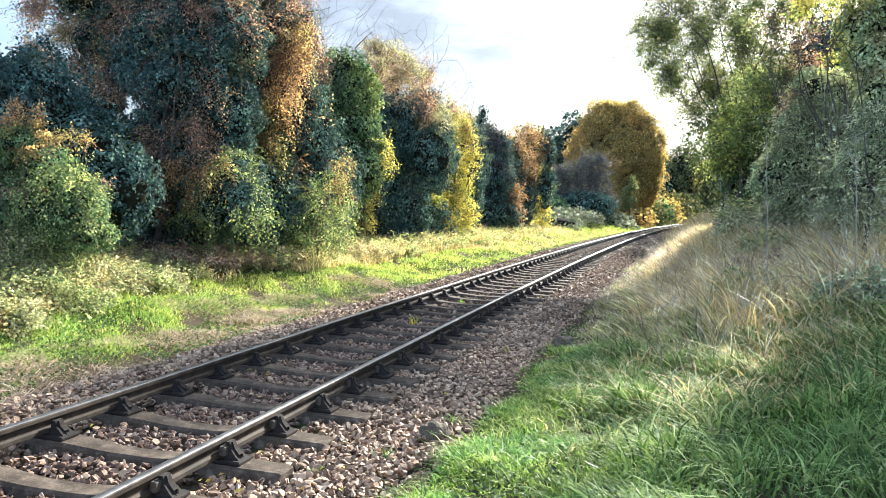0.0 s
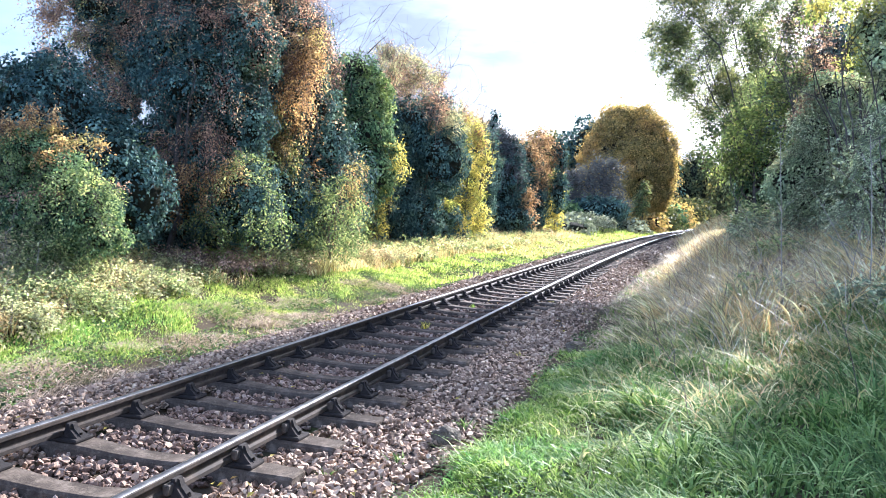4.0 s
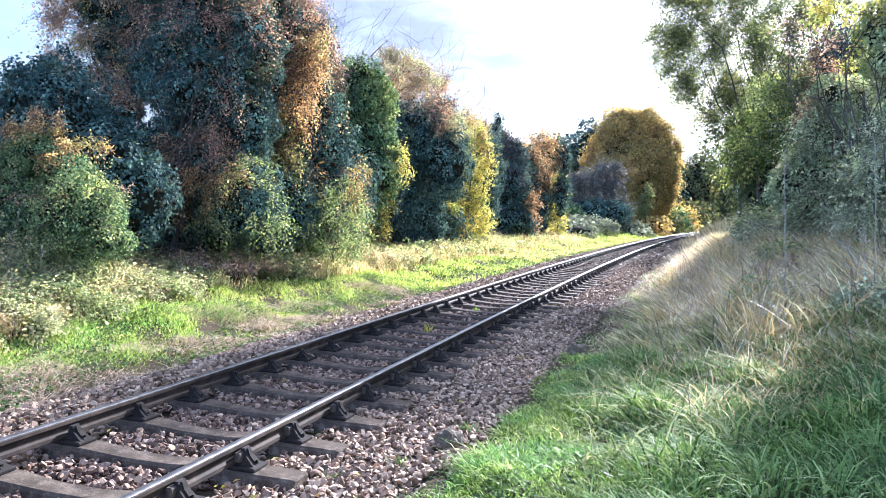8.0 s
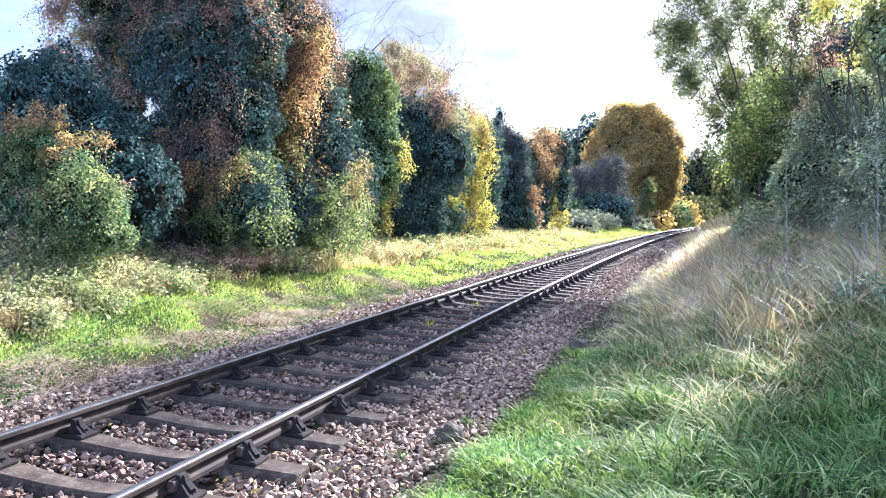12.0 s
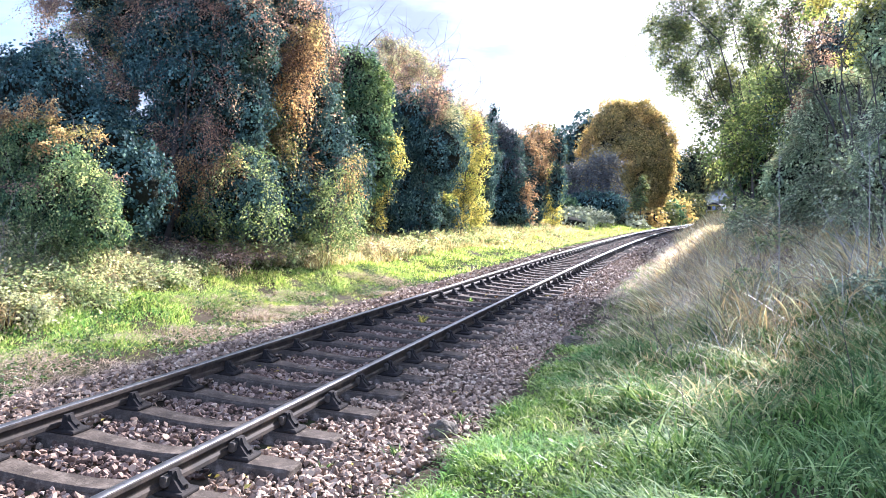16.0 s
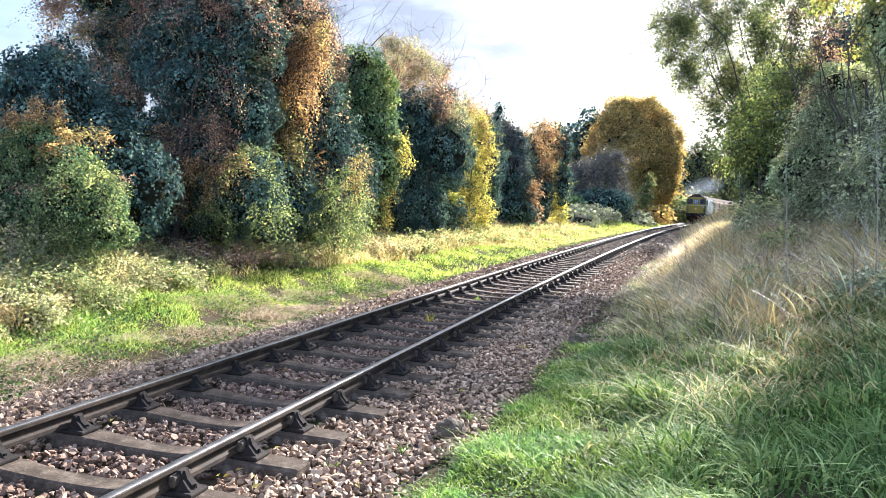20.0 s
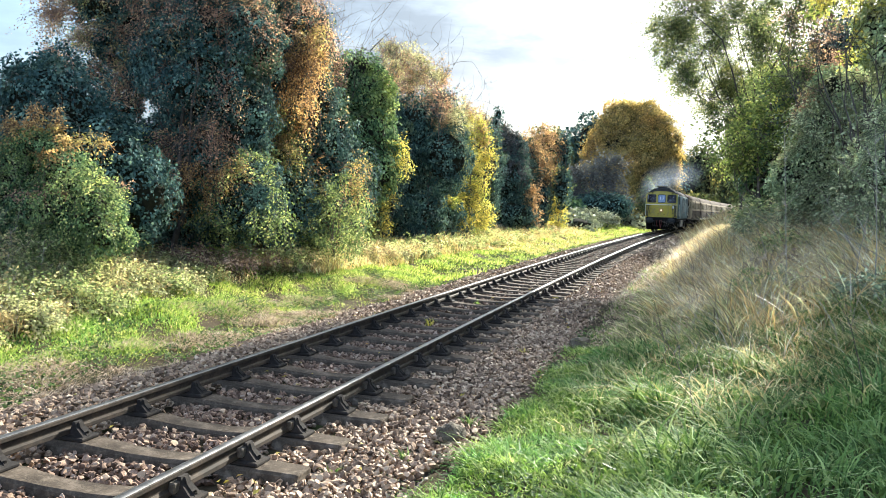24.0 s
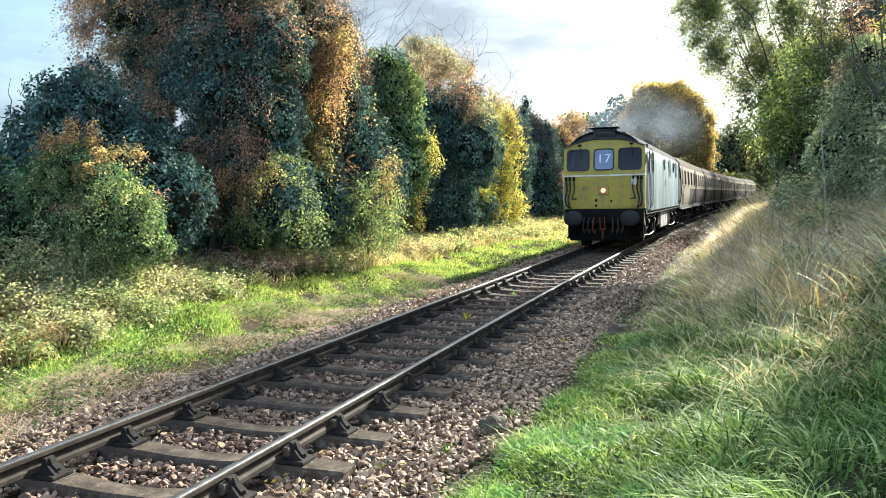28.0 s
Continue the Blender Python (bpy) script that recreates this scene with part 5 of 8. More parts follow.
plant("bramble_bush", "tall bramble with pale green leaves before the ivy", "bush", -6.43, 21.6,
      [("crown", MIXED, [(0.11, 0.00, 1.86, 1.01, 0.96, 0.84), (-0.53, 0.80, 3.78, 0.31, 0.30, 0.24), (0.42, 0.00, 1.03, 0.84, 0.80, 0.40)], 0.062, 0.46, dict(inside=0.5, droop=0.6, clump=-0.2, cover=0.5))],
      (3.3, 0.03, [(-0.5, 0.8, 3.9), (0.1, 0.0, 2.4), (0.4, 0.0, 1.3)], 4, BARK), 6, HEDGE)
plant("maple_bush", "slender bush of bright yellow leaves at the hedge's foot", "bush", -6.10, 25.0,
      [("crown", YELLOW, [(-0.25, 0.00, 3.25, 0.65, 0.62, 0.38), (0.35, 0.00, 3.61, 0.34, 0.33, 0.27), (0.43, 0.00, 3.08, 0.53, 0.51, 0.23), (-0.26, 0.00, 2.49, 0.65, 0.62, 0.38), (0.35, 0.00, 2.60, 0.38, 0.36, 0.23), (-0.33, 0.00, 1.81, 0.65, 0.62, 0.46), (-0.30, 0.00, 1.05, 0.62, 0.59, 0.46)], 0.056, 0.44, dict(inside=0.6, droop=0.2, cover=0.8, clump=0.1))],
      (3.2, 0.035, [(0.4, 0.0, 3.8), (-0.2, 0.0, 3.5), (0.4, 0.0, 3.2), (0.4, 0.0, 2.7), (-0.3, 0.0, 2.7), (-0.3, 0.0, 2.1), (-0.3, 0.0, 1.3)], 4, BARK), 5, HEDGE)
plant("field_maple", "open pinkish-brown tree losing its leaves behind the hedge", "tree", -9.49, 35.6,
      [("crown", RUST, [(-0.21, 0.00, 7.39, 1.18, 1.13, 1.18), (1.08, 0.00, 7.25, 1.23, 1.17, 0.80), (-0.52, 0.00, 8.06, 0.92, 0.87, 0.92)], 0.065, 0.55, dict(inside=0.9, droop=0.1, cover=0.7, clump=0.1)),
       ("pale_spray", PALE_LEAF, [(-0.68, 0.00, 8.46, 0.70, 0.67, 0.65), (0.33, 0.00, 8.18, 0.80, 0.76, 0.59)], 0.07, 0.45, dict(inside=0.95, droop=0.1, cover=0.6, clump=0.2))],
      (7.7, 0.06, [(-0.7, 0.0, 8.9), (-0.5, 0.0, 8.6), (0.3, 0.0, 8.5), (-0.2, 0.0, 8.1), (1.1, 0.0, 7.7), (-0.6, 0.0, 9.1), (0.3, 0.0, 8.8), (2.2, 0.0, 7.8), (1.6, 0.0, 8.2), (-0.3, 0.0, 8.6)], 10, TWIG), 7, HEDGE)
# the paler leaves here imitate sun on the flank of the ivy
plant("ivy_tree", "dark ivy-covered tree with a domed top", "tree", -7.27, 32.8,
      [("ivy", IVY_DARK, [(0.47, 0.00, 5.51, 0.98, 0.93, 0.88), (0.45, 0.00, 4.29, 1.13, 1.07, 1.35), (0.01, 0.00, 2.57, 1.43, 1.36, 1.48), (0.48, 0.00, 0.86, 1.36, 1.29, 0.99), (-0.90, 0.40, 2.05, 1.13, 1.08, 1.76), (-1.14, 0.60, 4.07, 0.86, 0.82, 1.26)], 0.088, 0.36, dict()),
       ("brown_spray", RUST, [(-1.04, -0.10, 5.24, 0.84, 0.80, 0.59), (-0.82, -0.10, 4.26, 0.84, 0.80, 0.84)], 0.066, 0.46, dict(inside=0.5, cover=0.6, clump=0.1)),
       ("light_spray", MIXED, [(0.98, -0.10, 4.54, 0.78, 0.74, 1.58), (0.06, -0.10, 2.07, 1.43, 1.36, 1.48)], 0.075, 0.5, dict(inside=0.3, droop=0.5, cover=0.3, clump=-0.2)),
       ("yellow_spray", YELLOW, [(0.34, -0.90, 1.86, 0.58, 0.55, 0.17), (1.11, -0.90, 1.61, 0.53, 0.50, 0.19)], 0.07, 0.4, dict(inside=0.85, cover=1.0, clump=1))],
      (5.1, 0.13, [(0.5, 0.0, 6.0), (-1.0, -0.1, 5.6)], 4, BARK), 8, HEDGE)
plant("maple_tree", "young tree of glowing yellow leaves at the hedge's edge", "tree", -5.94, 35.8,
      [("crown", YELLOW, [(-0.00, 0.00, 5.08, 0.74, 0.70, 0.90), (0.39, 0.00, 4.30, 0.63, 0.60, 0.63), (-0.11, 0.00, 3.37, 0.90, 0.86, 1.06), (-0.33, 0.00, 2.17, 1.06, 1.01, 0.69), (0.01, 0.00, 1.38, 1.01, 0.96, 0.90)], 0.07, 0.52, dict(inside=0.6, droop=0.1, cover=1.0, clump=0.35)),
       ("salmon_top", SALMON, [(-0.31, 0.00, 5.86, 0.53, 0.50, 0.58), (0.35, 0.00, 5.09, 0.37, 0.35, 0.47)], 0.07, 0.45, dict(inside=0.95, cover=0.6))],
      (5.8, 0.06, [(-0.3, 0.0, 6.2), (-0.0, 0.0, 5.6), (0.4, 0.0, 5.4), (0.4, 0.0, 4.7), (-0.1, 0.0, 4.0), (-0.3, 0.0, 2.6), (-0.1, 0.0, 6.8), (0.4, 0.0, 6.4)], 6, BARK), 9, HEDGE)
plant("bare_tree", "bare pale-twigged tree rising behind the hedge", "tree", -8.91, 46.6,
      [("crown", SALMON, [(0.46, 0.00, 6.63, 0.75, 0.72, 0.82), (-0.46, 0.00, 7.14, 0.55, 0.52, 0.62)], 0.07, 0.4, dict(inside=0.95, cover=0.35))],
      (7.2, 0.05, [(-0.5, 0.0, 7.5), (0.5, 0.0, 7.1), (0.4, 0.0, 8.5), (1.1, 0.0, 8.0), (-0.3, 0.0, 8.3), (1.3, 0.0, 7.1), (-1.2, 0.0, 8.0)], 14, PALE_TWIG), 10, HEDGE)
plant("thorn_tree", "dark grey thorn tree tangled with ivy", "tree", -7.07, 47.6,
      [("crown", IVY_DARK, [(-0.48, 0.00, 5.23, 0.91, 0.86, 1.11), (0.14, 0.00, 3.35, 1.32, 1.25, 1.74), (-0.29, 0.00, 1.24, 1.40, 1.33, 1.22), (0.61, 0.00, 4.74, 0.69, 0.66, 1.25), (0.80, 0.00, 0.94, 1.22, 1.15, 1.04)], 0.105, 0.4, dict(cover=0.9)),
       ("grey_spray", PURPLE, [(-0.06, -0.40, 5.72, 1.10, 1.05, 0.96), (0.59, -0.60, 4.01, 1.03, 0.98, 1.37)], 0.09, 0.5, dict(inside=0.9, cover=0.8)),
       ("spire", IVY_DARK, [(-0.58, 0.00, 7.20, 0.24, 0.23, 0.35), (-0.73, 0.00, 6.61, 0.28, 0.26, 0.35)], 0.1, 0.4, dict())],
      (6.3, 0.12, [(-0.6, 0.0, 7.4), (-0.7, 0.0, 6.8), (-0.1, -0.4, 6.3), (-0.5, 0.0, 5.9), (-1.1, 0.0, 7.0), (0.2, 0.0, 6.6)], 10, TWIG), 11, HEDGE)
plant("beech_tree", "orange-brown beech in the hedge", "tree", -5.76, 54.0,
      [("crown", SALMON, [(-0.54, 0.00, 6.29, 1.17, 1.11, 1.17), (0.28, 0.00, 5.53, 0.93, 0.88, 1.24), (-0.04, 0.00, 4.17, 0.86, 0.81, 1.01)], 0.11, 0.6, dict(inside=0.5, cover=0.9, clump=0.3)),
       ("ivy", IVY_DARK, [(-1.31, 0.30, 4.73, 0.94, 0.90, 1.57), (-0.59, 0.30, 2.21, 1.02, 0.97, 2.16), (1.13, 0.80, 5.61, 0.39, 0.37, 1.25), (1.07, 0.80, 3.07, 0.55, 0.52, 1.57)], 0.12, 0.4, dict())],
      (5.9, 0.12, [(-0.5, 0.0, 7.0), (1.1, 0.8, 6.4), (0.3, 0.0, 6.3), (-1.3, 0.3, 5.7)], 6, BARK), 12, HEDGE)
plant("beech_bush", "salmon-coloured beech bush against the hedge", "bush", -5.62, 48.4,
      [("crown", SALMON, [(0.01, 0.00, 2.35, 0.60, 0.57, 0.91), (-0.01, 0.00, 1.29, 0.63, 0.60, 0.98)], 0.1, 0.5, dict(inside=0.6, cover=1.0, clump=0.4))],
      (2.5, 0.04, [(0.0, 0.0, 2.9), (-0.0, 0.0, 1.9)], 4, BARK), 13, HEDGE)
plant("maple_bush", "narrow yellow-green bush ending the hedge", "bush", -5.07, 55.6,
      [("crown", YELLOW, [(0.03, 0.00, 3.62, 0.48, 0.45, 1.12), (0.01, 0.00, 2.35, 0.60, 0.57, 1.04), (-0.04, 0.00, 1.07, 0.64, 0.61, 0.96)], 0.1, 0.5, dict(inside=0.6, cover=1.0, clump=0.4))],
      (3.6, 0.05, [(0.0, 0.0, 4.3), (0.0, 0.0, 3.0)], 4, BARK), 14, HEDGE)
plant("ivy_tree", "ivy-smothered trees closing the hedge", "tree", -6.69, 20.5,
      [("ivy", IVY_DARK, [(-0.38, 0.00, 4.86, 0.97, 0.92, 1.45), (0.38, 0.00, 3.43, 0.96, 0.92, 1.45), (0.09, 0.00, 1.81, 1.13, 1.08, 1.46), (0.50, 1.00, 2.19, 1.01, 0.96, 1.51), (-1.14, 0.00, 5.99, 0.98, 0.93, 1.30)], 0.075, 0.36, dict()),
       ("brown_spray", RUST, [(0.07, -0.10, 3.73, 1.12, 1.07, 1.76), (0.49, -0.10, 1.99, 1.12, 1.07, 1.44)], 0.06, 0.5, dict(inside=0.3, droop=0.7, cover=0.25, clump=-0.2))],
      (5.8, 0.08, [(-1.1, 0.0, 6.8), (-0.4, 0.0, 5.7), (0.1, -0.1, 4.8)], 4, BARK), 301, HEDGE)
plant("ivy_tree", "dark ivy-smothered thorn closing the hedge", "tree", -7.48, 29.5,
      [("ivy", IVY_DARK, [(-0.31, 0.00, 4.65, 0.81, 0.77, 1.35), (0.02, 0.00, 2.64, 1.12, 1.07, 1.80), (-0.41, 0.00, 1.28, 1.36, 1.29, 1.36), (0.69, 1.00, 1.10, 1.16, 1.10, 1.16)], 0.09, 0.36, dict())],
      (4.6, 0.08, [(-0.3, 0.0, 5.5), (0.0, 0.0, 3.7), (-0.4, 0.0, 2.1)], 4, BARK), 302, HEDGE)
plant("ivy_tree", "dark ivy-smothered thorn behind the yellow maple", "tree", -7.18, 40.0,
      [("ivy", IVY_DARK, [(0.58, 0.00, 3.58, 1.00, 0.95, 1.77), (0.22, 0.00, 1.50, 1.19, 1.13, 1.48), (-0.79, 0.00, 3.24, 0.89, 0.85, 2.08)], 0.1, 0.36, dict())],
      (3.9, 0.08, [(0.6, 0.0, 4.6), (-0.8, 0.0, 4.5), (0.2, 0.0, 2.4)], 4, BARK), 303, HEDGE)
for i, (x, y, h, r) in enumerate(((-9.2, 12.4, 3.4, 1.5), (-9.2, 19.6, 6.4, 1.8), (-8.4, 21.6, 5.2, 1.6), (-8.2, 28.2, 6.0, 1.6), (-8.4, 38.6, 5.6, 1.6), (-8.2, 42.6, 6.2, 1.6), (-7.8, 51.0, 6.0, 1.6), (-8.0, 58.5, 5.6, 1.8), (-10.8, 8.0, 2.6, 1.6))):
    plant("ivy_tree", "ivy-smothered tree filling the hedge", "tree", x, y,
          [("ivy", IVY_DARK, [(0, 0, h * 0.25, r, r, h * 0.34), (0.2, 0.2, h * 0.6, r * 0.8, r * 0.8, h * 0.36)], 0.10, 0.4, dict(inside=0.35))],
          (h * 0.8, 0.10, [(0.3, 0.2, h), (-0.5, -0.3, h * 0.9), (0.6, 0.3, h * 0.8)], 5, BARK), 110 + i, HEDGE)
# a thick low hedge behind
for i, y in enumerate(range(5, 66, 6)):
    plant("field_hedge", "dense dark field hedge behind the ivy trees", "hedge", -11.8 - 0.5 * (i % 3), y,
          [("leaves", IVY_DARK, [(0, 0, 1.0, 1.2, 3.6, 1.5), (0.2, 1.5, 1.6, 0.9, 2.2, 1.2)], 0.22, 0.5, dict(inside=0.4))], None, 160 + i, "field hedge")
# round the bend
plant("purple_shrub", "purple-grey leafless shrub by the bend", "bush", -5.46, 84.5,
      [("crown", PURPLE, [(-0.59, 0.00, 4.95, 2.51, 2.39, 1.79), (1.26, 0.00, 5.60, 1.78, 1.69, 2.14), (-1.67, 0.00, 2.81, 1.92, 1.83, 1.56), (1.01, 0.00, 2.62, 2.62, 2.49, 1.67)], 0.16, 1.0, dict(inside=0.7, cover=1.2, clump=0.3))],
      (6.5, 0.07, [(1.3, 0.0, 6.9), (-0.6, 0.0, 6.0), (-1.7, 0.0, 3.8), (-1.3, 0.0, 7.0), (0.4, 0.0, 7.6), (-2.4, 0.0, 5.5)], 14, TWIG), 20, "")
plant("ivy_bush", "dark ivy bush under the purple shrub", "bush", -4.45, 82.0,
      [("crown", IVY_DARK, [(-0.86, 0.00, 2.06, 1.86, 1.77, 0.93), (0.86, 0.00, 1.84, 1.73, 1.65, 1.15)], 0.2, 0.5, dict())],
      None, 25, "")
plant("bramble_bank", "pale silvery-green brambles at the hedge's end", "bush", -4.55, 74.0,
      [("crown", PALE, [(-1.14, 0.00, 1.23, 1.37, 1.30, 0.37), (0.18, 0.00, 0.97, 1.26, 1.20, 0.37), (0.97, 0.00, 0.75, 1.36, 1.29, 0.47)], 0.14, 0.5, dict(inside=0.5))],
      None, 21, "")
# orange rim sprays over olive leaves also paint the backlit edge of the crown
plant("chestnut_tree", "great rounded chestnut tree in orange autumn leaf", "tree", -2.50, 112.0,
      [("orange_top", CHESTNUT, [(-1.30, -0.60, 12.50, 4.75, 4.40, 4.25), (1.75, -0.60, 10.60, 3.20, 3.00, 4.50), (-3.60, -0.60, 10.30, 3.80, 3.60, 4.50), (2.95, -0.60, 7.20, 2.00, 1.90, 3.60)], 0.20, 0.9, dict(inside=0.15, droop=0.5, cover=0.85, clump=0.1)),
       ("crown", OLIVE, [(-1.49, 0.00, 11.81, 4.83, 4.59, 4.68), (-3.43, 0.00, 9.44, 3.92, 3.73, 4.86), (1.49, 0.00, 9.94, 3.25, 3.09, 4.64), (-1.34, 0.00, 6.38, 6.10, 5.79, 4.69), (2.85, 0.00, 5.74, 1.93, 1.84, 3.48), (-5.23, 0.00, 7.04, 1.89, 1.80, 3.95)], 0.22, 0.9, dict(close=True, cover=2.3)),
       ("hanging_leaves", GOLD, [(3.86, -1.00, 8.02, 0.92, 0.87, 2.75), (3.30, -1.00, 4.95, 0.92, 0.87, 1.38)], 0.2, 0.7, dict(inside=0.8, droop=0.6, cover=0.9))],
      (12.4, 0.42, [(-1.5, 0.0, 14.6), (1.5, 0.0, 12.7), (-3.4, 0.0, 12.4), (3.9, -1.0, 9.7)], 5, BARK), 22, "")
plant("elder_bush", "yellow-green bush beneath the chestnut tree", "bush", -1.16, 97.5,
      [("crown", ASH, [(-0.21, 0.00, 3.54, 0.95, 0.90, 1.49), (0.21, 0.00, 5.25, 0.61, 0.58, 0.95)], 0.17, 0.6, dict(inside=0.7))],
      (4.9, 0.06, [(0.2, 0.0, 5.8), (-0.2, 0.0, 4.4)], 4, BARK), 23, "")
for i, (x, y, r, h, m, lab) in enumerate(((-13.0, 129.0, 3.6, 17.5, IVY_DARK, "dark far tree behind the hedge"), (-18.5, 122.0, 4.0, 14.0, FAR_GREEN, "far tree behind the hedge"),
                                          (4.2, 178.0, 5.0, 16.5, FAR_GREEN, "far tree beyond the bend"), (10.0, 196.0, 5.0, 15.0, FAR_GREEN, "far tree beyond the bend"),
                                          (-3.5, 160.0, 5.0, 14.0, IVY_DARK, "dark far tree beyond the bend"), (21.0, 230.0, 7.0, 17.0, FAR_GREEN, "far tree beyond the bend"),
                                          (-24.0, 100.0, 4.5, 12.0, FAR_GREEN, "far tree beyond the hedge"), (-30.0, 70.0, 4.5, 9.0, FAR_GREEN, "far tree in the field beyond the hedge"))):
    plant("far_tree", lab, "tree", x, y,
          [("crown", m, [(0, 0, h * 0.36, r, r, h * 0.38), (r * 0.3, 0, h * 0.62, r * 0.75, r * 0.75, h * 0.36), (-r * 0.4, 0, h * 0.5, r * 0.7, r * 0.7, h * 0.36)], 0.5, 1.0, dict(close=True, cover=0.9))],
          (h * 0.7, 0.25, [(0, 0, h * 0.9), (r * 0.6, 0, h * 0.7), (-r * 0.6, 0, h * 0.7)], 4, BARK), 30 + i)
# far bank under the chestnut tree: scrub along the bend
for i, (s, u, r, h, m) in enumerate(((66, -6.6, 1.5, 0.9, PALE), (76, -11.0, 3.0, 2.6, IVY), (88, -12.0, 3.0, 3.4, MIXED), (98, -11.0, 3.0, 3.0, IVY), (124, -11.0, 4.0, 5.0, IVY), (130, -17.0, 4.5, 6.0, IVY), (122, -6.5, 3.0, 3.6, FAR_GREEN), (92, -5.0, 1.8, 1.2, PALE), (104, -4.6, 2.2, 2.0, OLIVE), (116, -4.6, 2.4, 2.8, FAR_GREEN), (128, -4.6, 2.4, 3.2, IVY), (140, -4.8, 2.6, 4.0, OLIVE), (154, -5.0, 3.0, 5.0, FAR_GREEN),
                                    (170, -5.0, 3.0, 5.5, FAR_GREEN), (190, -5.0, 3.4, 6.5, FAR_GREEN), (212, -5.2, 4.0, 7.5, FAR_GREEN), (236, -5.4, 4.5, 8.5, FAR_GREEN))):
    q, _ = on_line(s, u)
    plant("scrub_bush", "low scrub along the bend of the line", "bush", q.x, q.y,
          [("crown", m, [(0, 0, h * 0.4, r, r * 1.3, h * 0.6), (0.3, r, h * 0.35, r * 0.8, r, h * 0.5)], 0.12 + s * 0.0028, 0.7, dict(close=True, cover=0.8))], None, 50 + i, "scrub along the bend")

# near side: the wooded bank
BANK = "trees and bushes of the near bank"
# mostly hidden trees, their heights set to shade the line beyond 60 m
for i, (x, y, h) in enumerate(((9.2, 56.0, 8.0), (10.6, 74.0, 12.0), (11.4, 88.0, 15.0), (12.2, 101.0, 17.0), (13.4, 116.0, 18.5), (15.2, 133.0, 19.0), (18.0, 152.0, 19.0), (22.0, 175.0, 19.0))):
    plant("ash_tree", "green tree standing over the line on the bank", "tree", x, y,
          [("crown", ASH, [(0, 0, h * 0.35, 2.6, 4.2, h * 0.36), (-0.4, 0, h * 0.7, 2.6, 4.4, h * 0.32)], 0.32, 0.8, dict(close=True, cover=0.9))],
          (h * 0.7, 0.12, [(0, 0, h), (1, 0, h * 0.8), (-1, 0, h * 0.8)], 5, BARK), 180 + i, BANK)
plant("ash_tree", "tall open ash tree with thinning green leaves", "tree", 6.30, 27.5,
      [("crown", ASH, [(-3.02, 0.00, 6.05, 1.08, 1.03, 1.03), (-1.95, 0.00, 5.94, 1.11, 1.05, 1.29), (-2.67, 0.00, 4.66, 0.82, 0.78, 0.93), (-1.51, 0.00, 4.48, 0.92, 0.88, 1.02), (-0.73, 0.00, 5.74, 1.00, 0.95, 1.09), (-1.99, 0.00, 3.56, 0.48, 0.46, 0.45), (-3.90, 0.00, 6.20, 0.23, 0.22, 0.26), (-3.33, 0.00, 5.04, 0.30, 0.29, 0.26), (-2.06, 0.00, 7.76, 2.03, 1.93, 0.92)], 0.062, 0.46, dict(inside=0.95, droop=0.3, wide=0.48, cover=1.05, clump=0.6))],
      (7.1, 0.075, [(-2.1, 0.0, 8.3), (-2.0, 0.0, 6.7), (-3.0, 0.0, 6.7), (-0.7, 0.0, 6.4), (-3.9, 0.0, 6.4), (-2.7, 0.0, 5.2), (-3.3, 0.0, 5.2), (-1.5, 0.0, 5.1), (-2.0, 0.0, 3.8), (-0.5, 0.0, 5.9), (-0.8, 0.0, 6.6), (-0.0, 0.0, 6.8), (-1.4, 0.0, 5.9), (-2.5, 0.0, 6.7)], 12, BARK), 60, BANK)
plant("hazel_bush", "lime-green hazel bush lit from behind, before the ash tree", "bush", 5.78, 25.6,
      [("crown", LIME, [(-0.82, 0.00, 2.91, 0.95, 0.90, 0.79), (-1.18, 0.00, 2.22, 0.55, 0.53, 0.62), (-0.03, 0.00, 3.17, 1.02, 0.97, 0.85), (-0.14, 0.00, 2.41, 1.02, 0.97, 0.79), (0.48, 0.00, 3.85, 0.68, 0.64, 0.84), (0.78, 0.00, 2.85, 0.78, 0.74, 0.93), (-0.59, 0.00, 1.89, 0.45, 0.42, 0.41)], 0.076, 0.52, dict(inside=0.8, droop=0.4, cover=0.9, clump=0.15)),
       ("dark_growth", IVY, [(0.36, 0.60, 1.69, 0.87, 0.83, 0.78), (1.07, 0.60, 1.88, 0.86, 0.82, 1.04), (0.09, 0.80, 1.08, 0.53, 0.50, 0.39)], 0.085, 0.4, dict())],
      (3.7, 0.05, [(0.5, 0.0, 4.4), (-0.0, 0.0, 3.7), (0.8, 0.0, 3.4), (-0.8, 0.0, 3.4), (-0.1, 0.0, 2.9), (-1.2, 0.0, 2.6)], 8, BARK), 61, BANK)
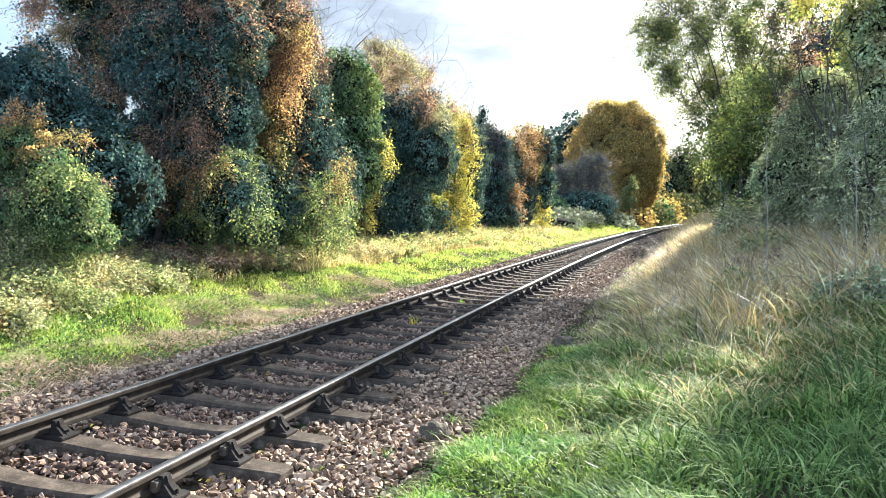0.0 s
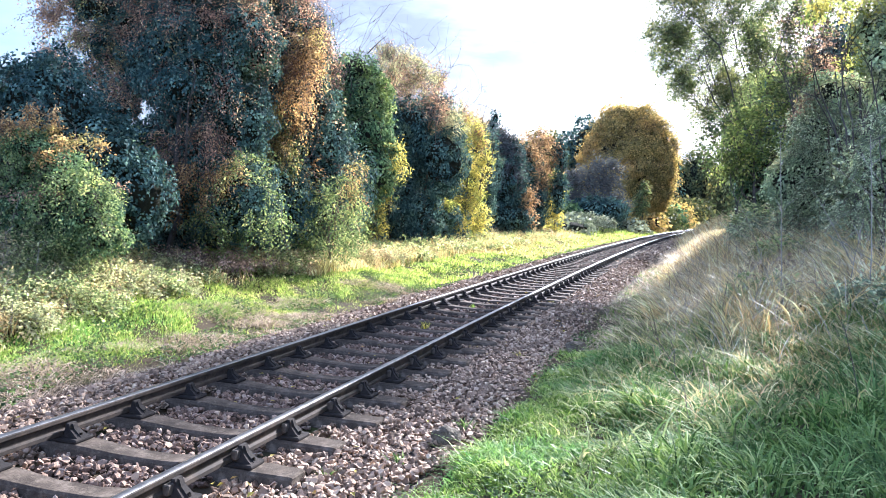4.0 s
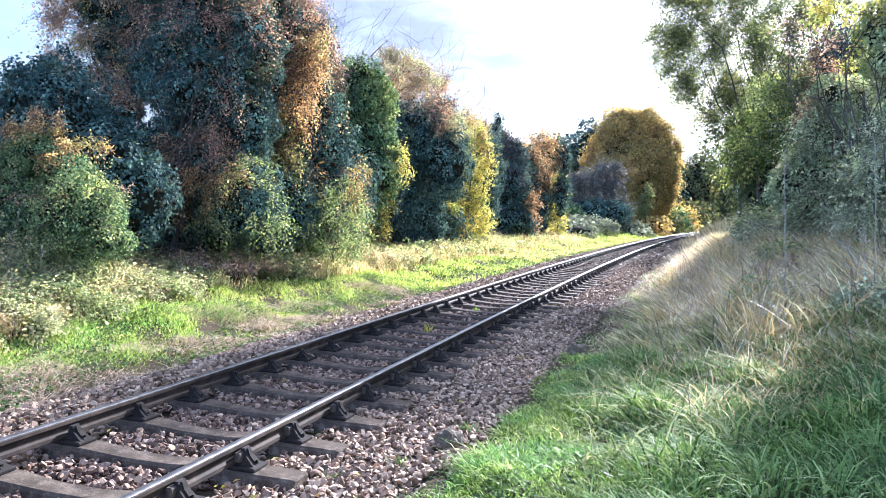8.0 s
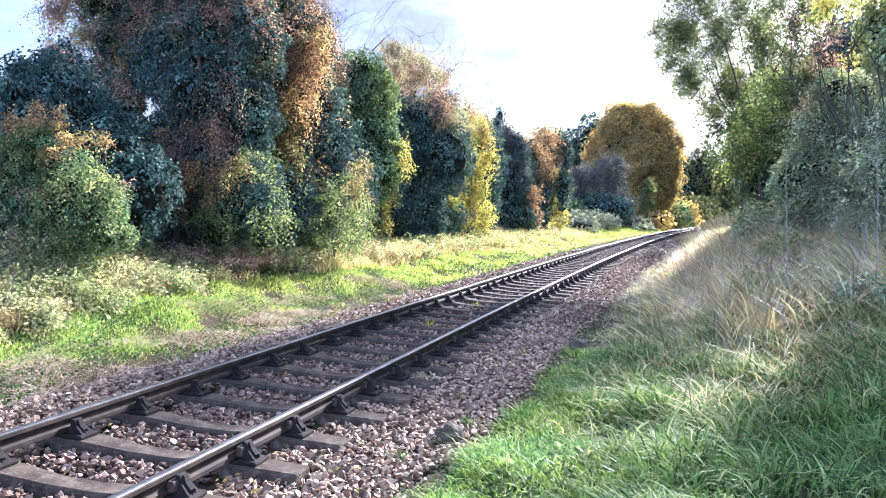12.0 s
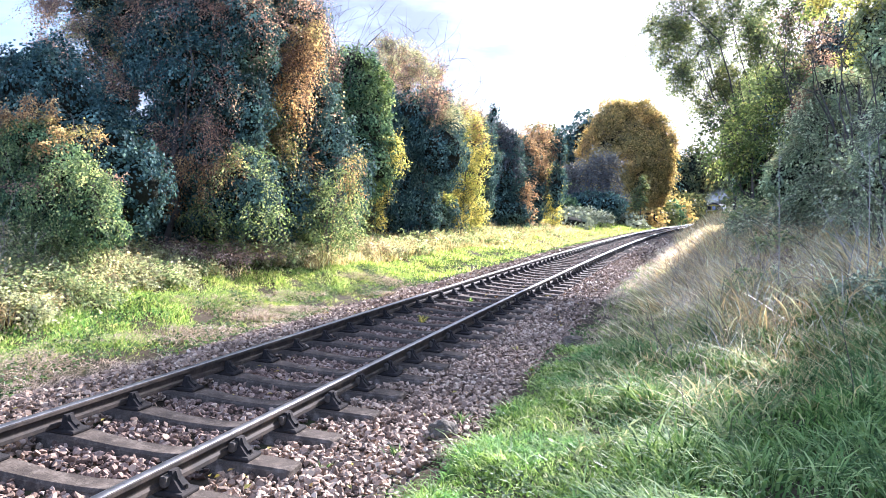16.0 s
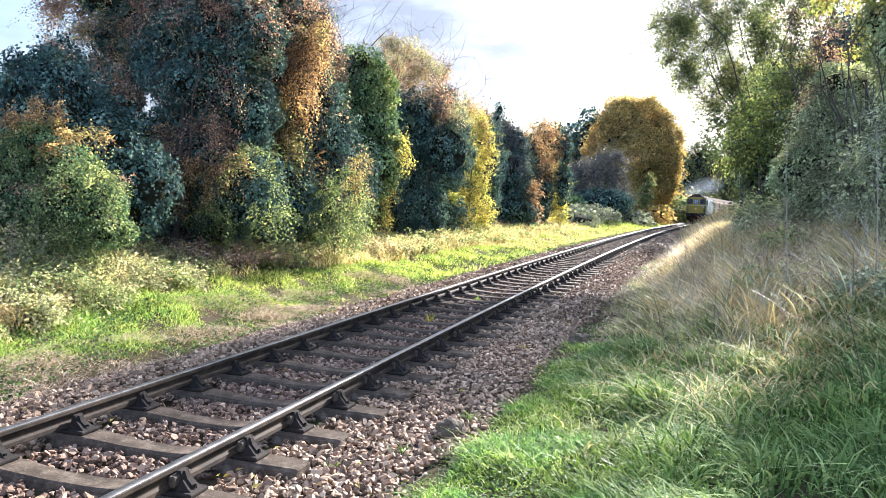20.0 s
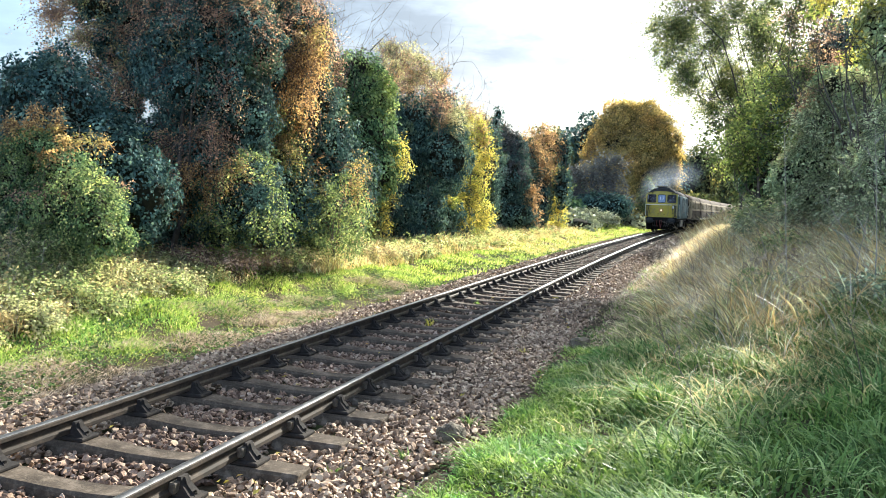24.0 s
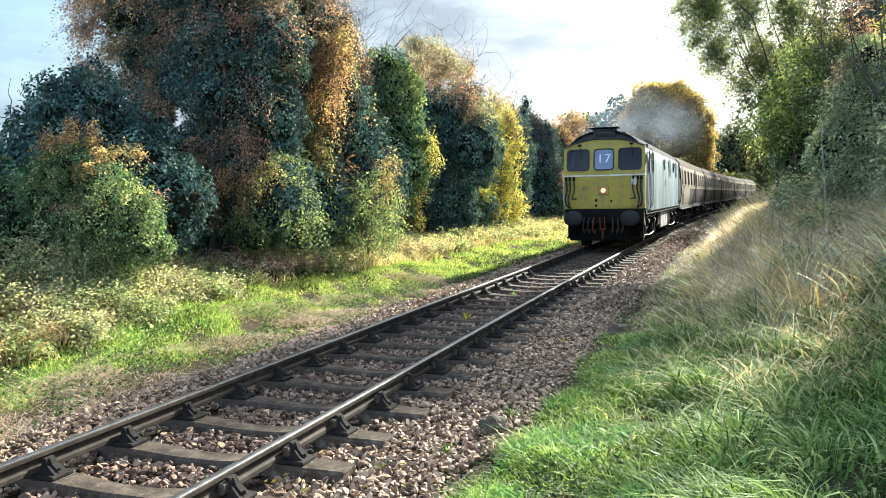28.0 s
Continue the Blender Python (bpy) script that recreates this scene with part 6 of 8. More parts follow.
plant("hazel_tree", "brownish open tree behind the bank bushes", "tree", 6.71, 25.0,
      [("crown", RUST, [(0.31, 0.00, 4.80, 0.81, 0.77, 0.98), (0.65, 0.00, 4.23, 0.65, 0.62, 0.65), (0.03, 0.00, 5.68, 0.81, 0.77, 0.81)], 0.05, 0.42, dict(inside=0.95, droop=0.2, cover=0.55, clump=-0.1)),
       ("green_crown", ASH, [(-0.45, 0.00, 4.89, 0.72, 0.69, 1.15), (-0.08, 0.00, 3.91, 0.66, 0.62, 0.72), (0.29, 0.00, 6.32, 1.30, 1.23, 0.81), (-0.75, 0.00, 6.03, 0.82, 0.78, 0.82)], 0.058, 0.46, dict(inside=0.95, droop=0.3, cover=0.8, clump=-0.05))],
      (5.8, 0.06, [(0.3, 0.0, 6.8), (-0.7, 0.0, 6.5), (0.0, 0.0, 6.2), (-0.4, 0.0, 5.6), (0.3, 0.0, 5.4), (0.6, 0.0, 4.6), (-0.1, 0.0, 4.3), (-0.0, 0.0, 6.2), (0.5, 0.0, 5.8), (-0.3, 0.0, 5.5)], 9, BARK), 66, BANK)
# first three crown lobes, mostly out of view, are added to shade the bank
plant("field_maple", "tall tree on the bank whose yellow-leaved branch overhangs", "tree", 6.59, 15.5,
      [("crown", BANK_LEAF, [(1.15, 0.30, 5.00, 0.85, 0.85, 0.65), (2.10, 0.20, 4.90, 1.10, 1.00, 1.00), (2.20, 0.00, 3.40, 1.00, 1.00, 1.00), (0.20, 0.00, 3.92, 0.35, 0.34, 0.34), (0.42, 0.00, 3.39, 0.39, 0.37, 0.44), (0.63, 0.00, 4.15, 0.59, 0.56, 0.59), (0.72, 0.00, 2.80, 0.49, 0.47, 0.59)], 0.058, 0.4, dict(close=True, cover=1.25)),
       ("yellow_branch", YELLOW, [(-0.30, -0.30, 3.55, 0.18, 0.17, 0.12), (-0.25, -0.30, 3.28, 0.14, 0.13, 0.09), (-0.55, -0.60, 4.23, 0.35, 0.33, 0.10), (-0.07, -0.60, 4.20, 0.47, 0.45, 0.09)], 0.05, 0.32, dict(inside=0.6, droop=0.3, cover=0.7, clump=0.1)),
       ("lime_leaves", LIME, [(-0.71, 0.40, 4.34, 0.23, 0.22, 0.25), (-0.10, -0.20, 3.89, 0.18, 0.17, 0.16)], 0.055, 0.35, dict(inside=0.95, cover=0.5, clump=0.0))],
      (3.8, 0.05, [(0.6, 0.0, 4.5), (-0.7, 0.4, 4.5), (-0.5, -0.6, 4.3), (-0.1, -0.6, 4.2), (0.2, 0.0, 4.1), (-0.5, 0.0, 3.8), (-0.7, 0.0, 3.8), (-0.9, 0.0, 4.0), (-0.3, 0.0, 4.1)], 6, BARK), 69, BANK)
plant("thicket", "dark leafy thicket on the bank with pale-edged leaves", "bush", 6.51, 17.6,
      [("crown", BANK_LEAF, [(0.02, 0.00, 2.85, 0.52, 0.50, 0.41), (0.50, 0.00, 2.62, 0.56, 0.54, 0.56), (-0.19, 0.00, 2.16, 0.46, 0.44, 0.41), (0.34, 0.00, 2.00, 0.68, 0.65, 0.57), (-0.35, 0.00, 1.42, 0.53, 0.50, 0.51), (0.39, 0.00, 1.21, 0.80, 0.76, 0.57), (-0.76, 0.00, 1.06, 0.40, 0.38, 0.46), (-0.10, 0.00, 0.74, 0.69, 0.66, 0.46)], 0.048, 0.4, dict(close=True, cover=0.9)),
       ("pale_spray", SHRUB, [(-0.23, -0.20, 2.26, 0.68, 0.65, 0.45), (0.29, -0.25, 1.98, 0.84, 0.80, 0.67), (-0.38, -0.25, 1.34, 0.68, 0.65, 0.57), (0.24, -0.30, 1.08, 1.01, 0.96, 0.56), (0.57, -0.20, 2.54, 0.56, 0.53, 0.56)], 0.05, 0.5, dict(inside=0.4, droop=0.5, wide=0.42, cover=0.85, clump=0.15)),
       ("brown_spray", RUST, [(-0.42, 0.10, 2.69, 0.46, 0.44, 0.28), (0.08, 0.00, 2.79, 0.46, 0.43, 0.34)], 0.058, 0.45, dict(inside=0.7, cover=0.6, clump=0.1))],
      (2.6, 0.06, [(0.0, 0.0, 3.1), (0.1, 0.0, 3.0), (0.5, 0.0, 3.0), (0.6, -0.2, 2.9), (-0.4, 0.1, 2.9), (-0.2, -0.2, 2.5)], 6, TWIG), 67, BANK)
plant("bank_bush", "grey-green bush with narrow leaves close on the bank", "bush", 6.61, 13.0,
      [("crown", SHRUB, [(-0.22, 0.00, 1.34, 0.46, 0.44, 0.50), (0.04, 0.00, 1.92, 0.45, 0.43, 0.58), (-0.34, 0.00, 0.83, 0.50, 0.48, 0.34), (0.17, 0.00, 1.02, 0.50, 0.47, 0.50)], 0.040, 0.46, dict(inside=0.5, droop=0.5, wide=0.40, cover=0.8, clump=0.1)),
       ("inner_leaves", BANK_LEAF, [(0.04, 0.50, 1.37, 0.43, 0.41, 0.43), (0.31, 0.50, 1.80, 0.43, 0.41, 0.51)], 0.055, 0.4, dict(close=True, cover=0.8))],
      (1.9, 0.04, [(0.0, 0.0, 2.3), (0.3, 0.5, 2.1), (-0.2, 0.0, 1.6)], 6, BARK), 64, BANK)
plant("thicket", "dense mixed thicket high on the bank", "bush", 7.41, 31.0,
      [("crown", IVY_DARK, [(-0.91, 0.00, 1.37, 0.70, 0.67, 0.62), (-0.59, 0.00, 2.30, 1.03, 0.97, 1.23), (0.24, 0.00, 4.14, 1.22, 1.16, 1.62), (1.26, 0.00, 5.33, 1.20, 1.14, 1.60)], 0.09, 0.4, dict(cover=0.9))],
      (5.4, 0.08, [(1.3, 0.0, 6.3), (0.2, 0.0, 5.1), (-0.6, 0.0, 3.0), (-0.9, 0.0, 1.7)], 6, TWIG), 68, BANK)
plant("hazel_bush", "dark green bush where the bank meets the line", "bush", 6.46, 44.0,
      [("crown", LIME, [(-0.69, 0.00, 3.41, 0.59, 0.56, 0.77), (-0.31, 0.00, 4.00, 0.71, 0.67, 0.89)], 0.12, 0.5, dict(inside=0.6, droop=0.4)),
       ("dark_growth", IVY, [(0.51, 0.50, 2.58, 0.71, 0.68, 1.07), (0.49, 1.00, 3.51, 0.90, 0.86, 1.50)], 0.12, 0.4, dict())],
      (3.9, 0.08, [(-0.3, 0.0, 4.5), (0.5, 1.0, 4.4), (-0.7, 0.0, 3.9)], 5, BARK), 62, BANK)
plant("bank_bush", "grey-green bush with narrow leaves on the bank", "bush", 6.6, 17.8,
      [("crown", SHRUB, [(0, 0, 0.5, 1.1, 1.0, 0.9), (0.9, -0.8, 0.8, 1.1, 1.1, 1.1), (0.6, 1.2, 1.0, 1.1, 1.1, 1.2)], 0.065, 0.36, dict(inside=0.6, droop=0.5, wide=0.4))],
      (1.6, 0.04, [(0.4, 0, 1.8), (-0.5, 0, 1.4)], 5, BARK), 63, BANK)
for i, (x, y, h) in enumerate(((7.0, 15.6, 2.6), (6.6, 18.6, 2.8), (7.4, 20.6, 3.6), (7.8, 17.4, 3.4))):
    plant("bare_shrub", "leafless shrub of pale grey stems on the bank", "bush", x, y,
          [("leaves", SHRUB, [(0, 0, h * 0.5, 0.7, 0.7, h * 0.5)], 0.06, 0.3, dict(inside=0.9))],
          (h, 0.020, [(0.5 * math.cos(k * 1.3 + i), 0.6 * math.sin(k * 1.3 + i), h * (0.8 + 0.08 * k)) for k in range(6)], 9, PALE_TWIG), 300 + i, BANK)

# brambles on the far verge
BR = "brambles along the verge"
br = np.random.default_rng(17)
spots = []
for k in range(44):
    y = 5.0 + 9.4 * (k + br.random()) / 44
    back = float(np.interp(y, [5, 9, 12, 14.4], [-5.6, -6.0, -6.4, -6.9]))
    fore = br.uniform(-0.7, 0.95)
    spots.append((back + 0.15 + fore, y, br.uniform(0.4, 0.75), br.uniform(0.4, 0.8), (br.uniform(0.42, 0.62) + 0.75 * max(0.35 - fore, 0)) * float(np.interp(y, [5, 8, 11, 12.6, 14.4], [0.9, 1.15, 1.15, 0.75, 0.6])),
                  BLEACHED if br.random() < 0.40 else BRAMBLE, "bramble mound with pale green and bleached leaves"))
for x, y, h in ((-6.9, 14.4, 0.55), (-6.55, 15.6, 0.60), (-6.4, 16.8, 0.45)):
    spots.append((x, y, 0.8, 0.8, h, DEAD_BRAMBLE, "withered brown bramble heap"))
for k in range(26):
    y = 17.6 + 40.0 * (k / 26) ** 1.35
    spots.append((float(np.interp(y, [17, 30, 58], [-6.3, -5.9, -5.1])) + br.uniform(-0.5, 0.5), y, br.uniform(0.7, 1.0), 0.9 + 0.03 * y, br.uniform(0.35, 0.62),
                  BRAMBLE if br.random() < 0.6 else BLEACHED, "low yellow-green brambles at the foot of the hedge"))
for i, (x, y, rx, ry, h, m, lab) in enumerate(spots):
    plant("bramble", lab, "bush", x, y,
          [("leaves", m, [(0, 0, h * 0.3, rx, ry, h * 0.62), (rx * 0.5, ry * 0.4, h * 0.2, rx * 0.6, ry * 0.7, h * 0.45), (-rx * 0.3, -ry * 0.5, h * 0.4, rx * 0.5, ry * 0.5, h * 0.5)], 0.025 + 0.0017 * y, 0.28, dict(inside=0.85, droop=0.4, clump=0.1, cover=0.72 if m is not DEAD_BRAMBLE else 0.5))],
          (h, 0.010, [(rx * 0.8, 0, h * 0.5), (-rx * 0.6, 0.3, h * 1.2), (0.2, -ry * 0.7, h * 0.7), (0.3, ry * 0.6, h * 1.3)], 10 if m is not DEAD_BRAMBLE else 22, PALE_TWIG if m is BLEACHED else TWIG), 400 + i, BR)

# leafy weeds in the dry grass of the near bank
for i, (x, y, r, h, m) in enumerate(((5.9, 9.4, 0.6, 0.4, SHRUB), (4.9, 11.6, 0.5, 0.35, BRAMBLE), (5.2, 14.6, 0.5, 0.4, DEAD_BRAMBLE), (5.6, 16.4, 0.6, 0.5, BRAMBLE),
                                    (5.4, 20.0, 0.7, 0.7, SHRUB), (5.6, 24.0, 0.8, 0.9, BRAMBLE), (7.6, 21.5, 1.2, 1.6, SHRUB), (6.4, 30.0, 0.9, 0.6, BRAMBLE), (6.8, 37.0, 1.0, 0.8, SHRUB), (7.6, 50.0, 1.2, 1.0, ASH), (8.0, 60.0, 1.4, 1.2, BRAMBLE), (8.6, 72.0, 1.6, 1.6, ASH))):
    plant("bank_weed", "leafy weeds tangled in the dry grass of the bank", "weed", x + float(line_x(y)) * 0.5, y,
          [("leaves", m, [(0, 0, h * 0.35, r, r, h * 0.7), (r * 0.5, r * 0.4, h * 0.3, r * 0.7, r * 0.7, h * 0.6)], 0.030 + 0.0018 * y, 0.30, dict(inside=0.8, droop=0.5, cover=0.8))],
          (h, 0.010, [(r * 0.7, 0, h * 0.8), (-r * 0.6, 0.2, h), (0.1, -r * 0.6, h * 0.8)], 4, TWIG), 140 + i, "weeds of the near bank")

# long arching stems over the near bank
ag = np.random.default_rng(55)
paths, radii = [], []
for _ in range(45):
    x, y = ag.uniform(3.6, 6.8), ag.uniform(5.5, 20)
    h, reach, a = ag.uniform(0.7, 1.7), ag.uniform(0.4, 1.6), ag.uniform(1.6, 4.6)
    t = np.linspace(0, 1, 9)[:, None]
    base = np.array([x, y, float(land(x, y))])
    p = base + np.concatenate([np.cos(a) * reach * t ** 1.5, np.sin(a) * reach * t ** 1.5, h * (t * 1.5 - 0.75 * t ** 2.5)], 1) + ag.normal(size=(9, 3)) * 0.015
    paths.append(p)
    radii.append(np.linspace(0.0035, 0.0012, 9))
v, f = tube_net(paths, radii, 4)
tagged(obj("bramble_stems", raw_mesh("bramble_stems", v, f, True), TWIG), "pale leafless stems arching over the bank", "stems", kind="stuff")


# tall dead stems that stand singly
def dead_stem(x, y, tip, seed):
    g = np.random.default_rng(seed)
    t = np.linspace(0, 1, 11)[:, None]
    base = np.array([x, y, float(land(x, y)) - 0.03])
    tip = np.array(tip)
    stem = base + (tip - base) * np.concatenate([t ** 1.2, t ** 1.2, t ** 0.85], 1) + np.cumsum(g.normal(size=(11, 3)) * 0.005, 0)
    paths, radii = [stem], [np.linspace(0.008, 0.003, 11)]
    for k in range(4):
        i = int(g.integers(3, 10))
        a, n = g.uniform(0, 6.28), g.uniform(0.08, 0.24)
        q = np.linspace(0, 1, 5)[:, None]
        paths.append(stem[i] + np.concatenate([np.cos(a) * n * q, np.sin(a) * n * q, n * 0.9 * q ** 0.8], 1))
        radii.append(np.linspace(0.005, 0.002, 5))
    v, f = tube_net(paths, radii, 5)
    tagged(obj("dead_stem", raw_mesh("dead_stem", v, f, True), PALE_TWIG), "tall bleached dead weed stem standing in the growth", "stem", "tall dead stems")


for k, (x, y, tip) in enumerate(((5.01, 11.0, (4.90, 11.0, 3.00)), (5.74, 9.5, (5.65, 9.5, 2.86)), (6.30, 10.2, (5.21, 10.0, 1.86)), (6.70, 11.0, (5.79, 11.0, 2.83)),
                                 (6.90, 11.5, (5.52, 11.5, 2.70)), (5.20, 15.0, (4.51, 15.0, 2.49)), (6.00, 11.5, (5.37, 11.5, 2.34)), (5.50, 9.5, (5.60, 9.5, 1.97)),
                                 (-6.10, 9.6, (-6.20, 9.6, 1.35)), (-6.30, 9.2, (-6.50, 9.2, 1.25)), (-5.80, 9.8, (-5.72, 9.8, 1.20)))):
    dead_stem(x, y, tip, 700 + k)


# a house far off beyond the hedge, with its aerial
house = empty("house", (-33.8, 28.6, float(land(-33.8, 28.6))), "low pale-roofed house beyond the hedge", "house", turn=-20)
bm = bmesh.new()
box(bm, -3.6, 3.6, -2.6, 2.6, -0.4, 2.6, 0.02)
part("wall", bm, HOUSE_WALL, house)
for side in (-1, 1):
    bm = bmesh.new()
    box(bm, -3.9, 3.9, -1.75, 1.75, -0.06, 0.06, 0.01)
    slab = part("roof", bm, HOUSE_ROOF, house, "pale grey roof slope")
    slab.matrix_basis = pose(0, side * 1.5, 3.42, -side * 30)
for x in (-1.8, 1.6):
    bm = bmesh.new()
    box(bm, x - 0.6, x + 0.6, -2.64, -2.58, 0.9, 2.0, 0.01)
    part("window", bm, HOUSE_PANE, house, "dark window")
bm = bmesh.new()
rod(bm, (3.2, 0, 4.1), (3.2, 0, 5.5), 0.03, 0.03, 8)
aerial = part("aerial", bm, TWIG, house, "thin aerial mast on the roof")
bm = bmesh.new()
rod(bm, (2.6, 0, 5.3), (3.9, 0, 5.3), 0.015, 0.015, 6)
for k in range(6):
    rod(bm, (2.7 + k * 0.22, -0.25, 5.3), (2.7 + k * 0.22, 0.25, 5.3), 0.010, 0.010, 6)
part("crossbar", bm, TWIG, aerial)

# ---- the train ----
SPEED, FRONT_AT_END = 11.05, 25.8    # metres a second; where its front stands along the line at the clip's end
LOCO_BLUE = surface("faded_pale_blue_paint", (0.106, 0.198, 0.220), (0.179, 0.275, 0.292), 1.5, 50, 0.6, 0.75, depth=0.002, grime=(0.101, 0.116, 0.116), grime_scale=1.3, lo=0.35, hi=0.7, spec=0.2)
LOCO_YELLOW = surface("weathered_yellow_paint", (0.361, 0.290, 0.019), (0.284, 0.230, 0.032), 2.5, 50, 0.42, 0.6, depth=0.002, grime=(0.172, 0.147, 0.064), grime_scale=2.2)
LOCO_ROOF = surface("sooty_roof", (0.035, 0.036, 0.038), (0.075, 0.072, 0.068), 2, 40, 0.95, spec=0.03)
LOCO_ROOF_GREY = surface("grey_roof", (0.06, 0.06, 0.06), (0.11, 0.107, 0.10), 1.5, 40, 0.95, grime=(0.04, 0.06, 0.06), grime_scale=1.1, spec=0.03)
SOOT = surface("oily_black_metal", (0.005, 0.005, 0.005), (0.013, 0.012, 0.011), 5, 60, 0.8, depth=0.005, spec=0.12)
FRAME_GREY = surface("dusty_underframe", (0.007, 0.0065, 0.006), (0.018, 0.016, 0.014), 3, 40, 0.85, spec=0.12)
TANK = surface("grimy_cream_tank", (0.34, 0.32, 0.27), (0.45, 0.43, 0.38), 3, 40, 0.6, grime=(0.10, 0.09, 0.08), grime_scale=3)
PIPE = surface("dusty_grey_pipe", (0.070, 0.070, 0.068), (0.150, 0.145, 0.135), 6, 60, 0.5, metal=0.2, grime=(0.025, 0.022, 0.020), grime_scale=5)
lb, ll = LOCO_BLUE.node_tree.nodes, LOCO_BLUE.node_tree.links      # rain streaks down the sides
st_map = lb.new("ShaderNodeMapping")
st_map.inputs["Scale"].default_value = (1.0, 0.9, 0.14)
st_noise = lb.new("ShaderNodeTexNoise")
st_noise.inputs["Scale"].default_value, st_noise.inputs["Detail"].default_value = 1.6, 5.0
st_ramp = ramp(lb, [(0.40, (0.42, 0.47, 0.48)), (0.50, (0.85, 0.87, 0.88)), (0.62, (1.25, 1.22, 1.20))])
ll.new(lb.new("ShaderNodeTexCoord").outputs["Object"], st_map.inputs["Vector"])
ll.new(st_map.outputs[0], st_noise.inputs["Vector"])
ll.new(st_noise.outputs["Fac"], st_ramp.inputs[0])
st_in = lb["Principled BSDF"].inputs["Base Color"]
ll.new(mix_rgb(lb, ll, 1.0, st_in.links[0].from_socket, st_ramp.outputs[0], "MULTIPLY"), st_in)
RUBBER = surface("black_rubber", (0.012, 0.012, 0.012), (0.025, 0.025, 0.025), 5, 60, 0.55)
CREAM_LINE = surface("cream_lining", (0.62, 0.60, 0.50), (0.52, 0.50, 0.42), 4, 50, 0.5)
BUFFER = surface("buffer_steel", (0.007, 0.008, 0.009), (0.016, 0.017, 0.018), 4, 50, 0.5, metal=0.3)
RED_PAINT = surface("faded_red_paint", (0.14, 0.018, 0.016), (0.09, 0.014, 0.012), 5, 50, 0.6)
BRASS = surface("lamp_surround", (0.40, 0.22, 0.05), (0.30, 0.17, 0.05), 6, 50, 0.5)
BLIND = surface("headcode_blind", (0.16, 0.22, 0.34), (0.20, 0.26, 0.38), 4, 60, 0.5)
WHITE = surface("white_numeral", (0.80, 0.80, 0.80), (0.72, 0.72, 0.72), 5, 60, 0.5)
CREAM = surface("coach_cream", (0.405, 0.340, 0.243), (0.324, 0.270, 0.196), 1.5, 50, 0.85, 0.95, depth=0.002, grime=(0.263, 0.210, 0.148), grime_scale=0.8, spec=0.03)
BROWN = surface("coach_chocolate", (0.038, 0.029, 0.025), (0.058, 0.044, 0.038), 1.5, 50, 0.85, 0.95, depth=0.002, spec=0.03)
COACH_ROOF = surface("coach_roof_grey", (0.075, 0.060, 0.050), (0.150, 0.115, 0.092), 1.0, 40, 0.95, spec=0.03)
INSIDE = surface("dim_interior", (0.100, 0.080, 0.080), (0.135, 0.107, 0.100), 2, 30, 0.8)


def glass_material(name="window_glass", tint=(0.86, 0.90, 0.94), ior=1.5):
    m, n, l, b = nodes_of(name)
    b.inputs["Base Color"].default_value = (*tint, 1)
    b.inputs["Roughness"].default_value = 0.06
    b.inputs["Transmission Weight"].default_value = 1.0
    b.inputs["IOR"].default_value = ior
    return m


def lamp_material():
    m, n, l, b = nodes_of("lit_headlamp")
    b.inputs["Base Color"].default_value = (1.0, 0.85, 0.6, 1)
    b.inputs["Emission Color"].default_value = (1.0, 0.66, 0.34, 1)
    b.inputs["Emission Strength"].default_value = 0.20
    return m


def smoke_material():
    """Thin drifting smoke: soft-edged wisps."""
    m, n, l, b = nodes_of("diesel_smoke")
    b.inputs["Base Color"].default_value = (0.52, 0.60, 0.70, 1)
    b.inputs["Roughness"].default_value = 1.0
    b.inputs["Specular IOR Level"].default_value = 0.0
    co = n.new("ShaderNodeTexCoord")
    d = n.new("ShaderNodeVectorMath")
    d.operation = "DISTANCE"
    d.inputs[1].default_value = (0.5, 0.5, 0.0)
    l.new(co.outputs["UV"], d.inputs[0])
    fall = n.new("ShaderNodeMapRange")
    fall.interpolation_type = "SMOOTHSTEP"
    fall.inputs["From Min"].default_value, fall.inputs["From Max"].default_value = 0.02, 0.46
    fall.inputs["To Min"].default_value, fall.inputs["To Max"].default_value = 0.18, 0.0
    l.new(d.outputs["Value"], fall.inputs["Value"])
    t = noise_node(n, l, 0.9, 5.0)
    r = ramp(n, [(0.3, (0.2, 0.2, 0.2)), (0.7, (1, 1, 1))])
    l.new(t.outputs["Fac"], r.inputs[0])
    mu = n.new("ShaderNodeMath")
    mu.operation = "MULTIPLY"
    l.new(fall.outputs[0], mu.inputs[0])
    l.new(r.outputs[0], mu.inputs[1])
    tr, lit, see, veil = n.new("ShaderNodeBsdfTranslucent"), n.new("ShaderNodeMixShader"), n.new("ShaderNodeBsdfTransparent"), n.new("ShaderNodeMixShader")
    tr.inputs["Color"].default_value = (0.44, 0.52, 0.62, 1)
    lit.inputs[0].default_value = 0.35
    l.new(b.outputs[0], lit.inputs[1])
    l.new(tr.outputs[0], lit.inputs[2])
    l.new(mu.outputs[0], veil.inputs[0])
    l.new(see.outputs[0], veil.inputs[1])
    l.new(lit.outputs[0], veil.inputs[2])
    l.new(veil.outputs[0], n["Material Output"].inputs["Surface"])
    return m


COACH_GLASS = glass_material("dusty_coach_glass", (0.45, 0.44, 0.40), 1.35)
GLASS, LAMP, SMOKE = glass_material(tint=(0.70, 0.72, 0.78), ior=1.3), lamp_material(), smoke_material()


def mesh_part(name, verts, faces, material, parent, label="", smooth=False):
    mesh = bpy.data.meshes.new(name)
    mesh.from_pydata([tuple(v) for v in verts], [], faces)
    return obj(name, mesh, material, parent, label, smooth=smooth)


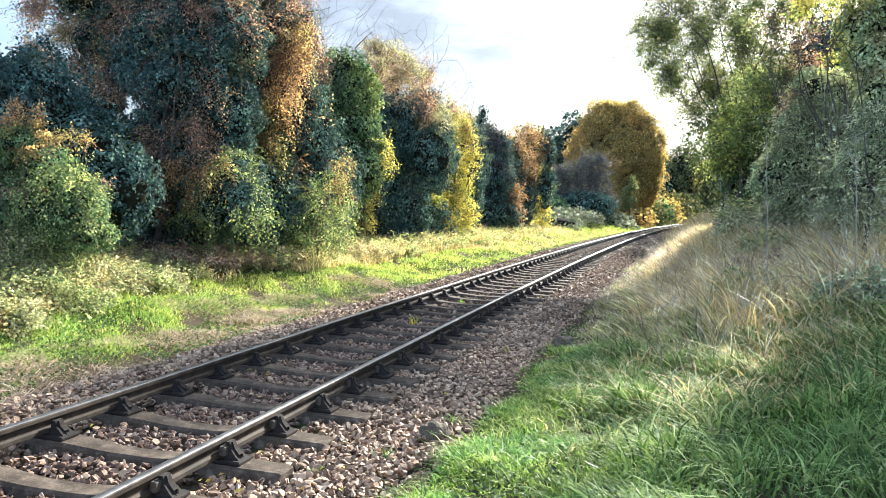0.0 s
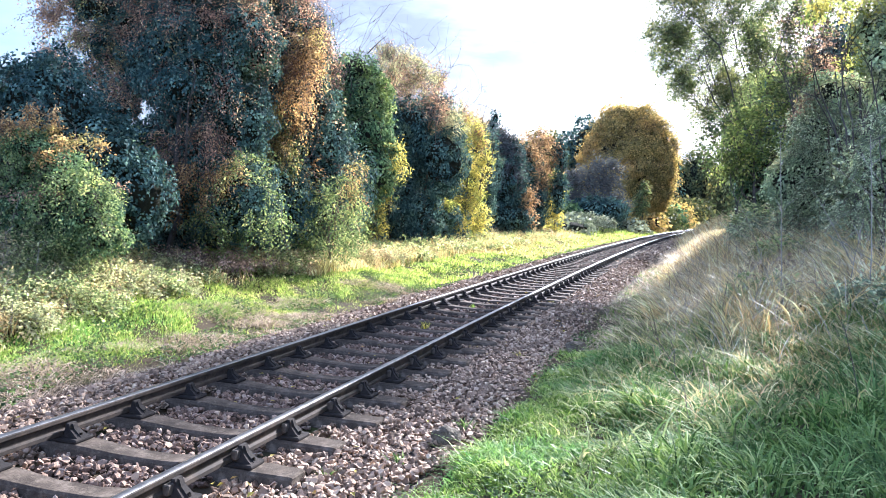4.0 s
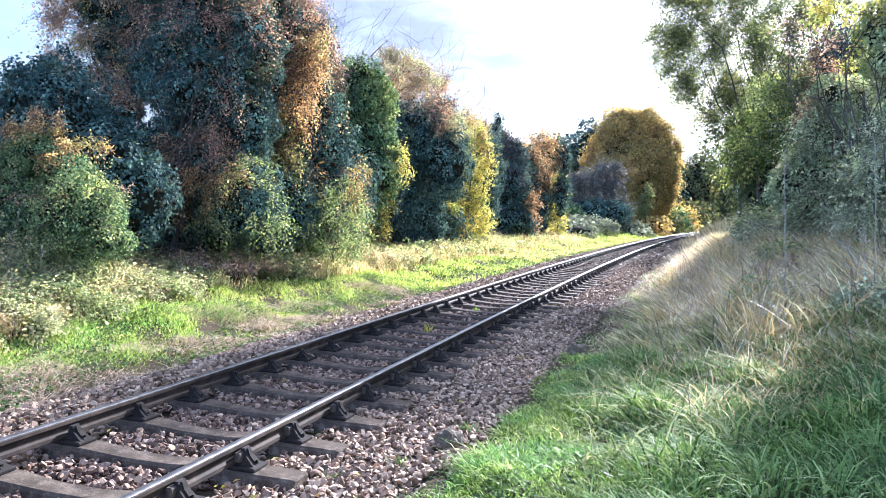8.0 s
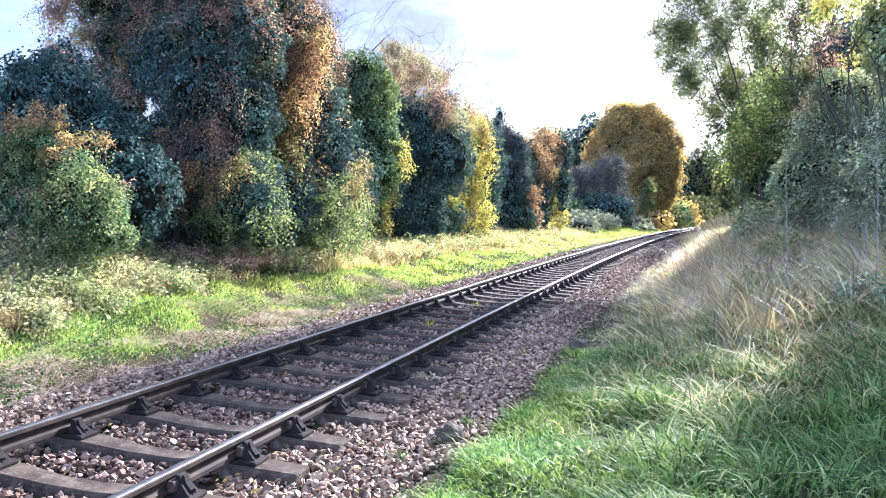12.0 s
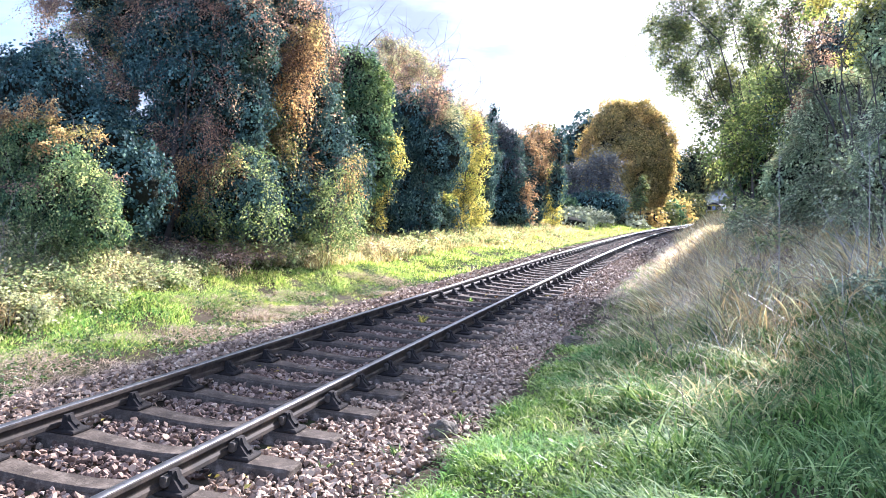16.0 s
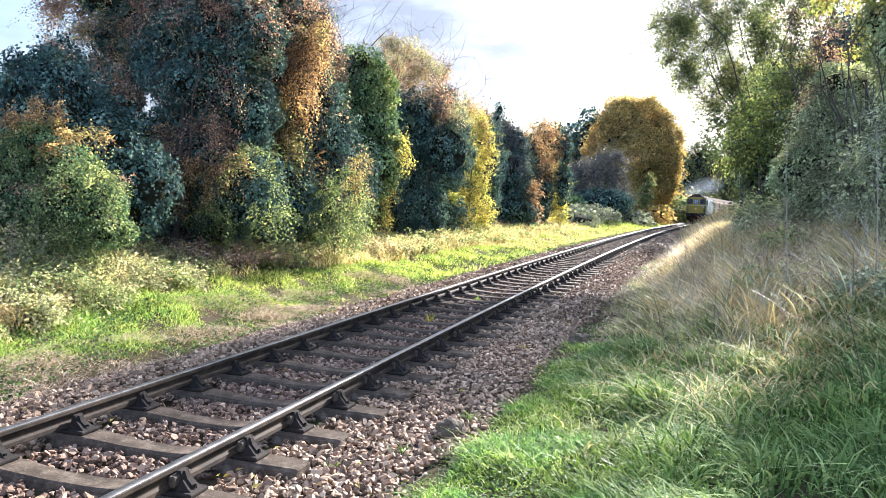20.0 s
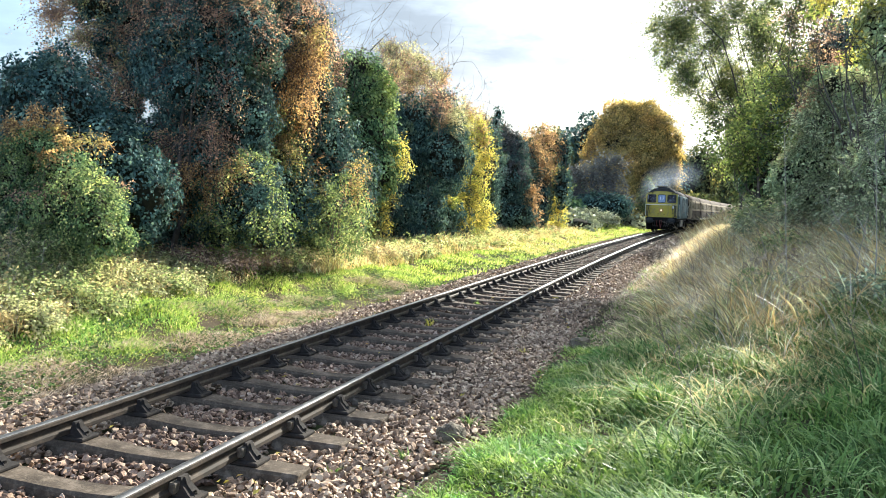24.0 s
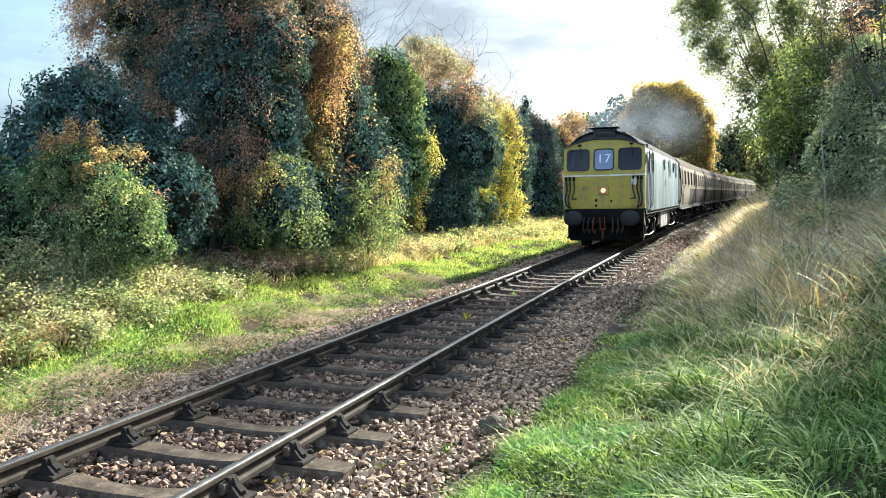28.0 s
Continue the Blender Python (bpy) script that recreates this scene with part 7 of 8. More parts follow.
def skin(name, profile, ys, material, parent, label="", inset=None):
    """A shell through the profile (x, z) at each y; inset: factor on x at each y."""
    n = len(profile)
    v = [(x * (inset[k] if inset else 1.0), y, z) for k, y in enumerate(ys) for x, z in profile]
    f = [(k * n + j, k * n + j + 1, (k + 1) * n + j + 1, (k + 1) * n + j) for k in range(len(ys) - 1) for j in range(n - 1)]
    return mesh_part(name, v, f, material, parent, label, True)


def round_rect(w, h, r, n=4):
    out = []
    for cx, cz, a0 in ((w / 2 - r, h / 2 - r, 0), (-w / 2 + r, h / 2 - r, 90), (-w / 2 + r, -h / 2 + r, 180), (w / 2 - r, -h / 2 + r, 270)):
        for k in range(n + 1):
            a = radians(a0 + 90 * k / n)
            out.append((cx + r * math.cos(a), cz + r * math.sin(a)))
    return out


def ring_part(name, w, h, r, border, depth, place, material, parent, label=""):
    """A rounded rectangular frame, in the xz plane of place."""
    a, b = round_rect(w, h, r), round_rect(w - 2 * border, h - 2 * border, max(r - border, 0.01))
    n = len(a)
    v = [(x, -depth, z) for x, z in a] + [(x, -depth, z) for x, z in b] + [(x, 0.01, z) for x, z in a] + [(x, 0.01, z) for x, z in b]
    f = []
    for j in range(n):
        k = (j + 1) % n
        f += [(j, k, n + k, n + j), (2 * n + j, 2 * n + k, k, j), (n + j, n + k, 3 * n + k, 3 * n + j)]
    ob = mesh_part(name, v, f, material, parent, label)
    ob.matrix_basis = place
    return ob


def pane_part(name, w, h, r, place, material, parent, label="", thick=0.006):
    a = round_rect(w, h, r)
    n = len(a)
    v = [(x, -thick, z) for x, z in a] + [(x, 0, z) for x, z in a]
    f = [tuple(range(n)), tuple(range(2 * n - 1, n - 1, -1))] + [(j, n + j, n + (j + 1) % n, (j + 1) % n) for j in range(n)]
    ob = mesh_part(name, v, f, material, parent, label)
    ob.matrix_basis = place
    return ob


def wheel_mesh(radius, name):
    """A pair of railway wheels on an axle, which lies along x at the origin."""
    bm = bmesh.new()
    for side in (-1, 1):
        prof = [(0.64, radius + 0.028), (0.675, radius + 0.028), (0.685, radius), (0.81, radius - 0.006), (0.81, radius - 0.07), (0.77, radius - 0.09),
                (0.75, 0.17), (0.80, 0.15), (0.80, 0.09), (0.64, 0.09), (0.64, 0.15), (0.70, 0.17), (0.71, radius - 0.09), (0.66, radius - 0.08)]
        n, m = len(prof), 24
        rings = [[bm.verts.new((side * x, r * math.cos(2 * math.pi * k / m), r * math.sin(2 * math.pi * k / m))) for x, r in prof] for k in range(m)]
        for k in range(m):
            for j in range(n):
                bm.faces.new((rings[k][j], rings[k][(j + 1) % n], rings[(k + 1) % m][(j + 1) % n], rings[(k + 1) % m][j]))
    rod(bm, (-0.85, 0, 0), (0.85, 0, 0), 0.075, 0.075, 12)
    for k in range(6):
        a = math.pi * k / 3
        for side in (-1, 1):
            box(bm, side * 0.74 - 0.02, side * 0.74 + 0.02, 0.30 * math.cos(a) - 0.03, 0.30 * math.cos(a) + 0.03, 0.30 * math.sin(a) - 0.03, 0.30 * math.sin(a) + 0.03)
    bmesh.ops.recalc_face_normals(bm, faces=bm.faces)
    mesh = bpy.data.meshes.new(name)
    bm.to_mesh(mesh)
    bm.free()
    mesh.materials.append(FRAME_GREY)
    return mesh


LOCO_WHEEL, COACH_WHEEL = wheel_mesh(0.545, "wheelset"), wheel_mesh(0.457, "wheelset")


def bogie(parent, y, base, radius, wheel):
    """A two-axle bogie: side frames, springs, axle boxes, brake gear and two wheelsets."""
    bm = bmesh.new()
    for side in (-1, 1):
        x0, x1 = sorted((side * 0.94, side * 1.06))
        box(bm, x0, x1, y - base / 2 - 0.55, y + base / 2 + 0.55, radius + 0.10, radius + 0.32, 0.03)
        for dy in (-base / 2, base / 2):
            box(bm, x0 - 0.02, x1 + 0.05, y + dy - 0.17, y + dy + 0.17, radius - 0.17, radius + 0.14, 0.03)
            for dd in (-0.34, 0.34):
                rod(bm, (side * 1.02, y + dy + dd, radius - 0.16), (side * 1.02, y + dy + dd, radius + 0.14), 0.075, 0.075, 10)
            box(bm, x0, x1, y + dy - 0.45, y + dy + 0.45, radius - 0.22, radius - 0.15, 0.01)
            box(bm, side * 0.75 - 0.05, side * 0.75 + 0.05, y + dy - radius - 0.10, y + dy - radius - 0.03, radius - 0.28, radius + 0.2, 0.01)
        rod(bm, (side * 1.05, y - 0.5, radius + 0.0), (side * 1.05, y + 0.5, radius + 0.05), 0.05, 0.05, 8)
        box(bm, x0, x1, y - 0.45, y + 0.45, radius - 0.12, radius + 0.12, 0.03)
    box(bm, -0.95, 0.95, y - 0.25, y + 0.25, radius + 0.0, radius + 0.3, 0.04)
    ob = part("bogie", bm, FRAME_GREY, parent, "dusty black bogie with springs and axle boxes")
    for dy in (-base / 2, base / 2):
        w = new("wheelset", wheel)
        w.parent = ob
        w.matrix_basis = pose(0, y + dy, radius)
    return ob


def cable(name, pts, r, material, parent, label=""):
    v, f = tube_net([np.array(pts, float)], [np.full(len(pts), r)], 8)
    return obj(name, raw_mesh(name, v, f, True), material, parent, label)


def smooth_path(pts, m=14):
    """A soft curve through a few points."""
    p = np.array(pts, float)
    t = np.linspace(0, len(p) - 1, m)
    i = np.clip(t.astype(int), 0, len(p) - 2)
    u = (t - i)[:, None]
    p0, p1, p2, p3 = p[np.maximum(i - 1, 0)], p[i], p[i + 1], p[np.minimum(i + 2, len(p) - 1)]
    return 0.5 * ((2 * p1) + (p2 - p0) * u + (2 * p0 - 5 * p1 + 4 * p2 - p3) * u ** 2 + (3 * p1 - p0 - 3 * p2 + p3) * u ** 3)


def numerals(text, size, place, material, parent, name, label):
    cu = bpy.data.curves.new(name, "FONT")
    cu.body, cu.size, cu.align_x, cu.align_y, cu.extrude = text, size, "CENTER", "CENTER", 0.002
    tmp = bpy.data.objects.new(name, cu)
    mesh = bpy.data.meshes.new_from_object(tmp)
    bpy.data.objects.remove(tmp)
    mesh.materials.clear()
    ob = obj(name, mesh, material, parent, label)
    ob.matrix_basis = place @ pose(0, 0, 0, 90)
    return ob


def build_locomotive():
    L = empty("diesel_locomotive", (0, 60, 0), "weathered pale blue diesel locomotive with a yellow front", "locomotive")
    y0, y1 = 0.0, 14.6
    side = [(1.31, 1.18), (1.335, 1.5), (1.34, 2.2), (1.33, 2.75), (1.30, 3.05), (1.24, 3.22)]
    roof = [(1.24, 3.22), (1.10, 3.42), (0.88, 3.60), (0.55, 3.74), (0.2, 3.80), (-0.2, 3.80), (-0.55, 3.74), (-0.88, 3.60), (-1.10, 3.42), (-1.24, 3.22)]
    ys = [0.28, 0.9, 1.6, 14.0, 14.5]
    ins = [0.965, 0.99, 1.0, 1.0, 0.97]
    right = skin("body_side", side, ys, LOCO_BLUE, L, "pale blue body side streaked with grime", ins)
    left = skin("body_side", [(-x, z) for x, z in side[::-1]], ys, LOCO_BLUE, L, "pale blue body side streaked with grime", ins)
    skin("roof", roof, [0.12, 0.3, 1.2, 1.9], LOCO_ROOF, L, "soot-black cab roof", [0.95, 0.975, 0.995, 1.0])
    skin("roof", roof, [1.9, 14.0, 14.5], LOCO_ROOF_GREY, L, "weathered grey roof", [1.0, 1.0, 0.97])
    bm = bmesh.new()
    box(bm, -1.28, 1.28, 0.3, 14.5, 1.05, 1.2, 0.02)
    part("solebar", bm, SOOT, L)
    mesh_part("back_wall", [(x * 0.97, 14.5, z) for x, z in side] + [(-x * 0.97, 14.5, z) for x, z in side[::-1]], [tuple(range(12))], SOOT, L)

    # the front: flat lower panel, windows leaning back above it, an arched brow
    def fy(z):
        return 0.0 if z < 2.37 else (z - 2.37) * 0.14

    xs = [-1.27, -1.15, -0.47, -0.30, 0.30, 0.47, 1.15, 1.27]

    def brow(x):
        return 3.52 - 0.27 * (abs(x) / 1.27) ** 2.4

    v, f = [], []

    def quad(xa, xb, za0, za1, zb0, zb1):
        k = len(v)
        for x, z in ((xa, za0), (xb, zb0), (xb, zb1), (xa, za1)):
            v.append((x, fy(z), z))
        f.append((k, k + 1, k + 2, k + 3))

    for a, b in zip(xs[:-1], xs[1:]):
        window = (a, b) in ((-1.15, -0.47), (-0.30, 0.30), (0.47, 1.15))
        quad(a, b, 2.37, 2.53, 2.37, 2.53)
        if not window:
            quad(a, b, 2.53, 3.20, 2.53, 3.20)
        m = 6 if window else 1
        for k in range(m):
            c, d = a + (b - a) * k / m, a + (b - a) * (k + 1) / m
            quad(c, d, 3.20, brow(c), 3.20, brow(d))
    # cheeks that run round to the body sides
    for s in (-1, 1):
        k = len(v)
        zs = [1.27, 2.37, 2.53, 3.20, 3.25]
        for z in zs:
            v.append((s * 1.27, fy(z), z))
            v.append((s * np.interp(z, [1.18, 1.5, 2.2, 2.75, 3.05, 3.25], [1.27, 1.288, 1.293, 1.283, 1.255, 1.2]) * 1.0, 0.42, z))
        for j in range(len(zs) - 1):
            f.append((k + 2 * j, k + 2 * j + 1, k + 2 * j + 3, k + 2 * j + 2))
    cab = mesh_part("cab_front", v, f, LOCO_YELLOW, L, "yellow cab front with three windows")
    bm = bmesh.new()
    box(bm, -1.27, 1.27, -0.012, 0.3, 1.27, 2.335, 0.03, 2)
    part("warning_panel", bm, LOCO_YELLOW, L, "plain yellow lower front panel")
    bm = bmesh.new()
    box(bm, -1.285, 1.285, -0.02, 0.32, 2.325, 2.375, 0.008)
    part("lining", bm, CREAM_LINE, L, "cream line below the windows")
    # brow: dark gutter over the yellow, and the dome behind it
    gut = [(x, fy(brow(x)) - 0.03, brow(x) + 0.015) for x in np.linspace(-1.25, 1.25, 25)]
    cable("gutter", gut, 0.022, LOCO_ROOF, L)
    dome_v, dome_f = [], []
    n = 25
    for k, (yy, lift, sq) in enumerate(((0.16, 0.0, 1.0), (0.22, 0.12, 0.985), (0.34, 0.20, 0.975))):
        for x in np.linspace(-1.25, 1.25, n):
            zr = np.interp(abs(x), [0, 0.2, 0.55, 0.88, 1.10, 1.24, 1.3], [3.80, 3.80, 3.74, 3.60, 3.42, 3.22, 3.1])
            z = brow(x) + (zr - brow(x)) * (0.0, 0.62, 1.0)[k]
            dome_v.append((x * sq, yy, max(z, brow(x))))
    for k in range(2):
        for j in range(n - 1):
            dome_f.append((k * n + j, k * n + j + 1, (k + 1) * n + j + 1, (k + 1) * n + j))
    mesh_part("roof_dome", dome_v, dome_f, LOCO_ROOF, L, "black front edge of the roof", True)
    bm = bmesh.new()
    box(bm, -0.36, 0.36, 0.16, 0.95, 3.60, 3.86, 0.05, 2)
    horn = part("horn_box", bm, LOCO_ROOF, L, "black horn housing on the cab roof")
    bm = bmesh.new()
    box(bm, -0.46, 0.46, 0.10, 0.6, 3.875, 3.91, 0.012)
    part("cover_plate", bm, SOOT, horn)
    bm = bmesh.new()
    box(bm, -0.27, 0.27, 0.145, 0.17, 3.66, 3.80, 0.02)
    part("grille", bm, RUBBER, horn)

    tilt = -math.degrees(math.atan(0.14))
    for cx, w, col in ((-0.81, 0.68, GLASS), (0.0, 0.60, BLIND), (0.81, 0.68, GLASS)):
        z = 2.865
        place = pose(cx, fy(z) - 0.004, z, tilt)
        name = "headcode_window" if col is BLIND else "windscreen"
        win = ring_part(name, w + 0.05, 0.72, 0.13, 0.04, 0.022, place, RUBBER, cab, "black rubber window frame")
        pane_part("headcode_panel" if col is BLIND else "pane", w, 0.68, 0.10, pose(0, 0.012, 0), col, win, "slate-blue headcode panel" if col is BLIND else "")
        if col is BLIND:
            for dx, ch in ((-0.12, "1"), (0.12, "7")):
                numerals(ch, 0.40, pose(dx, 0.003, 0.02), WHITE, win, "headcode_numeral", "white numeral " + ch)
        else:
            cable("wiper", [(cx + 0.05, fy(3.3) - 0.05, 3.33), (cx + 0.09, fy(2.95) - 0.045, 2.95)], 0.010, SOOT, cab)
            bm = bmesh.new()
            box(bm, cx - 0.02, cx + 0.10, fy(3.34) - 0.06, fy(3.34) + 0.02, 3.32, 3.38, 0.01)
            part("wiper_motor", bm, SOOT, cab)
    bm = bmesh.new()
    box(bm, -1.22, 1.22, 1.5, 1.6, 1.2, 3.4)
    box(bm, -1.22, 1.22, 0.35, 1.5, 2.1, 2.2)
    part("cab_interior", bm, INSIDE, L)

    # headlamp and small fittings on the panel
    bm = bmesh.new()
    box(bm, -0.165, 0.165, -0.06, 0.0, 1.72, 2.02, 0.02)
    lampbox = part("headlamp", bm, BRASS, L, "square orange-brown headlamp box, lit")
    bm = bmesh.new()
    rod(bm, (0, -0.085, 1.87), (0, -0.055, 1.87), 0.075, 0.075, 20)
    part("lens", bm, LAMP, lampbox, "glowing lens")
    for x, z, w, h in ((-0.62, 1.98, 0.09, 0.14), (0.66, 2.0, 0.09, 0.14), (-0.24, 1.55, 0.06, 0.08), (-0.24, 1.38, 0.06, 0.07), (0.24, 1.52, 0.05, 0.07), (0.9, 1.40, 0.08, 0.12), (-0.95, 1.40, 0.08, 0.12)):
        bm = bmesh.new()
        box(bm, x - w / 2, x + w / 2, -0.05, 0.0, z - h / 2, z + h / 2, 0.01)
        part("lamp_bracket", bm, SOOT if h < 0.1 else LOCO_YELLOW, L)
    bm = bmesh.new()
    box(bm, 0.86, 1.03, -0.10, 0.0, 2.03, 2.26, 0.02)
    part("air_socket", bm, CREAM_LINE, L, "cream-coloured socket box")
    # jumper cables and hoses down both sides
    for s in (-1, 1):
        for k, (x, drop, r) in enumerate(((1.17, 1.38, 0.030), (1.06, 1.28, 0.026), (0.93, 1.62, 0.020))):
            bow = 0.09 + 0.03 * k
            cable("jumper_cable", smooth_path([(s * x, -0.02, 2.28), (s * x, -0.08, 2.2), (s * (x - 0.02), -0.09, 1.9), (s * (x + bow * 0.4), -0.10, 1.6), (s * (x - 0.02), -0.08, drop), (s * (x - 0.08), -0.03, drop - 0.03)]), r, RUBBER, L)
        bm = bmesh.new()
        for k, x in enumerate((1.17, 1.06, 0.93)):
            rod(bm, (s * x, -0.07, 2.20), (s * x, -0.07, 2.32), 0.04, 0.035, 10)
        part("cable_plugs", bm, SOOT, L)
        cable("handrail", smooth_path([(s * 1.245, -0.02, 2.28), (s * 1.25, -0.08, 2.2), (s * 1.25, -0.08, 1.5), (s * 1.245, -0.02, 1.42)]), 0.014, CREAM_LINE, L)
    # buffer beam, buffers, coupling
    bm = bmesh.new()
    box(bm, -1.24, 1.24, -0.04, 0.35, 0.78, 1.27, 0.03)
    part("buffer_beam", bm, SOOT, L, "oily black buffer beam")
    for s in (-1, 1):
        bm = bmesh.new()
        rod(bm, (s * 0.87, -0.05, 0.98), (s * 0.87, -0.47, 0.98), 0.19, 0.14, 20)
        b = part("buffer", bm, SOOT, L, "black oval buffer", True)
        bm = bmesh.new()
        bmesh.ops.create_uvsphere(bm, u_segments=24, v_segments=10, radius=1.0)
        for q in bm.verts:
            q.co = Vector((s * 0.87 + q.co.x * 0.30, -0.52 + q.co.y * 0.055, 0.98 + q.co.z * 0.255))
        part("buffer_head", bm, BUFFER, b, "dark steel buffer head", True)
        bm = bmesh.new()
        box(bm, s * 1.02 - 0.20, s * 1.02 + 0.20, 0.14, 0.34, 0.30, 0.36, 0.01)
        box(bm, s * 1.02 - 0.18, s * 1.02 + 0.18, 0.30, 0.34, 0.34, 0.80)
        part("step", bm, SOOT, L)
        for k, x in enumerate((0.30, 0.46, 0.60)):
            cable("brake_hose", smooth_path([(s * x, -0.06, 0.98), (s * x, -0.18, 0.9), (s * (x + 0.02), -0.2, 0.62), (s * (x - 0.03), -0.14, 0.50), (s * (x - 0.05), -0.08, 0.62)]), 0.024, RED_PAINT if (k == 0 and s < 0) else RUBBER, L)
    bm = bmesh.new()
    rod(bm, (0, -0.04, 1.05), (0, -0.34, 1.03), 0.045, 0.04, 10)
    rod(bm, (0, -0.34, 1.12), (0, -0.30, 0.98), 0.04, 0.04, 10)
    part("drawhook", bm, SOOT, L)
    bm = bmesh.new()
    for x in (-0.07, 0.07):
        rod(bm, (x, -0.33, 1.02), (x, -0.25, 0.62), 0.020, 0.020, 8)
    rod(bm, (-0.10, -0.25, 0.62), (0.10, -0.25, 0.62), 0.03, 0.03, 8)
    rod(bm, (0, -0.25, 0.64), (0, -0.22, 0.32), 0.025, 0.035, 8)
    part("screw_coupling", bm, RED_PAINT, L, "dull red screw coupling")
    # sides: doors, windows, grilles
    for s in (-1, 1):
        sd = right if s > 0 else left
        face = pose(0, 0, 0, 0, 0, 90 * s)

        def side_place(y, z):
            return pose(s * 1.337, y, z) @ face

        for y, w in ((0.72, 0.16), (1.75, 0.62)):
            win = ring_part("side_window", w, 0.72, 0.05, 0.035, 0.014, side_place(y, 2.78), RUBBER, sd)
            pane_part("pane", w - 0.05, 0.67, 0.04, pose(0, 0.006, 0), GLASS, win)
        for y in (1.16, 13.4):
            ring_part("cab_door", 0.62, 1.95, 0.05, 0.02, 0.012, side_place(y, 2.25), FRAME_GREY, sd, "cab door outline")
            for dy in (-0.38, 0.38):
                cable("handrail", [(s * 1.37, y + dy, 1.4), (s * 1.38, y + dy, 1.9), (s * 1.37, y + dy, 2.4)], 0.014, CREAM_LINE, sd)
        for y, w, h, z in ((6.0, 0.5, 0.42, 2.86), (10.2, 0.5, 0.42, 2.86)):
            win = ring_part("side_window", w, h, 0.06, 0.03, 0.014, side_place(y, z), RUBBER, sd)
            pane_part("pane", w - 0.04, h - 0.04, 0.05, pose(0, 0.006, 0), GLASS, win)
        for y in (8.4, 11.6):
            g = ring_part("grille", 0.8, 0.7, 0.02, 0.03, 0.014, side_place(y, 2.80), LOCO_BLUE, sd, "louvred ventilation grille")
            bm = bmesh.new()
            for k in range(9):
                box(bm, -0.36, 0.36, -0.016, -0.002, -0.30 + k * 0.07, -0.265 + k * 0.07)
            part("louvre", bm, LOCO_BLUE, g)
        pane_part("side_badge", 0.42, 0.22, 0.02, side_place(6.3, 2.15), SOOT, sd, "dark plate on the body side")
        bm = bmesh.new()
        box(bm, s * 1.28 - 0.03, s * 1.28 + 0.03, 0.9, 14.2, 1.16, 1.22, 0.01)
        part("lower_trim", bm, FRAME_GREY, sd)
    # between the bogies
    bm = bmesh.new()
    box(bm, -1.15, 1.15, 5.9, 8.9, 0.38, 1.05, 0.08, 2)
    tank = part("fuel_tank", bm, FRAME_GREY, L, "black fuel tank with pale battery boxes")
    for s in (-1, 1):
        for y in (5.95, 6.95, 7.95):
            bm = bmesh.new()
            box(bm, s * 1.17 - 0.03, s * 1.17 + 0.03, y + 0.03, y + 0.93, 0.42, 1.03, 0.02)
            box(bm, s * 1.20 - 0.012, s * 1.20 + 0.012, y + 0.40, y + 0.56, 0.86, 0.90, 0.005)
            part("battery_box", bm, TANK, tank, "pale weathered battery box lid")
    for y in (5.2, 9.4):
        bm = bmesh.new()
        box(bm, -1.2, 1.2, y - 0.3, y + 0.3, 0.55, 1.05, 0.04)
        part("equipment_box", bm, FRAME_GREY, L)
    for k, y in enumerate((2.2, 4.6, 6.4, 8.2, 10.6, 12.4)):
        bm = bmesh.new()
        if k % 2:
            rod(bm, (0, y, 3.76), (0, y, 3.86), 0.42, 0.40, 20)
        else:
            box(bm, -0.5, 0.5, y - 0.6, y + 0.6, 3.70, 3.84, 0.03)
        part("roof_hatch", bm, LOCO_ROOF_GREY, L)
    # full width of the body
    for ob in L.children:
        for o in (ob, *ob.children):
            across = abs(o.matrix_basis.to_euler().z) < 0.1
            if across:
                o.data.transform(Matrix.Diagonal((1.025, 1, 1, 1)))
            o.location.x *= 1.025
    # full-length plate added to keep light from showing under the body
    bm = bmesh.new()
    box(bm, -1.15, 1.15, 0.6, 14.2, 0.72, 1.04, 0.02)
    part("underfloor", bm, SOOT, L)
    # black mass added for the dark below the beam, with guard irons
    bm = bmesh.new()
    box(bm, -1.2, 1.2, 0.40, 0.62, 0.22, 0.80, 0.03)
    for s in (-1, 1):
        box(bm, s * 0.76 - 0.05, s * 0.76 + 0.05, 0.36, 0.46, 0.06, 0.5, 0.01)
        box(bm, s * 1.0 - 0.14, s * 1.0 + 0.14, 0.30, 0.62, 0.30, 0.62, 0.03)
    part("wheel_guard", bm, SOOT, L, "black block added for the dark below the beam, with guard irons")
    for s in (-1, 1):
        for y in (1.0, 4.05, 10.4, 13.5):                     # sand boxes with their pipes
            bm = bmesh.new()
            box(bm, s * 1.10 - 0.10, s * 1.10 + 0.10, y - 0.20, y + 0.20, 0.66, 1.02, 0.03)
            rod(bm, (s * 1.12, y, 0.90), (s * 1.22, y, 0.97), 0.06, 0.06, 10)
            tray = part("sand_box", bm, FRAME_GREY, L)
            d = 0.42 if y in (4.05, 13.5) else 0.36
            cable("sand_pipe", smooth_path([(s * 1.16, y, 0.68), (s * 1.15, y + 0.04, 0.5), (s * 0.98, y + d * 0.5, 0.3), (s * 0.80, y + d, 0.14)]), 0.024, FRAME_GREY, tray)
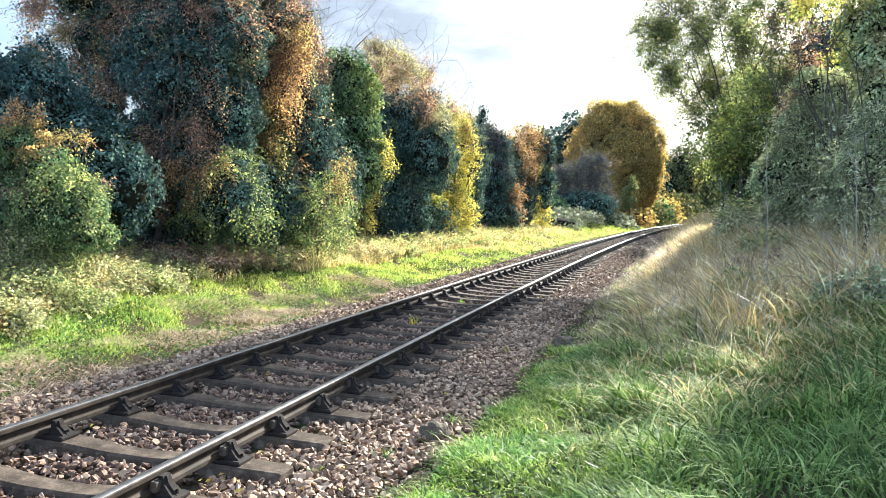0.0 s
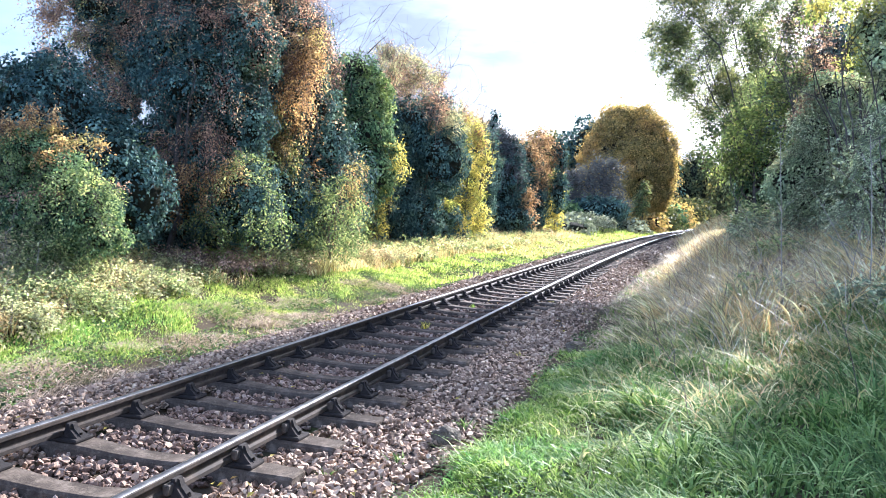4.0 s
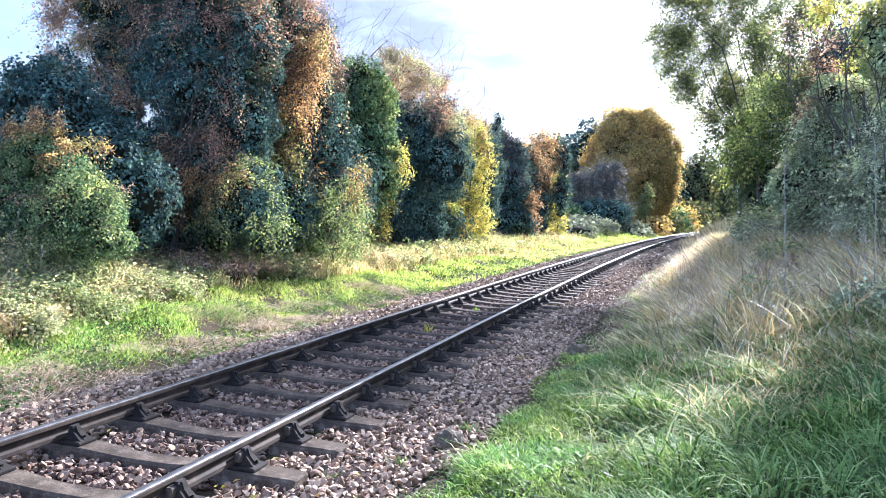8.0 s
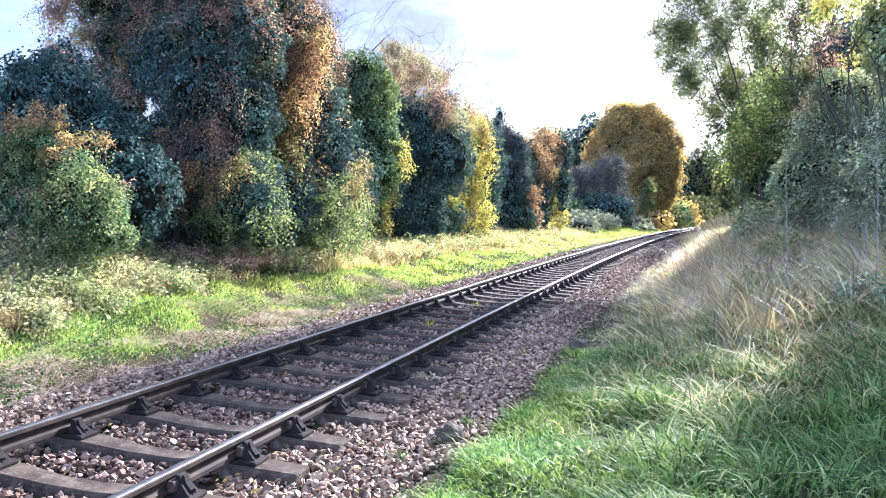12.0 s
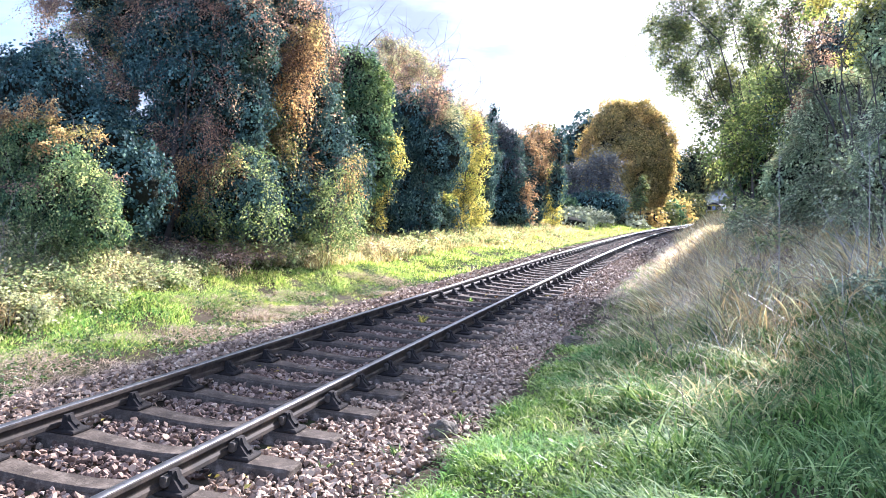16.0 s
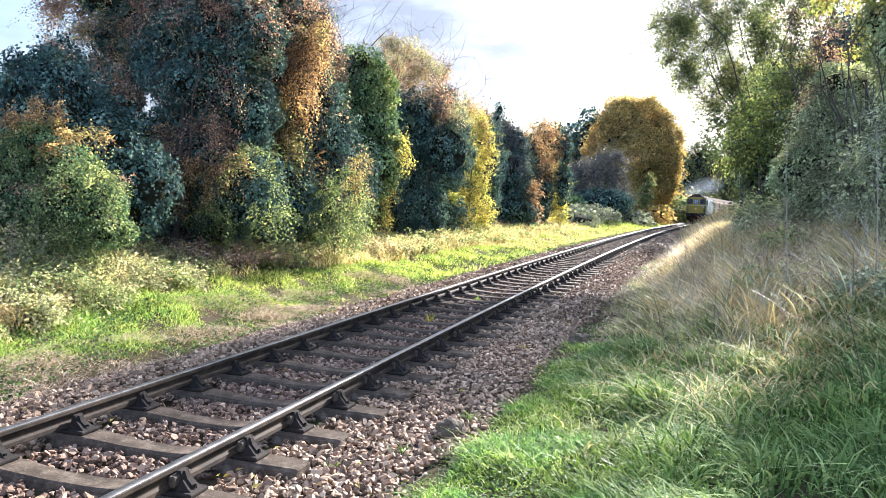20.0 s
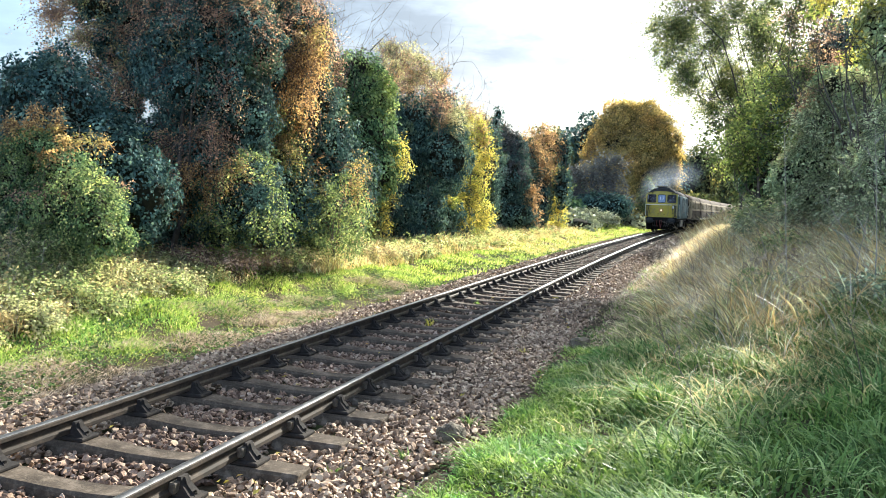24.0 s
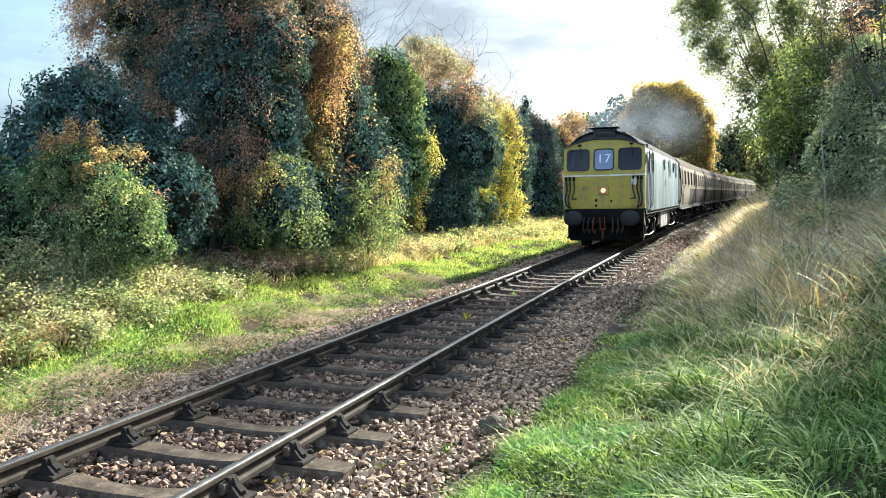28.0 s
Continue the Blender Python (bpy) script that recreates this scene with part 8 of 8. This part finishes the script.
        for y in (2.55, 11.95):
            for dy in (-0.95, 0.95):                          # brake cylinders, their rods and the hangers of the springs
                bm = bmesh.new()
                rod(bm, (s * 1.17, y + dy - 0.22, 0.80), (s * 1.17, y + dy + 0.22, 0.80), 0.10, 0.10, 14)
                rod(bm, (s * 1.17, y + dy - 0.24, 0.80), (s * 1.17, y + dy - 0.50, 0.74), 0.025, 0.025, 8)
                part("brake_cylinder", bm, FRAME_GREY, L, "", True)
            for dy in (-1.79, -1.11, 1.11, 1.79):
                cable("spring_hanger", [(s * 1.13, y + dy, 0.96), (s * 1.15, y + dy, 0.72), (s * 1.15, y + dy, 0.40)], 0.028, PIPE, L, "pale grey hanger")
            cable("air_pipe", smooth_path([(s * 1.18, y - 2.0, 1.0), (s * 1.20, y - 1.4, 0.93), (s * 1.20, y - 0.4, 0.98), (s * 1.20, y + 0.6, 0.93), (s * 1.20, y + 1.6, 0.98), (s * 1.18, y + 2.1, 1.02)]), 0.020, PIPE, L, "thin pale grey pipe")
            cable("brake_pull_rod", [(s * 1.16, y - 1.5, 0.36), (s * 1.17, y, 0.32), (s * 1.16, y + 1.5, 0.36)], 0.022, PIPE, L)
        for y in (4.9, 5.55, 9.2, 9.75):
            cable("conduit", smooth_path([(s * 1.22, y, 1.06), (s * 1.24, y + 0.03, 0.88), (s * 1.22, y - 0.04, 0.66), (s * 1.16, y, 0.54)]), 0.026, PIPE, L)
    bogie(L, 2.55, 2.9, 0.545, LOCO_WHEEL)
    bogie(L, 11.95, 2.9, 0.545, LOCO_WHEEL)
    return L


def build_coach():
    """A gangwayed coach with slam doors; its front end at y = 0."""
    C = empty("railway_coach", (0, 120, 0), "cream and chocolate-brown railway coach with a grey roof", "railway coach", "coaches of the train")
    y0, y1 = 0.35, 19.85
    low = [(1.26, 1.08), (1.34, 1.4), (1.375, 1.75), (1.375, 2.02)]
    up = [(1.375, 2.02), (1.36, 2.6), (1.31, 3.0), (1.27, 3.12)]
    roof = [(1.27, 3.12), (1.18, 3.36), (0.95, 3.58), (0.6, 3.74), (0.2, 3.80), (-0.2, 3.80), (-0.6, 3.74), (-0.95, 3.58), (-1.18, 3.36), (-1.27, 3.12)]
    ys = [y0, y1]
    sides = []
    for s in (1, -1):
        p1, p2 = ([(x, z) for x, z in low], [(x, z) for x, z in up]) if s > 0 else ([(-x, z) for x, z in low[::-1]], [(-x, z) for x, z in up[::-1]])
        a = skin("lower_side", p1, ys, BROWN, C, "chocolate-brown lower panels")
        b = skin("upper_side", p2, ys, CREAM, C, "cream upper panels")
        sides.append((s, a, b))
        bm = bmesh.new()
        box(bm, s * 1.378 - 0.006, s * 1.378 + 0.006, y0, y1, 2.0, 2.035)
        part("waist_lining", bm, CREAM, C)
    skin("roof", roof, ys, COACH_ROOF, C, "dull grey roof")
    for y, sgn in ((y0, 1), (y1, -1)):
        prof = [(x, z) for x, z in low + up[1:]] + roof[1:] + [(-x, z) for x, z in (low + up[1:])[::-1]][1:]
        mesh_part("end_wall", [(x, y, z) for x, z in prof], [tuple(range(len(prof)))], SOOT, C, "black coach end")
        bm = bmesh.new()
        ya, yb = (y - 0.30, y) if sgn > 0 else (y, y + 0.30)
        box(bm, -0.52, 0.52, ya, yb, 1.1, 3.3, 0.05)
        part("gangway", bm, RUBBER, C, "black gangway bellows")
        for q in (-0.87, 0.87):
            bm = bmesh.new()
            rod(bm, (q, y, 1.05), (q, y - 0.45 * sgn, 1.05), 0.10, 0.10, 12)
            rod(bm, (q, y - 0.43 * sgn, 1.05), (q, y - 0.48 * sgn, 1.05), 0.22, 0.22, 16)
            part("buffer", bm, SOOT, C)
    for s, a, b in sides:
        face = pose(0, 0, 0, 0, 0, 90 * s)
        for k in range(8):
            y = 2.7 + k * 2.1
            win = ring_part("window", 1.00, 0.80, 0.08, 0.05, 0.012, pose(s * 1.366, y, 2.55, 0, 0, 0) @ face @ pose(0, 0, 0, -3), CREAM, b)
            pane_part("pane", 0.94, 0.74, 0.06, pose(0, 0.004, 0), COACH_GLASS, win)
        for y in (1.05, 10.0, 19.15):
            dr = ring_part("door", 0.70, 1.95, 0.04, 0.015, 0.010, pose(s * 1.372, y, 2.10) @ face @ pose(0, 0, 0, -1.5), SOOT, b, "slam door outline")
            win = ring_part("door_window", 0.46, 0.78, 0.05, 0.035, 0.014, pose(0, 0.0, 0.45), CREAM, dr)
            bm = bmesh.new()
            rod(bm, (0.25, -0.05, -0.15), (0.25, -0.05, 0.02), 0.012, 0.012, 6)
            part("door_handle", bm, BRASS, dr)
            pane = pane_part("door_pane", 0.42, 0.74, 0.04, pose(0, 0.004, 0.45), COACH_GLASS, dr)
        bm = bmesh.new()
        box(bm, s * 1.24 - 0.04, s * 1.24 + 0.04, y0, y1, 0.95, 1.09, 0.01)
        part("solebar", bm, SOOT, C)
        bm = bmesh.new()
        box(bm, s * 1.31 - 0.05, s * 1.31 + 0.05, 0.6, 19.6, 0.92, 0.96, 0.005)
        part("footboard", bm, FRAME_GREY, C)
    bm = bmesh.new()
    box(bm, -1.1, 1.1, 0.5, 19.7, 1.02, 1.10)
    part("floor", bm, SOOT, C)
    bm = bmesh.new()
    box(bm, -0.06, 0.06, 0.5, 19.7, 1.15, 3.1)
    part("corridor_partition", bm, INSIDE, C)
    for y, w in ((7.6, 0.8), (9.3, 0.5), (11.4, 0.9), (12.8, 0.4)):
        bm = bmesh.new()
        box(bm, -1.05, 1.05, y - w / 2, y + w / 2, 0.48, 0.96, 0.03)
        part("underframe_box", bm, FRAME_GREY, C)
    for k in range(7):
        bm = bmesh.new()
        rod(bm, (0, 1.6 + k * 2.8, 3.76), (0, 1.6 + k * 2.8, 3.88), 0.16, 0.10, 12)
        part("roof_vent", bm, COACH_ROOF, C)
    bogie(C, 2.75, 2.6, 0.457, COACH_WHEEL)
    bogie(C, 17.45, 2.6, 0.457, COACH_WHEEL)
    return C


loco = build_locomotive()
coaches = [build_coach()]
for k in range(4):
    coaches.append(copy_thing(coaches[0], pose(0, 140 + 20 * k, 0)))
# the front end of the first coach is cream down to the sill
for s in (1, -1):
    prof = [(1.265, 1.10), (1.345, 1.4), (1.380, 1.75), (1.380, 2.0)]
    skin("luggage_panel", prof if s > 0 else [(-x, z) for x, z in prof[::-1]], [0.36, 5.6], CREAM, coaches[0], "dull cream lower panel at the front end")


# smoke from the engine: wisps that travel with it and trail behind
def wisp_mesh(g, n, spread, size):
    V, F, U, k = [], [], [], 0
    m = 14
    for _ in range(n):
        c = g.normal(size=3) * np.array(spread)
        s = unit(np.array([1.0, 0, 0]) + g.normal(size=3) * 0.22)
        q = unit(np.cross(s, np.array([0, 1.0, 0]) + g.normal(size=3) * 0.22))
        r = size * g.uniform(0.7, 1.3)
        ring = [c + r * (math.cos(2 * math.pi * j / m) * s + math.sin(2 * math.pi * j / m) * q) for j in range(m)]
        V += [c] + ring
        for j in range(m):
            F.append((k, k + 1 + j, k + 1 + (j + 1) % m))
            U += [(0.5, 0.5), (0.5 + 0.5 * math.cos(2 * math.pi * j / m), 0.5 + 0.5 * math.sin(2 * math.pi * j / m)),
                  (0.5 + 0.5 * math.cos(2 * math.pi * (j + 1) / m), 0.5 + 0.5 * math.sin(2 * math.pi * (j + 1) / m))]
        k += m + 1
    mesh = raw_mesh("wisp", V, F)
    mesh.uv_layers.new(name="wisp").data.foreach_set("uv", np.array(U, np.float32).ravel())
    return mesh


smoke = empty("exhaust_smoke", (0, 60, 0), "thin blue-grey exhaust smoke above the locomotive", "smoke")
wg = np.random.default_rng(91)
for x, y, z, size in ((-0.4, 7.0, 4.9, 1.5), (-1.5, 9.0, 4.6, 2.0), (-0.2, 11.0, 5.3, 2.1), (-2.2, 14.0, 3.8, 2.2), (0.2, 18.0, 5.8, 2.6), (0.0, 30.0, 6.3, 3.2)):
    w = obj("wisp", wisp_mesh(wg, 1, (0.1, 0.1, 0.1), size), SMOKE, smoke)
    w.matrix_basis = pose(x, y, z)


def vehicle_rows(offset, length):
    """Rows for a vehicle whose own y axis points back along the line from its front."""
    out = []
    for i in range(57):
        t = i * 0.5
        s = FRONT_AT_END + (28.0 - t) * SPEED + offset
        a, _ = on_line(s + length * 0.15)
        b, _ = on_line(s + length * 0.85)
        d = (b - a).normalized()
        at = (a + b) / 2 - d * length / 2
        out.append((t, pose(at.x, at.y, RAIL_Z, 0, 0, math.degrees(math.atan2(-d.x, d.y)))))
    return out


def wheel_rows(at, radius):
    """The wheel rolls towards the front of its vehicle."""
    step = 1 / 20
    return [(i * step, Matrix.Translation(at) @ Matrix.Rotation(i * step * SPEED / radius, 4, "X")) for i in range(561)]


def motions():
    walk(loco, vehicle_rows(0.0, 14.6))
    walk(smoke, vehicle_rows(0.0, 14.6))
    for k, c in enumerate(coaches):
        walk(c, vehicle_rows(15.0 + 20.2 * k, 20.2))
    for v in [loco] + coaches:
        for b in v.children:
            for w in b.children:
                if w.name.startswith("wheelset"):
                    walk(w, wheel_rows(w.location.copy(), 0.545 if v is loco else 0.457))


motions()
